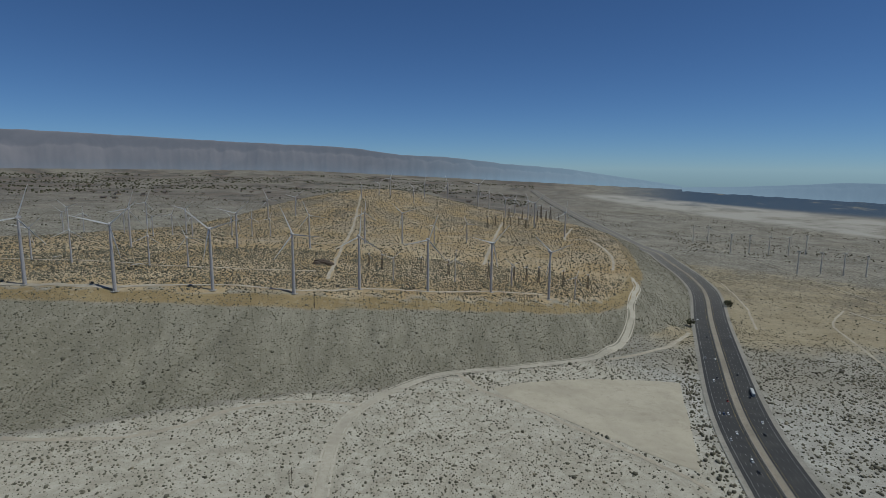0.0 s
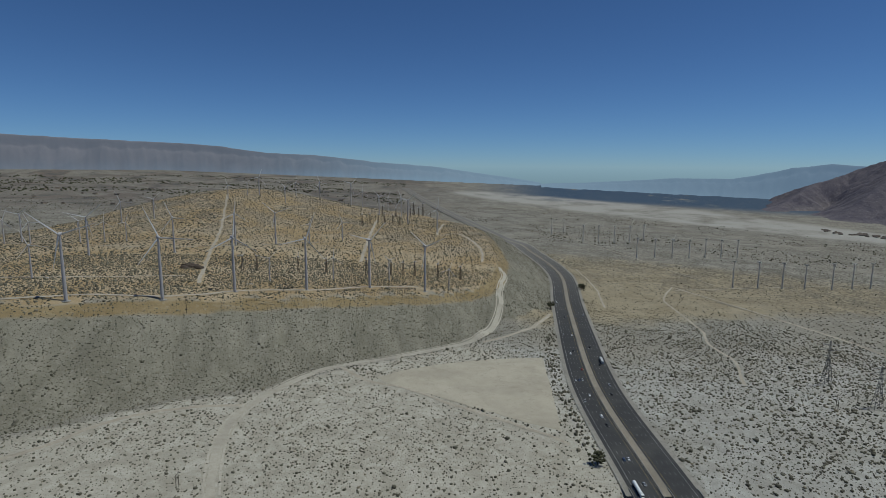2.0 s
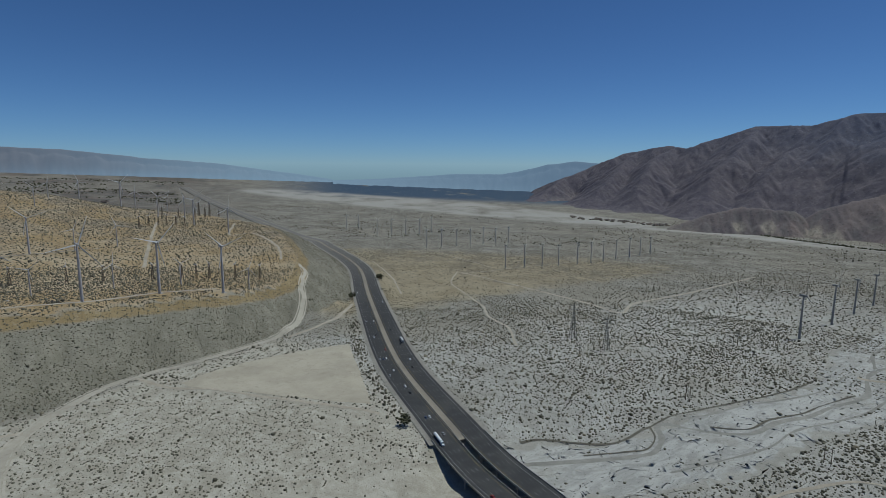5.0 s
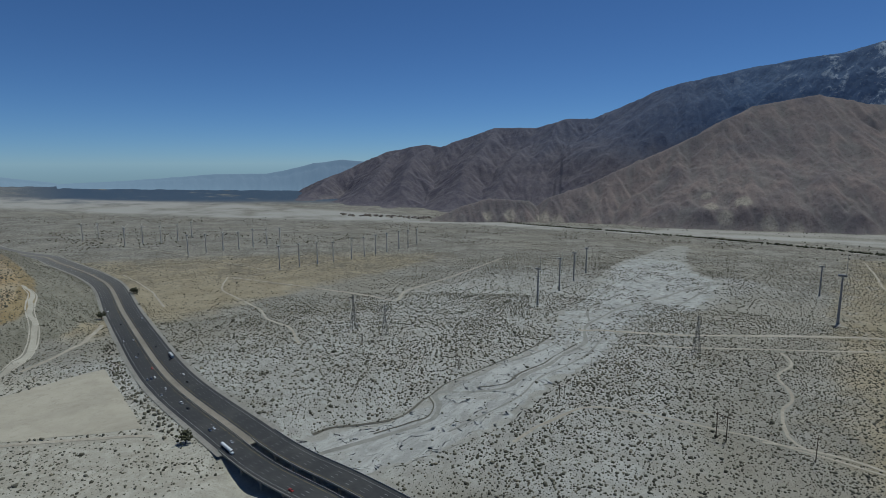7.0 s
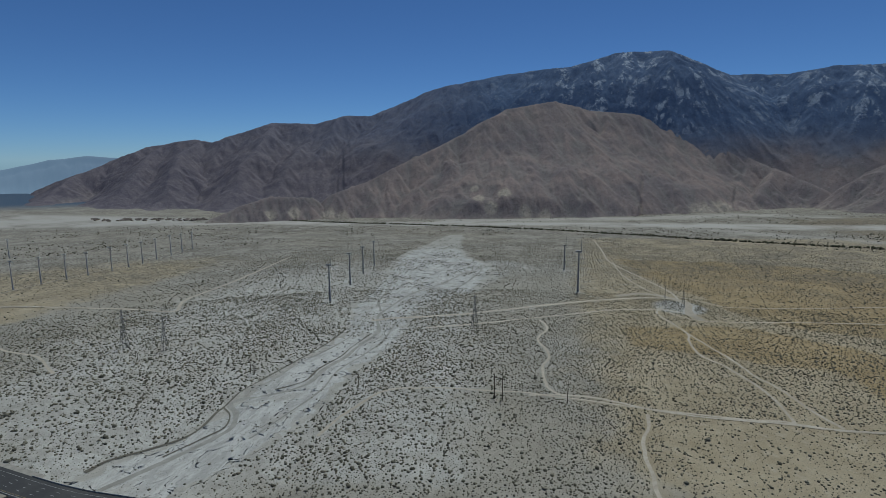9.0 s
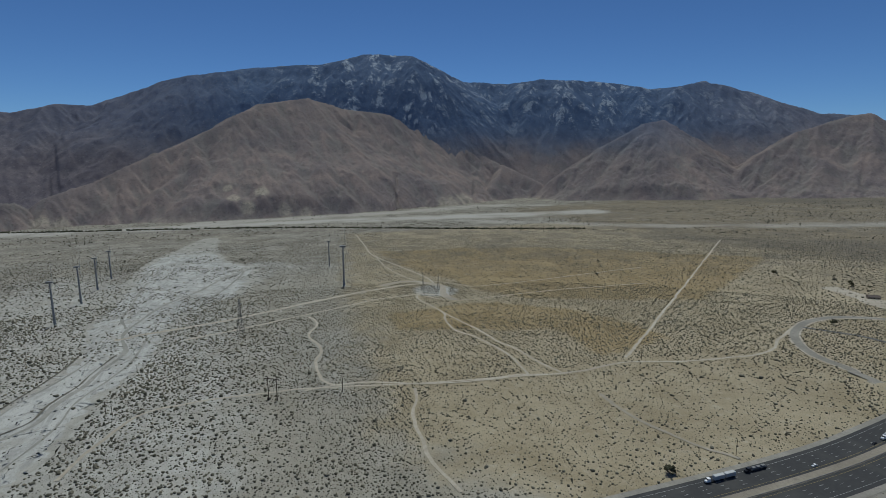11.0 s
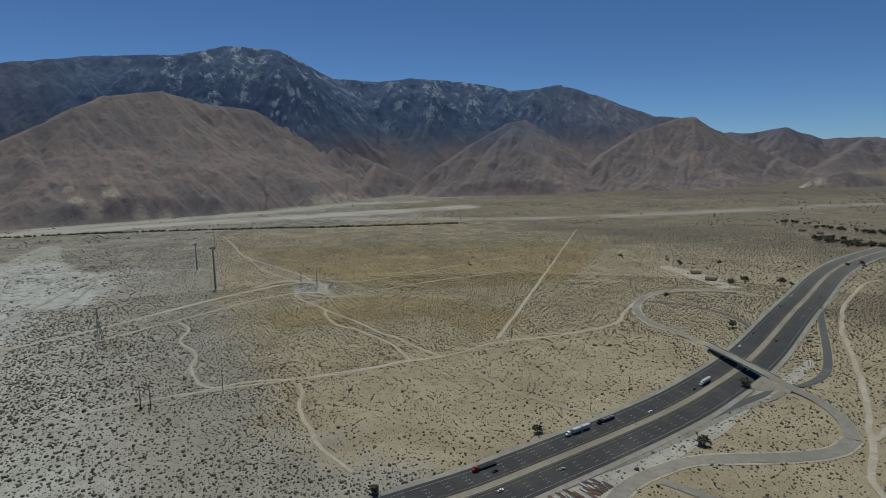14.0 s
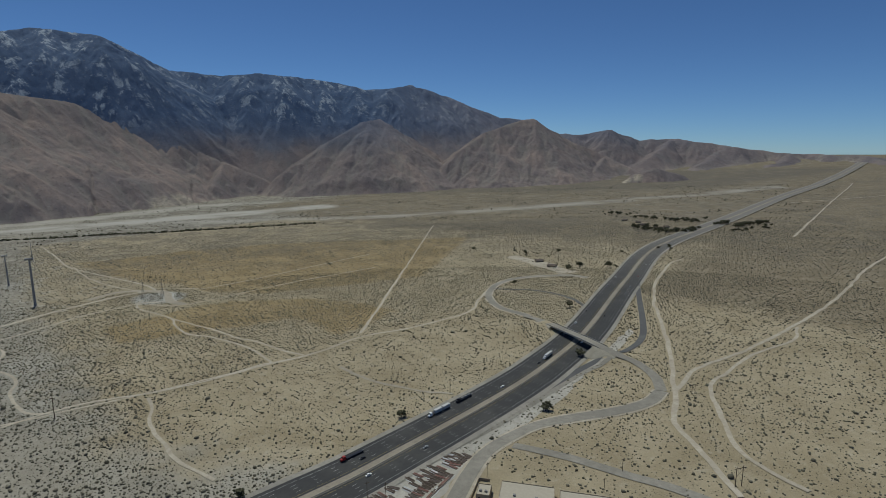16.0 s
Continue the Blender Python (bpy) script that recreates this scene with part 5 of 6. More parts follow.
# ---------------------------------------------------------------- wind turbines
def blade_bmesh(length):
    bm = bmesh.new()
    rows = []
    for t, chord, thick in ((0.03, 0.026, 0.024), (0.10, 0.036, 0.022), (0.22, 0.040, 0.012), (0.5, 0.028, 0.008), (0.8, 0.018, 0.005), (1.0, 0.007, 0.003)):
        c, h = chord * length, thick * length
        rows.append([bm.verts.new(v) for v in ((-c * 0.35, -h / 2, t * length), (c * 0.65, -h * 0.1, t * length), (-c * 0.35, h / 2, t * length))])
    for a, b in zip(rows, rows[1:]):
        for k in range(3):
            bm.faces.new((a[k], a[(k + 1) % 3], b[(k + 1) % 3], b[k]))
    bm.faces.new(rows[0])
    bm.faces.new(rows[-1])
    bmesh.ops.recalc_face_normals(bm, faces=bm.faces)
    return bm


def turbine(phase, hub=66.0, blade=34.0, lattice=False, paint=None, label="", group=""):
    """A three-bladed turbine that faces -y; its root stands at the ground."""
    paint = paint or M_STEEL
    root = thing("wind_turbine", label, "wind turbine", group)
    if lattice:
        for sx in (-1, 1):
            for sy in (-1, 1):
                bm = bmesh.new()
                rod(bm, (sx * hub * 0.065, sy * hub * 0.065, 0), (sx * 0.35, sy * 0.35, hub), 0.24, 0.18, 5)
                part("leg", bm, M_RUST, root)
        for k in range(6):
            z0, z1 = hub * k / 6, hub * (k + 1) / 6
            w0, w1 = hub * 0.065 * (1 - k / 6) + 0.35, hub * 0.065 * (1 - (k + 1) / 6) + 0.35
            for sx, sy, ex, ey in ((-1, -1, 1, -1), (1, -1, 1, 1), (1, 1, -1, 1), (-1, 1, -1, -1)):
                for a, b in (((sx, sy), (ex, ey)), ((ex, ey), (sx, sy))):
                    bm = bmesh.new()
                    rod(bm, (a[0] * w0, a[1] * w0, z0), (b[0] * w1, b[1] * w1, z1), 0.12, 0.12, 4)
                    part("brace", bm, M_RUST, root)
    else:
        bm = bmesh.new()
        rod(bm, (0, 0, 0), (0, 0, hub * 0.5), 1.75, 1.45, 16)
        rod(bm, (0, 0, hub * 0.5), (0, 0, hub - 1.2), 1.45, 1.0, 16)
        part("tower", bm, paint, root, "tubular steel tower")
        bm = bmesh.new()
        box(bm, (0.15, 1.2, 2.3), (0, -1.8, 1.6), 0.03)
        part("tower_door", bm, M_GALV, root)
        bm = bmesh.new()
        rod(bm, (0, 0, -0.4), (0, 0, 0.35), 4.2, 4.0, 16)
        part("foundation", bm, M_CONCRETE, root, "round concrete foundation")
    k = 0.55 if lattice else 1.0
    bm = bmesh.new()
    box(bm, (2.8 * k, 8.0 * k, 3.0 * k), (0, 1.6 * k, hub), 0.45 * k, taper=0.92)
    part("nacelle", bm, paint, root, "nacelle housing")
    bm = bmesh.new()
    bmesh.ops.create_uvsphere(bm, u_segments=12, v_segments=8, radius=1.5 * k, matrix=Matrix.Translation((0, -3.2 * k, hub)) @ Matrix.Diagonal((1, 1.25, 1, 1)))
    hub_part = part("rotor_hub", bm, paint, root)
    for n in range(3):
        bm = blade_bmesh(blade)
        bmesh.ops.transform(bm, verts=bm.verts, matrix=Matrix.Translation((0, -3.6 * k, hub)) @ Matrix.Rotation(radians(phase + 120 * n), 4, "Y") @ Matrix.Rotation(radians(12), 4, "Z"))
        part("blade", bm, M_BLADE if paint == M_STEEL else paint, root, "slender blade")
    return root


TALL = "tall pale tubular wind turbine with three white blades"
SMALL = "small wind turbine on a brown lattice tower"
tall_kinds = [turbine(p, label=TALL, group="wind farm on the ochre hill") for p in (20, 47, 72, 98, 5)]
lattice_kinds = [turbine(p, 24.0, 9.0, True, None, SMALL, "lattice turbines on the ochre hill") for p in (35, 80, 10)]
grey_kinds = [turbine(p, paint=M_GREYSTEEL, label=TALL, group="turbine rows on the plain") for p in (0, 31, 64, 90)]
pale_kinds = [turbine(p, paint=M_PALESTEEL, label=TALL, group="turbine rows on the plain") for p in (0, 31, 64, 90)]
used = set()


def put_turbine(kinds, number, x, y, h, base, group, wind):
    """The first of each kind is the one built, the rest are copies of it."""
    proto = kinds[number % len(kinds)]
    m = stand(x, y, wind + 8 * math.sin(number * 2.3), h / base, 0.3)
    if proto.name not in used:
        used.add(proto.name)
        proto.matrix_basis = m
        proto["unit"] = 1.0
        ob = proto
    else:
        keep_scale = proto.matrix_basis.copy()
        proto.matrix_basis = Matrix()
        ob = copy_thing(proto, m)
        proto.matrix_basis = keep_scale
    ob["group"] = group
    return ob


FRONT_ROW = [(-467, 592, 75), (-370, 597, 76), (-272, 626, 73), (-181, 644, 73), (-108, 688, 70), (-20, 716, 71), (68, 745, 70), (148, 737, 67)]
HILL_ROWS = [(-569, 738, 45), (-502, 721, 45), (-1030, 1480, 62), (-511, 877, 63), (-346, 724, 42), (-521, 1091, 51), (-392, 712, 42), (-562, 1041, 39), (-536, 1065, 42), (-492, 1055, 40), (-349, 908, 60), (-380, 1069, 38), (-416, 1059, 40), (-347, 1079, 36), (-240, 965, 60), (-662, 1117, 40), (-967, 1448, 51), (-1024, 1450, 51), (-904, 1645, 72), (-427, 1317, 47), (-365, 1336, 47), (-153, 1050, 61), (-82, 1077, 62), (-18, 1101, 39), (50, 1136, 41), (-71, 762, 33), (18, 785, 34), (104, 802, 33), (188, 752, 32)]
CREST_ROWS = [(15, 1950, 59), (124, 1950, 78), (164, 1950, 55), (183, 1596, 56), (257, 1950, 51), (259, 1654, 58), (246, 1457, 66), (298, 1318, 61), (-82, 1506, 43), (-154, 1570, 50), (-228, 1510, 36), (-185, 1563, 34), (-57, 1632, 41)]
LATTICE_ROWS = [(-115, 829, 24), (-95, 834, 24), (-34, 840, 24), (9, 839, 23), (73, 849, 24), (113, 844, 23), (133, 844, 23), (152, 842, 25), (190, 837, 24), (226, 826, 23), (159, 1419, 24), (111, 1354, 27), (134, 1388, 25), (179, 1433, 25), (201, 1440, 24), (218, 1424, 25), (237, 1621, 29), (296, 1701, 30), (325, 1709, 32), (370, 1731, 23), (202, 1666, 26), (321, 1777, 43), (348, 1755, 42)]
PLAIN_ROWS = [(849, 922, 60), (908, 917, 60), (962, 908, 59), (1017, 904, 56), (1088, 902, 60), (1147, 905, 60), (1203, 908, 60), (1280, 924, 60), (1366, 940, 61), (1436, 952, 59), (1509, 965, 57), (891, 1339, 60), (960, 1354, 58), (1012, 1345, 59), (1069, 1344, 56), (1139, 1362, 60), (1201, 1369, 56), (1265, 1374, 57), (912, 1700, 62), (983, 1720, 61), (1041, 1711, 61), (1114, 1727, 61), (1189, 1755, 63), (911, 1958, 59), (987, 2005, 56)]
WASH_ROW = [(819, 257, 66), (966, 268, 67), (1097, 280, 64), (1218, 288, 62), (942, -177, 78), (1194, -171, 60)]
PYLONS = [(521, 361, 45), (526, 420, 51), (672, -9, 48), (844, -307, 33), (828, -331, 31)]
HFRAMES = [(458, 213, 17), (438, 86, 15), (422, -53, 24), (478, 366, 14), (459, 214, 11), (-98, 326, 11), (-24, -387, 14), (46, -502, 9), (702, 289, 18)]
POLES = [(422, -117, 20), (96, -294, 10), (33, -329, 10), (35, -356, 10), (134, -227, 14), (126, -235, 13), (203, -369, 13), (396, -434, 14), (-152, 625, 17)]
BUSH_TREES = [(199, -310, 7), (123, -398, 9), (167, -523, 9), (193, -174, 7), (192, 311, 11), (367, 776, 12), (485, 896, 13), (373, -959, 11), (717, -970, 8), (579, -985, 9), (539, -1049, 9), (416, -894, 11), (417, -934, 11), (426, -747, 8), (275, -675, 9), (489, 900, 8), (378, -1244, 9)]
CARS = [(394, 809), (362, 717), (317, 629), (327, 624), (298, 561), (260, 468), (264, 468), (236, 419), (284, 495), (303, 508), (284, 450), (326, 571), (253, 470), (249, 430), (234, 367), (215, 312), (218, 312), (210, 279), (186, 188), (273, 427), (157, -243), (172, -252), (152, -292), (171, -409), (248, -670), (297, -814), (316, -882), (253, -794), (293, -913), (221, -666), (188, -559), (179, -478)]
VANS = [(290, 552), (396, 722), (235, 384), (227, -567), (235, -612), (265, -832), (327, -1018)]
LORRIES = {"box": [(313, 518), (186, -497)], "tanker": [(201, 271)], "flatbed": [(183, -248)], "double": [(192, -332)], "black": [(190, -366)]}
for i, (x, y, h) in enumerate(FRONT_ROW):
    tagged(put_turbine(tall_kinds, i, x, y, h, 66.0, "front row of the wind farm", 20), "tall pale tubular wind turbine at the hill's edge")
for i, (x, y, h) in enumerate(HILL_ROWS + CREST_ROWS):
    put_turbine(tall_kinds, i * 3 + 1, x, y, h, 66.0, "wind farm on the ochre hill", 15)
for i, (x, y, h) in enumerate(LATTICE_ROWS):
    put_turbine(lattice_kinds, i, x, y, h, 24.0, "lattice turbines on the ochre hill", 15)
for i, (x, y, h) in enumerate(PLAIN_ROWS):
    tagged(put_turbine(pale_kinds, i, x, y, h * 0.95, 66.0, "turbine rows on the plain", 35), "slim grey wind turbine in a row on the plain")
for i, (x, y, h) in enumerate(WASH_ROW):
    tagged(put_turbine(grey_kinds, i, x, y, h * 0.97, 66.0, "turbines beside the wash", 4), "grey tubular wind turbine on bare sand beside the wash")


for i, (x, y) in enumerate([(-416, 706), (-557, 755), (-387, 735), (-329, 727), (-90, 735)]):
    bm = blade_bmesh(26.0 - 2 * (i % 3))
    bmesh.ops.transform(bm, verts=bm.verts, matrix=Matrix.Translation((x, y, float(ground(x, y)) + 0.75)) @ Matrix.Rotation(radians(62 + 23 * i), 4, "Z") @ Matrix.Rotation(radians(90), 4, "Y"))
    me = bpy.data.meshes.new("turbine_blade")
    bm.to_mesh(me)
    bm.free()
    me.materials.append(M_BLADE)
    tagged(new("turbine_blade", me), "spare white turbine blade lying on the sandy hill", "turbine blade", "spare blades")


# ---------------------------------------------------------------- power line towers and poles
def pylon(height):
    root = thing("transmission_tower", "grey steel lattice transmission tower", "pylon", "transmission towers")
    w = height * 0.085
    for sx in (-1, 1):
        for sy in (-1, 1):
            bm = bmesh.new()
            rod(bm, (sx * w, sy * w, 0), (sx * w * 0.28, sy * w * 0.28, height * 0.62), 0.22, 0.18, 4)
            rod(bm, (sx * w * 0.28, sy * w * 0.28, height * 0.62), (sx * 0.3, sy * 0.3, height), 0.18, 0.14, 4)
            part("leg", bm, M_GALV, root)
    for k in range(7):
        z0, z1 = height * 0.62 * k / 7, height * 0.62 * (k + 1) / 7
        a, b = w * (1 - 0.72 * k / 7), w * (1 - 0.72 * (k + 1) / 7)
        for sx, sy, ex, ey in ((-1, -1, 1, -1), (1, -1, 1, 1), (1, 1, -1, 1), (-1, 1, -1, -1)):
            for m in (1, -1):
                bm = bmesh.new()
                rod(bm, ((sx, ex)[m < 0] * a, (sy, ey)[m < 0] * a, z0), ((ex, sx)[m < 0] * b, (ey, sy)[m < 0] * b, z1), 0.1, 0.1, 4)
                part("brace", bm, M_GALV, root)
    for f, reach in ((0.68, 0.16), (0.80, 0.19), (0.92, 0.15)):
        for s in (-1, 1):
            bm = bmesh.new()
            rod(bm, (0, 0, height * f), (0, s * reach * height, height * f + 0.4), 0.3, 0.1, 4)
            rod(bm, (0, 0, height * f + 2.4), (0, s * reach * height, height * f + 0.4), 0.16, 0.1, 4)
            arm = part("crossarm", bm, M_GALV, root)
            bm = bmesh.new()
            rod(bm, (0, s * reach * height, height * f + 0.3), (0, s * reach * height, height * f - 2.4), 0.18, 0.18, 6)
            part("insulator", bm, M_RUST, arm)
    return root


first = pylon(45.0)
for i, (x, y, h) in enumerate(PYLONS):
    m = stand(x, y, 62 + 5 * i, h / 45.0, 0.5)
    if i == 0:
        first.matrix_basis = m
    else:
        keep_scale = first.matrix_basis.copy()
        first.matrix_basis = Matrix()
        copy_thing(first, m)
        first.matrix_basis = keep_scale


def pole_frame(two=True):
    """Timber poles of 15 m with a crossarm."""
    root = thing("utility_pole", "dark timber H-frame power pole in the scrub" if two else "single dark timber power pole with a crossarm", "power pole", "power poles")
    for x in ((-2.6, 2.6) if two else (0,)):
        bm = bmesh.new()
        rod(bm, (x, 0, -0.5), (x, 0, 15), 0.26, 0.17, 8)
        part("pole", bm, M_TIMBER, root)
    bm = bmesh.new()
    box(bm, (9.0 if two else 3.2, 0.25, 0.35), (0, 0.2, 13.6), 0.03)
    part("crossarm", bm, M_TIMBER, root)
    for x in ((-4.2, 0, 4.2) if two else (-1.4, 1.4)):
        bm = bmesh.new()
        rod(bm, (x, 0.2, 13.5), (x, 0.2, 12.4), 0.12, 0.12, 6)
        part("insulator", bm, M_GALV, root)
    if two:
        bm = bmesh.new()
        rod(bm, (-2.6, 0, 7.5), (2.6, 0, 12.5), 0.1, 0.1, 5)
        part("brace", bm, M_TIMBER, root)
        bm = bmesh.new()
        rod(bm, (2.6, 0, 7.5), (-2.6, 0, 12.5), 0.1, 0.1, 5)
        part("brace", bm, M_TIMBER, root)
    return root


for rows, two in ((HFRAMES, True), (POLES, False)):
    first = pole_frame(two)
    for i, (x, y, h) in enumerate(rows):
        m = stand(x, y, 70 + 12 * math.sin(i * 1.7), h / 15.0, 0.1)
        if i == 0:
            first.matrix_basis = m
        else:
            keep_scale = first.matrix_basis.copy()
            first.matrix_basis = Matrix()
            copy_thing(first, m)
            first.matrix_basis = keep_scale


# ---------------------------------------------------------------- vehicles
def wheel_mesh(radius, width):
    me = bpy.data.meshes.new("wheel")
    bm = bmesh.new()
    rod(bm, (-width / 2, 0, 0), (width / 2, 0, 0), radius, radius, 12)
    bm.to_mesh(me)
    bm.free()
    me.materials.append(M_TYRE)
    return me


CAR_WHEEL, TRUCK_WHEEL = wheel_mesh(0.34, 0.24), wheel_mesh(0.52, 0.5)


def car(paint, label, tall=False):
    """A car that heads along +y."""
    root = thing("car", label, "car", "cars on the highway")
    length, width, waist = (5.1, 1.95, 1.05) if tall else (4.6, 1.82, 0.85)
    bm = bmesh.new()
    box(bm, (width, length, waist - 0.3), (0, 0, (waist + 0.3) / 2), 0.12, taper=0.96)
    part("body", bm, paint, root)
    bm = bmesh.new()
    box(bm, (width * 0.92, length * (0.66 if tall else 0.52), 0.62 if tall else 0.52), (0, -length * 0.06, waist + (0.31 if tall else 0.26)), 0.06, taper=0.78)
    cabin = part("windows", bm, M_GLASS, root, "dark window glass")
    bm = bmesh.new()
    box(bm, (width * 0.70, length * (0.50 if tall else 0.36), 0.07), (0, -length * 0.06, waist + (0.63 if tall else 0.53)), 0.02)
    part("roof", bm, paint, root)
    for x in (-1, 1):
        for y in (-0.31, 0.31):
            share("wheel", CAR_WHEEL, root, Matrix.Translation((x * (width / 2 - 0.1), y * length, 0.34)))
    for x in (-1, 1):
        bm = bmesh.new()
        box(bm, (0.34, 0.08, 0.16), (x * width * 0.34, length / 2 - 0.01, waist - 0.25), 0.02)
        part("headlight", bm, M_BLADE, root, "clear headlight")
    return root


def lorry(kind):
    """A tractor with a trailer, heading along +y."""
    words = {"box": "lorry with a grey box trailer", "double": "lorry pulling two grey box trailers", "tanker": "lorry with a white tank trailer", "flatbed": "red lorry with an empty flatbed trailer", "black": "black lorry with a loaded flatbed trailer"}
    root = thing("lorry", words[kind], "truck", "lorries on the highway")
    paint = {"flatbed": M_CAR_RED, "black": M_CAR_DARK}.get(kind, M_CAR_WHITE)
    bm = bmesh.new()
    box(bm, (2.4, 2.4, 2.5), (0, 6.5, 2.0), 0.15, taper=0.94)
    box(bm, (2.0, 1.8, 1.3), (0, 8.5, 1.35), 0.15, taper=0.94)
    part("cab", bm, paint, root)
    bm = bmesh.new()
    box(bm, (2.1, 0.1, 0.9), (0, 7.68, 2.65), 0.02)
    part("windscreen", bm, M_GLASS, root)
    bm = bmesh.new()
    box(bm, (1.0, 8.0, 0.35), (0, 5.0, 0.85), 0.03)
    part("chassis", bm, M_CAR_DARK, root)
    trailers = ((-2.0, 8.2), (-11.2, 8.2)) if kind == "double" else ((-2.6, 14.6),)
    for y, length in trailers:
        bm = bmesh.new()
        if kind in ("box", "double"):
            box(bm, (2.55, length, 2.75), (0, y, 2.55), 0.06)
            mat = M_TRAILER
        elif kind == "tanker":
            rod(bm, (0, y - length / 2, 2.2), (0, y + length / 2, 2.2), 1.25, 1.25, 18)
            mat = M_CAR_WHITE
        else:
            box(bm, (2.5, length, 0.35), (0, y, 1.25), 0.04)
            mat = M_CAR_DARK
        part("trailer", bm, mat, root)
        if kind == "black":
            for k in range(3):
                bm = bmesh.new()
                box(bm, (2.1, 3.2, 1.3), (0, y + 4.2 * (k - 1), 2.05), 0.1, taper=0.9)
                part("load", bm, M_GALV, root)
        for wy in (y - length / 2 + 1.2, y - length / 2 + 2.5):
            for x in (-1, 1):
                share("wheel", TRUCK_WHEEL, root, Matrix.Translation((x * 1.0, wy, 0.52)))
    for wy in (8.6, 4.2, 3.0):
        for x in (-1, 1):
            share("wheel", TRUCK_WHEEL, root, Matrix.Translation((x * 1.0, wy, 0.52)))
    return root


def park(proto, x, y, fresh):
    """Sets a vehicle in the lane nearest to a place, heading with the traffic."""
    i = int(np.argmin(np.hypot(HIGHWAY_LINE[:, 0] - x, HIGHWAY_LINE[:, 1] - y)))
    s = HIGH_S[i] + float(np.dot([x - HIGHWAY_LINE[i, 0], y - HIGHWAY_LINE[i, 1]], HIGH_T[i]))
    off = float(np.dot([x - HIGHWAY_LINE[i, 0], y - HIGHWAY_LINE[i, 1]], HIGH_N[i]))
    lane = min(range(4), key=lambda k: abs(abs(off) - LANES[k] - 1.83))
    off = math.copysign(LANES[lane] + 1.83, off)
    p = on_highway(np.array([s]), np.array([off]), 0.02)[0]
    t = HIGH_T[i] if off < 0 else -HIGH_T[i]
    m = Matrix.Translation(p) @ Matrix.Rotation(math.atan2(-t[0], t[1]), 4, "Z")
    if fresh:
        proto.matrix_basis = m
        return proto
    return copy_thing(proto, m)


car_kinds = [car(M_CAR_WHITE, "small white car on the highway"), car(M_CAR_DARK, "black saloon car on the highway"), car(M_CAR_SILVER, "silver saloon car on the highway"), car(M_CAR_BLUE, "dark blue car on the highway"), car(M_CAR_RED, "dark red car on the highway")]
van_kinds = [car(M_CAR_WHITE, "tall white van on the highway", True), car(M_CAR_SILVER, "silver utility vehicle on the highway", True)]
for kinds, places, order in ((car_kinds, CARS, (0, 1, 2, 0, 1, 3, 0, 2, 4, 1)), (van_kinds, VANS, (0, 1))):
    seen_kinds = set()
    for i, (x, y) in enumerate(places):
        k = order[i % len(order)]
        park(kinds[k], x, y, k not in seen_kinds)
        seen_kinds.add(k)
for kind, places in LORRIES.items():
    proto = lorry(kind)
    for i, (x, y) in enumerate(places):
        park(proto, x, y, i == 0)


# ---------------------------------------------------------------- trees, buildings and yards
def tree(height, seed, label, leafy=80):
    """A dusty roadside tree: trunk, limbs and a ragged crown of many small clumps."""
    rnd = random.Random(seed)
    root = thing("tree", label, "tree", "roadside trees")
    bm = bmesh.new()
    rod(bm, (0, 0, -0.2), (0.1, 0, height * 0.35), height * 0.045, height * 0.03, 8)
    part("trunk", bm, M_BARK, root)
    tips = []
    for k in range(5):
        a = k * 1.26 + rnd.random()
        end = (math.cos(a) * height * 0.26, math.sin(a) * height * 0.26, height * rnd.uniform(0.42, 0.72))
        tips.append(end)
        bm = bmesh.new()
        rod(bm, (0.05, 0, height * 0.3), end, height * 0.025, height * 0.008, 6)
        part("limb", bm, M_BARK, root)
    bm = bmesh.new()
    for k in range(leafy):
        c = Vector(rnd.choice(tips)) + Vector((rnd.gauss(0, 0.17), rnd.gauss(0, 0.17), rnd.gauss(0, 0.12))) * height
        c.z = max(c.z, height * 0.12)
        r = height * rnd.uniform(0.06, 0.13)
        made = bmesh.ops.create_icosphere(bm, subdivisions=1, radius=r)["verts"]
        for v in made:
            v.co = Vector((v.co.x * rnd.uniform(0.7, 1.3), v.co.y * rnd.uniform(0.7, 1.3), v.co.z * rnd.uniform(0.5, 0.95))) + c
    part("crown", bm, M_LEAF, root, "ragged dusty green crown")
    return root


tree_kinds = [tree(9.0, s, "dark dusty green tree beside the road") for s in (3, 8, 14)]
seen_kinds = set()


def plant(k, x, y, h, label="", group=""):
    proto = tree_kinds[k]
    m = stand(x, y, (k * 77 + x * 13) % 360, h / 9.0, 0.1)
    if k not in seen_kinds:
        seen_kinds.add(k)
        proto.matrix_basis = m
        ob = proto
    else:
        keep_scale = proto.matrix_basis.copy()
        proto.matrix_basis = Matrix()
        ob = copy_thing(proto, m)
        proto.matrix_basis = keep_scale
    return tagged(ob, label, "", group)


for i, (x, y, h) in enumerate(BUSH_TREES):
    plant(i % 3, x, y, h)
rnd = random.Random(5)
for line, count in (([(600, -1539), (515, -1499), (452, -1491), (432, -1596)], 34), ([(859, -1833), (774, -1835)], 8), ([(700, -1766), (581, -1750), (474, -1735)], 26), ([(368, -1664), (352, -1731), (335, -1802)], 18), ([(442, -1665), (418, -1754)], 8)):
    p = spline(line, 10)
    for n in range(count):
        x, y = p[rnd.randrange(len(p))]
        plant(rnd.randrange(3), x + rnd.gauss(0, 9), y + rnd.gauss(0, 14), rnd.uniform(8, 13), "dark green tree of the roadside rest stop", "rest stop trees")


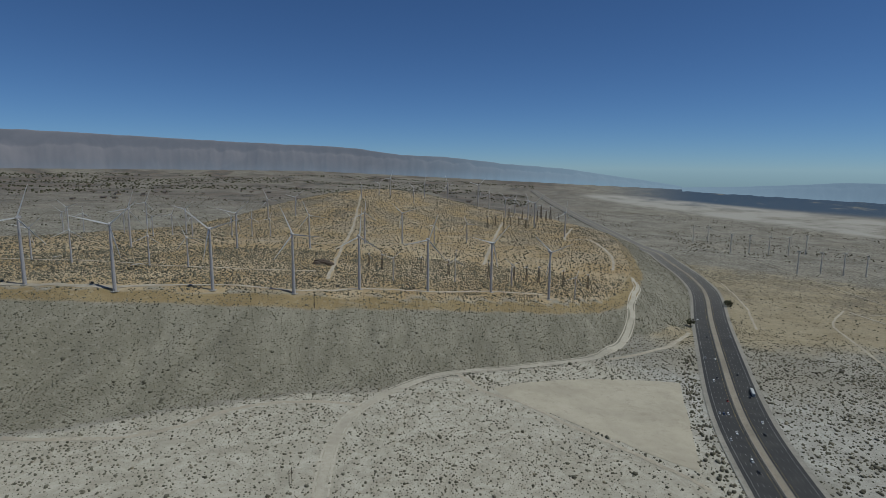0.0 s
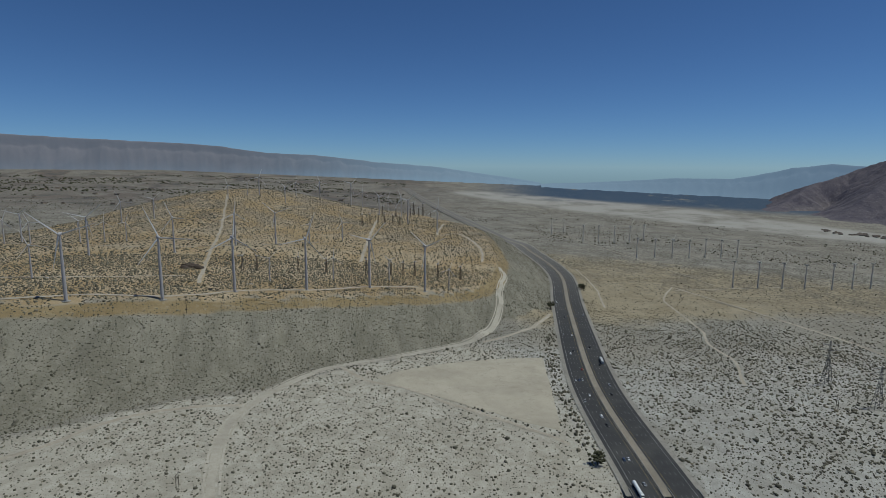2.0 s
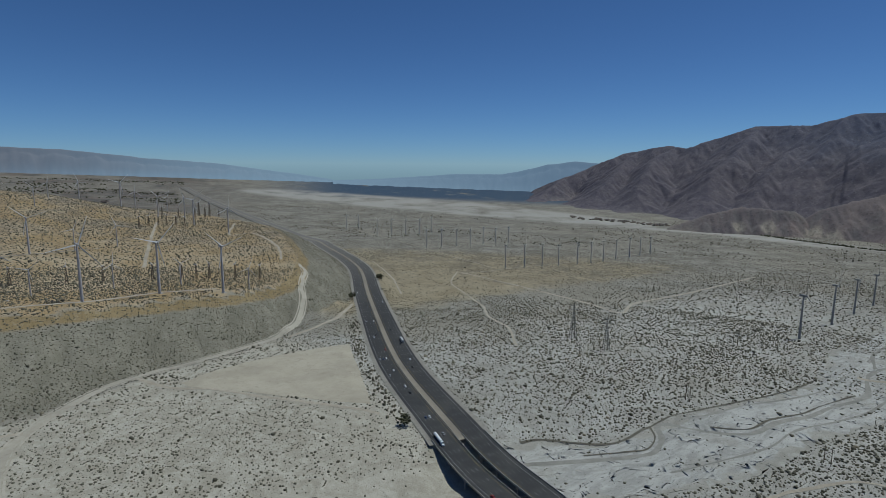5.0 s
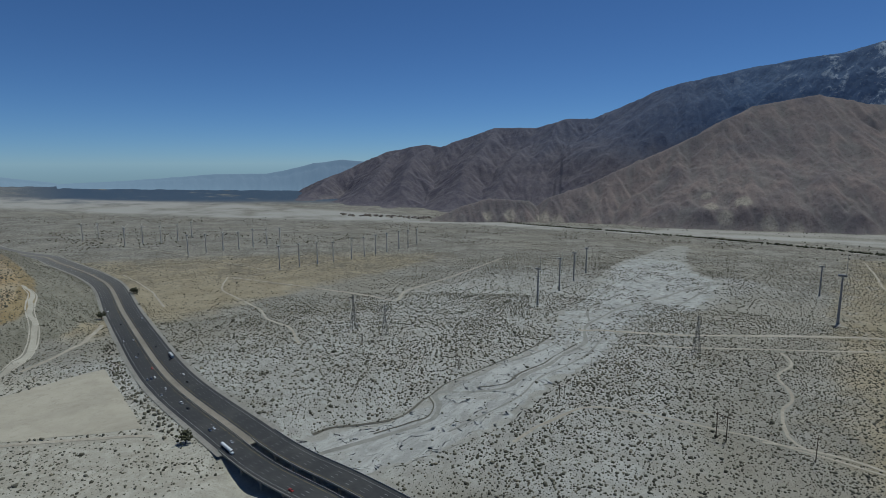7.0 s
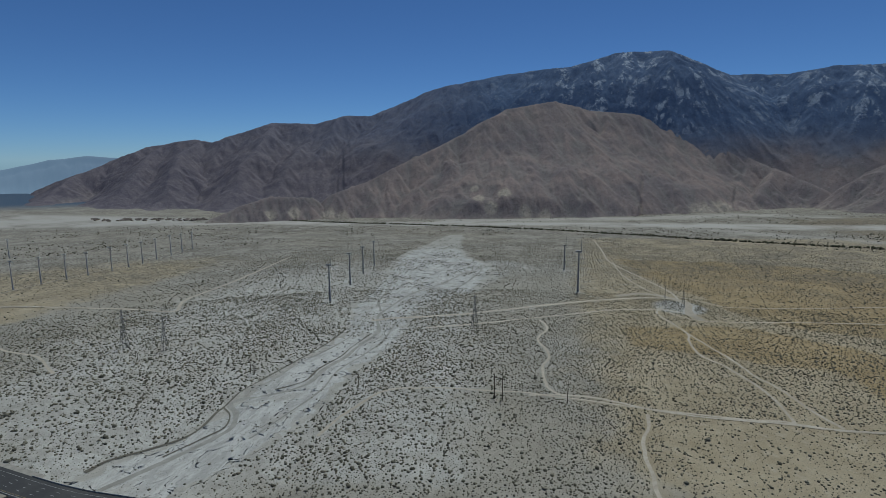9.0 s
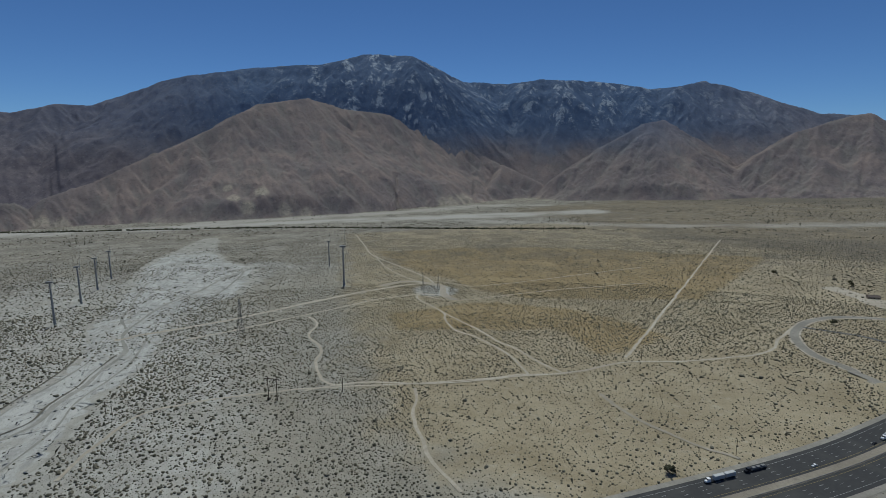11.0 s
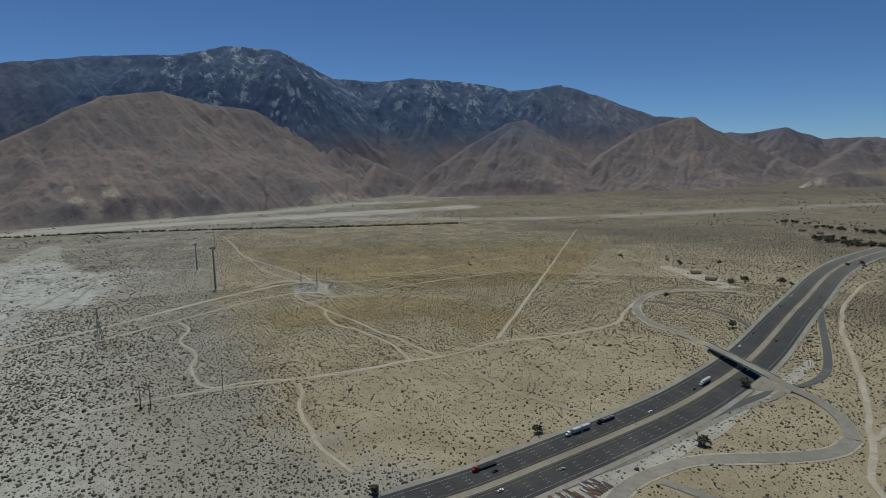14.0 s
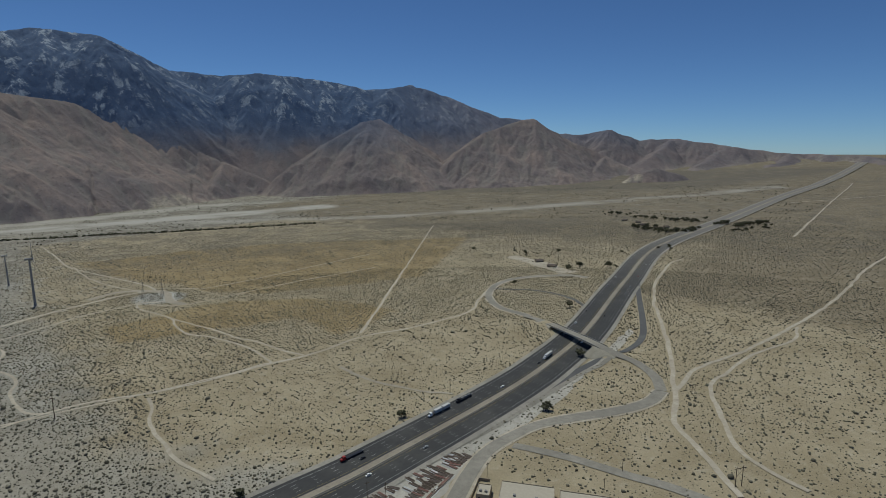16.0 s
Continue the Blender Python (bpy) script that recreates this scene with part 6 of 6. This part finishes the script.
for line, count in (([(533, -1738), (504, -1819)], 8), ([(497, -1440), (436, -1526)], 9), ([(337, -1541), (311, -1620), (299, -1699), (328, -1775)], 14)):
    p = spline(line, 8)
    for n in range(count):
        x, y = p[rnd.randrange(len(p))]
        plant(rnd.randrange(3), x + rnd.gauss(0, 9), y + rnd.gauss(0, 9), rnd.uniform(6, 11), "dark green tree beside the far highway", "far roadside trees")
for x, y, h in ((388, -1210, 7), (367, -1223, 6), (355, -958, 7), (372, -967, 6), (425, -1115, 6), (520, -985, 5), (560, -1000, 5), (600, -1010, 6)):
    plant(int(x) % 3, x, y, h, "round dusty desert tree on open sand", "desert trees")


def building(name, sx, sy, h, wall, roof, label, pitched=False):
    """A building with a roof, a parapet or gable, a door and windows."""
    root = thing(name, label, "building")
    bm = bmesh.new()
    box(bm, (sx, sy, h), (0, 0, h / 2 - 0.2), 0.05)
    part("wall", bm, wall, root)
    bm = bmesh.new()
    if pitched:
        v = [bm.verts.new(c) for c in ((-sx / 2 - 0.5, -sy / 2 - 0.5, h - 0.2), (sx / 2 + 0.5, -sy / 2 - 0.5, h - 0.2), (sx / 2 + 0.5, sy / 2 + 0.5, h - 0.2), (-sx / 2 - 0.5, sy / 2 + 0.5, h - 0.2), (-sx / 2, 0, h + sy * 0.22), (sx / 2, 0, h + sy * 0.22))]
        for f in ((0, 1, 5, 4), (2, 3, 4, 5), (1, 2, 5), (3, 0, 4), (3, 2, 1, 0)):
            bm.faces.new([v[k] for k in f])
    else:
        box(bm, (sx - 0.7, sy - 0.7, 0.2), (0, 0, h - 0.12), 0.02)
    part("roof", bm, roof, root)
    if not pitched:
        for x, y, lx, ly in ((0, sy / 2 - 0.15, sx, 0.3), (0, -sy / 2 + 0.15, sx, 0.3), (sx / 2 - 0.15, 0, 0.3, sy - 0.6), (-sx / 2 + 0.15, 0, 0.3, sy - 0.6)):
            bm = bmesh.new()
            box(bm, (lx, ly, 0.7), (x, y, h + 0.1), 0.03)
            part("parapet", bm, wall, root)
        for k in range(2):
            bm = bmesh.new()
            box(bm, (1.6, 1.6, 0.9), (sx * (0.22 - 0.4 * k), sy * 0.15, h + 0.4), 0.06)
            part("roof_unit", bm, M_GALV, root)
    for k in range(max(2, int(sx / 5))):
        x = -sx / 2 + sx * (k + 0.5) / max(2, int(sx / 5))
        for s in (-1, 1):
            bm = bmesh.new()
            box(bm, (1.4, 0.12, 1.1), (x, s * (sy / 2 + 0.01), h * 0.5), 0.02)
            part("window", bm, M_GLASS, root)
    bm = bmesh.new()
    box(bm, (1.1, 0.14, 2.1), (sx * 0.1 + 1.7, sy / 2 + 0.02, 0.9), 0.02)
    part("door", bm, M_ROOF_DARK, root)
    return root


hall = building("building", 32, 20, 6.0, M_STUCCO, M_ROOF, "low tan flat-roofed building beside the frontage road")
hall.matrix_basis = stand(61, -289, 32, 1, 0.4)
annex = building("building", 8, 11, 4.6, M_STUCCO, M_ROOF, "small tan flat-roofed annex beside a larger building")
annex.matrix_basis = stand(84, -277, 32, 1, 0.2)
long_shed = building("building", 36, 15, 5.0, M_STUCCO, M_ROOF, "long tan shed with a flat dusty roof")
long_shed.matrix_basis = stand(30, -309, 32, 1, 0.5)
yard_wall = thing("yard_wall", "low tan block wall round a yard", "wall")
for a, b in (((87, -268), (97, -287)), ((97, -287), (91, -291))):
    bm = bmesh.new()
    mid = ((a[0] + b[0]) / 2, (a[1] + b[1]) / 2)
    box(bm, (math.dist(a, b), 0.3, 2.2), (*mid, float(ground(*mid)) + 0.9), 0.04, Matrix.Rotation(math.atan2(b[1] - a[1], b[0] - a[0]), 4, "Z"))
    part("wall_panel", bm, M_STUCCO, yard_wall)

# the rest stop and the village under the mountain
house = building("house", 16, 10, 4.2, M_STUCCO, M_ROOF_DARK, "low tan house with a dark pitched roof", True)
house.matrix_basis = stand(640, -1640, 20, 1, 0.1)
house["group"] = "far houses"
for x, y, a in ((600, -1585, 40), (700, -1670, 10), (520, -1560, 60), (420, -1720, 30), (455, -900, 15), (505, -930, 50)):
    copy_thing(house, stand(x, y, a, 1, 0.1))
rnd = random.Random(11)
for k in range(70):
    yaw, d = radians(rnd.uniform(-58.5, -49.0)), rnd.uniform(2960, 3080) + 0
    d += 18 * (58.5 + math.degrees(yaw))
    copy_thing(house, stand(CX - d * math.sin(yaw), CY + d * math.cos(yaw), rnd.uniform(0, 180), rnd.uniform(0.8, 1.3), 0.2))


for k in range(60):
    yaw, d = radians(rnd.uniform(-9, 34)), rnd.uniform(2900, 3900)
    copy_thing(house, stand(CX - d * math.sin(yaw), CY + d * math.cos(yaw), rnd.uniform(0, 180), rnd.uniform(0.9, 1.7), 0.2))


# the storage yard beside the highway
def stack(seed, mat, label):
    """A rack of stacked beams and pipes."""
    rnd = random.Random(seed)
    root = thing("scrap_stack", label, "scrap pile", "storage yard stacks")
    for k in range(7):
        bm = bmesh.new()
        length = rnd.uniform(5.5, 8.5)
        box(bm, (length, 0.55, 0.5), (rnd.uniform(-0.4, 0.4), (k % 4) * 0.75 - 1.1, 0.3 + 0.55 * (k // 4)), 0.04, Matrix.Rotation(rnd.uniform(-0.06, 0.06), 4, "Z"))
        part("beam", bm, mat if k % 3 else (M_TRAILER if k % 2 else M_RUST), root)
    return root


stack_kinds = [stack(1, M_RUST_RED, "stack of red-brown rusty beams in a storage yard"), stack(2, M_ROOF_DARK, "stack of dark brown steel in a storage yard"), stack(3, M_TRAILER, "stack of pale grey panels in a storage yard"), stack(4, M_TIMBER, "stack of dark timbers in a storage yard")]
rnd = random.Random(21)
count = 0
for u in np.linspace(0.02, 0.98, 24):
    for v in (0.12, 0.36, 0.62, 0.86):
        if rnd.random() < 0.22 or (u > 0.55 and v > 0.7):
            continue
        ax, ay = 137 + (132 - 137) * u, -222 + (-302 + 222) * u
        bx, by = 100 + (119 - 100) * u, -248 + (-309 + 248) * u
        x, y = ax + (bx - ax) * v, ay + (by - ay) * v
        m = stand(x, y, 14 + rnd.gauss(0, 6) + (90 if v > 0.7 else 0), 1, 0.05)
        k = rnd.choice((0, 0, 1, 2, 3, 3))
        if count < 4:
            stack_kinds[count].matrix_basis = m
        else:
            copy_thing(stack_kinds[k], m)
        count += 1

pit = thing("dirt_pit", "dark dug-over earth pit on the ochre hill", "pit")
for k in range(7):
    bm = bmesh.new()
    px, py = -188 + (k % 4) * 7 - 10, 835 + (k // 4) * 9 + (k % 3) * 5
    made = bmesh.ops.create_icosphere(bm, subdivisions=2, radius=6.5)["verts"]
    for v in made:
        n = 1 + 0.5 * noise.noise(v.co * 0.4 + Vector((k * 9, 0, 0)))
        v.co = Vector((v.co.x * n + px, v.co.y * n + py, v.co.z * 0.62 * n + float(ground(px, py)) + 0.3))
    part("earth_heap", bm, M_TIMBER, pit)

# railway and shrub line under the mountains
strip("railway", [(2110, 1300), (2093, 905), (2097, 441), (2095, -21), (1990, -480), (1800, -830), (1600, -1170), (1380, -1700)], 7, M_RUST, "dark railway line on a low bank", "railway", lift=1.0, wobble=0.1, step=20)


# ---------------------------------------------------------------- desert scrub
def scrub(name, x, y, size, detail, label, material, squat=0.5, seed=1, form="mound"):
    """Many low bushes as one mesh: ragged mounds with a broken top, or plain stumps where they are far off."""
    rng = np.random.default_rng(seed)
    n, k = len(x), detail
    a = np.arange(k) * 2 * np.pi / k + rng.uniform(0, 6.28, (n, 1))
    r0 = size[:, None] * rng.uniform(0.55, 1.05, (n, k))
    r1 = size[:, None] * rng.uniform(0.55, 1.15, (n, k))
    z = ground(x, y)
    h = size * rng.uniform(0.75, 1.35, n) * squat * 1.6
    low = np.stack([x[:, None] + r0 * np.cos(a), y[:, None] + r0 * np.sin(a), np.broadcast_to(z[:, None] - 0.25, r0.shape)], -1)
    up = np.stack([x[:, None] + r1 * np.cos(a + 0.4), y[:, None] + r1 * np.sin(a + 0.4), z[:, None] + h[:, None] * rng.uniform(0.45, 0.85, (n, k))], -1)
    top = np.stack([x + size * rng.uniform(-0.3, 0.3, n), y + size * rng.uniform(-0.3, 0.3, n), z + h], -1)[:, None]
    tri = []
    for i in range(k):
        j = (i + 1) % k
        tri += [(i, j, k + i), (j, k + j, k + i)] + ([(k + i, k + j, 2 * k)] if form == "mound" else [])
    tri += [(k, k + i, k + i + 1) for i in range(1, k - 1)] if form == "stump" else []
    rings = [low, up, top] if form == "mound" else [low, up]
    verts = np.concatenate(rings, 1).reshape(-1, 3)
    per = verts.shape[0] // n
    tri = np.array(tri)
    faces = (np.arange(n)[:, None, None] * per + tri[None]).reshape(-1, 3)
    me = bpy.data.meshes.new(name)
    me.vertices.add(len(verts))
    me.vertices.foreach_set("co", verts.astype(np.float32).ravel())
    me.loops.add(faces.size)
    me.loops.foreach_set("vertex_index", faces.astype(np.int32).ravel())
    me.polygons.add(len(faces))
    me.polygons.foreach_set("loop_start", np.arange(0, faces.size, 3, dtype=np.int32))
    me.materials.append(material)
    me.update(calc_edges=True)
    return tagged(new(name, me), label, "scrub", kind="stuff")


def clear_of_roads(x, y):
    """True where nothing is built or driven on."""
    ok = polyline_distance(HIGHWAY_LINE[::2], x, y)[0] > MID + WIDE + 4.5
    lines = [(w, l) for w, _, l in TRACK_LINES] + [(10, UPPER), (11, LOWER), (8, RAMP), (8, SIDE_ROAD), (12, [(x0, y0) for x0, y0, _ in DECK])]
    for w, l in lines:
        p = spline(l, 12)
        near = np.where((x > p[:, 0].min() - 20) & (x < p[:, 0].max() + 20) & (y > p[:, 1].min() - 20) & (y < p[:, 1].max() + 20) & ok)[0]
        d = polyline_distance(p, x[near], y[near])[0]
        ok[near[d < w / 2 + 0.8]] = False
    ok &= ~inside(PAN_NORTH + PAN_SOUTH[::-1], x, y)
    ok &= ~inside([(140, -215), (140, -305), (112, -314), (75, -303), (20, -332), (-5, -300), (60, -262), (95, -240)], x, y)
    for tx, ty, _ in FRONT_ROW + WASH_ROW + PLAIN_ROWS:
        ok &= np.hypot(x - tx, y - ty) > 14
    return ok


def thickness(x, y):
    """Bushes for each square metre."""
    z = {key: on_sheet(ZONES[key], x, y) for key in ("zone_ochre", "zone_pale", "zone_scree", "zone_mesa", "zone_brown")}
    n = fractal(x / 70, y / 70, 3, 71)
    dense = 0.058 + 0.010 * smooth(330, 430, x) * smooth(-150, 60, y) * (1 - smooth(900, 1500, y))
    dense = dense * (1 - 0.15 * z["zone_ochre"]) * np.where(x < 200, 1 - 0.15 * np.clip(z["zone_pale"] * 1.2, 0, 1), 1) * (1 + 1.0 * z["zone_scree"]) * (1 + 0.75 * z["zone_mesa"]) * (1 + 0.75 * smooth(120, 220, x) * (1 - smooth(-140, -60, y))) * (1 + 0.6 * z["zone_brown"])
    few = [(400, -200), (406, -425), (382, -547), (300, -585), (249, -541), (197, -490), (187, -386), (180, -250), (236, -150)]
    dense = dense * np.where(inside(few, x, y), 0.42, 1.0) * (1 - 0.6 * smooth(560, 760, y + 120 * (n - 0.5)) * smooth(300, 420, x - 0.35 * (y - 560)))
    dc = polyline_distance(CHANNEL, x, y)[0]
    bed = inside(WASH_LEFT + WASH_RIGHT[::-1], x, y)
    dense = np.where(bed & (x > 60), 0.004 + 0.012 * smooth(0.55, 0.7, n) + 0.05 * smooth(600, 850, x) * smooth(0.43, 0.50, n), dense)
    return dense * (0.35 + 1.25 * n) * (dc > 5) * (1 - 0.85 * smooth(1400, 1950, np.hypot(x - CX, y - CY)))


rng = np.random.default_rng(12)


def scatter(inner, outer, most, share_of=1.0):
    """Random places in the part of a ring that the flight looks over."""
    cell = 1 / math.sqrt(most)
    side = np.arange(-outer, outer, cell)
    x, y = np.meshgrid(side, side)
    x = CX + x.ravel() + cell * rng.uniform(-0.55, 0.55, x.size)
    y = CY + y.ravel() + cell * rng.uniform(-0.55, 0.55, y.size)
    d, yaw = np.hypot(x - CX, y - CY), (yaw_of(x, y) + 192) % 360
    near = (d > inner) & (d < outer) & (yaw < 255)
    x, y = x[near], y[near]
    n = len(x)
    hold = rng.uniform(0, most, n) < thickness(x, y) * share_of
    x, y = x[hold], y[hold]
    ok = clear_of_roads(x, y)
    return x[ok], y[ok]


def sizes(x, y, small):
    """Bush radii: a mix of full bushes and small ones; the flats beside the wash carry larger bushes."""
    z = {key: on_sheet(ZONES[key], x, y) for key in ("zone_ochre", "zone_pale", "zone_scree", "zone_mesa", "zone_brown")}
    large = 1 + 0.28 * smooth(225, 330, x) * smooth(-130, 0, y) * (1 - smooth(500, 800, y))
    n = len(x)
    s = np.where(rng.uniform(0, 1, n) > small, np.exp(rng.normal(-0.08, 0.30, n)), np.exp(rng.normal(-0.85, 0.25, n)))
    return np.clip(s * large * (1 - 0.10 * z["zone_scree"]) * (1 + 0.32 * z["zone_mesa"]), 0.3, 3.0)


x, y = scatter(150, 520, 0.2, 2.05)
scrub("scrub", x, y, 0.88 * sizes(x, y, 0.55), 4, "grey-green desert scrub dotted over sand", M_SCRUB, seed=2)
x, y = scatter(520, 1000, 0.12, 1.2)
scrub("scrub", x, y, 1.08 * sizes(x, y, 0.42), 3, "grey-green desert scrub dotted over sand", M_SCRUB, 0.55, seed=3, form="stump")
x, y = scatter(1000, 1950, 0.02, 0.19)
scrub("scrub", x, y, sizes(x, y, 0.0) * 1.3, 3, "grey-green desert scrub dotted over sand", M_SCRUB, 0.55, seed=4, form="stump")
# thick shrubs along the wash's bank, the highway's edge and the railway
edge = []
for line, spread, count, big in (([(192, 330), (215, 400), (245, 500), (300, 640)], 5, 200, 1.3), ([(20, 530), (60, 505), (120, 440), (185, 355)], 5, 120, 1.0), ([(240, 100), (420, 80), (640, 60)], 9, 120, 0.9)):
    p = spline(line, 3)
    q = p[rng.integers(0, len(p), count)] + rng.normal(0, spread, (count, 2))
    edge.append(np.column_stack([q, np.full(count, big)]))
edge = np.vstack(edge)
edge = edge[clear_of_roads(edge[:, 0], edge[:, 1])]
scrub("bank_scrub", edge[:, 0], edge[:, 1], edge[:, 2] * rng.uniform(0.5, 1.4, len(edge)), 6, "dark thick shrubs along a sandy bank", M_SCRUB, 0.8, seed=5)
p = spline([(2560, 1100), (2496, 849), (2441, 522), (2287, -16), (2046, -448), (1830, -771), (1637, -1108)], 6)
q = p[rng.integers(0, len(p), 700)] + rng.normal(0, 7, (700, 2))
scrub("far_scrub", q[:, 0], q[:, 1], rng.uniform(2.5, 6.0, 700), 5, "dark row of shrubs under the mountains", M_LEAF, 0.7, seed=6)
n = 16000
d, yaw = rng.uniform(1900, 3300, n), np.radians(rng.uniform(-172, 45, n))
x, y = CX - d * np.sin(yaw), CY + d * np.cos(yaw)
hold = (fractal(x / 160, y / 160, 4, 91) > 0.46) & (on_sheet(ZONES["playa"], x, y) < 0.3 + 0.5 * (fractal(x / 60, y / 60, 2, 95) > 0.52)) & (polyline_distance(HIGHWAY_LINE[::4], x, y)[0] > 40)
x, y = x[hold], y[hold]
scrub("far_scrub", x, y, rng.uniform(1.2, 3.6, len(x)), 3, "distant dark scrub on the valley floor", M_SCRUB, 0.7, seed=8)
n = 5200
d, yaw = 3300 + 1250 * rng.uniform(0, 1, n) ** 0.8, np.radians(rng.uniform(-10, 46, n))
x, y = CX - d * np.sin(yaw), CY + d * np.cos(yaw)
hold = fractal(np.degrees(yaw) / 9, d / 110, 3, 97) > 0.5
x, y = x[hold], y[hold]
scrub("far_scrub", x, y, rng.uniform(3.0, 7.5, len(x)), 4, "dark trees and scrub of the far valley towns", M_LEAF, 0.7, seed=9, form="stump")
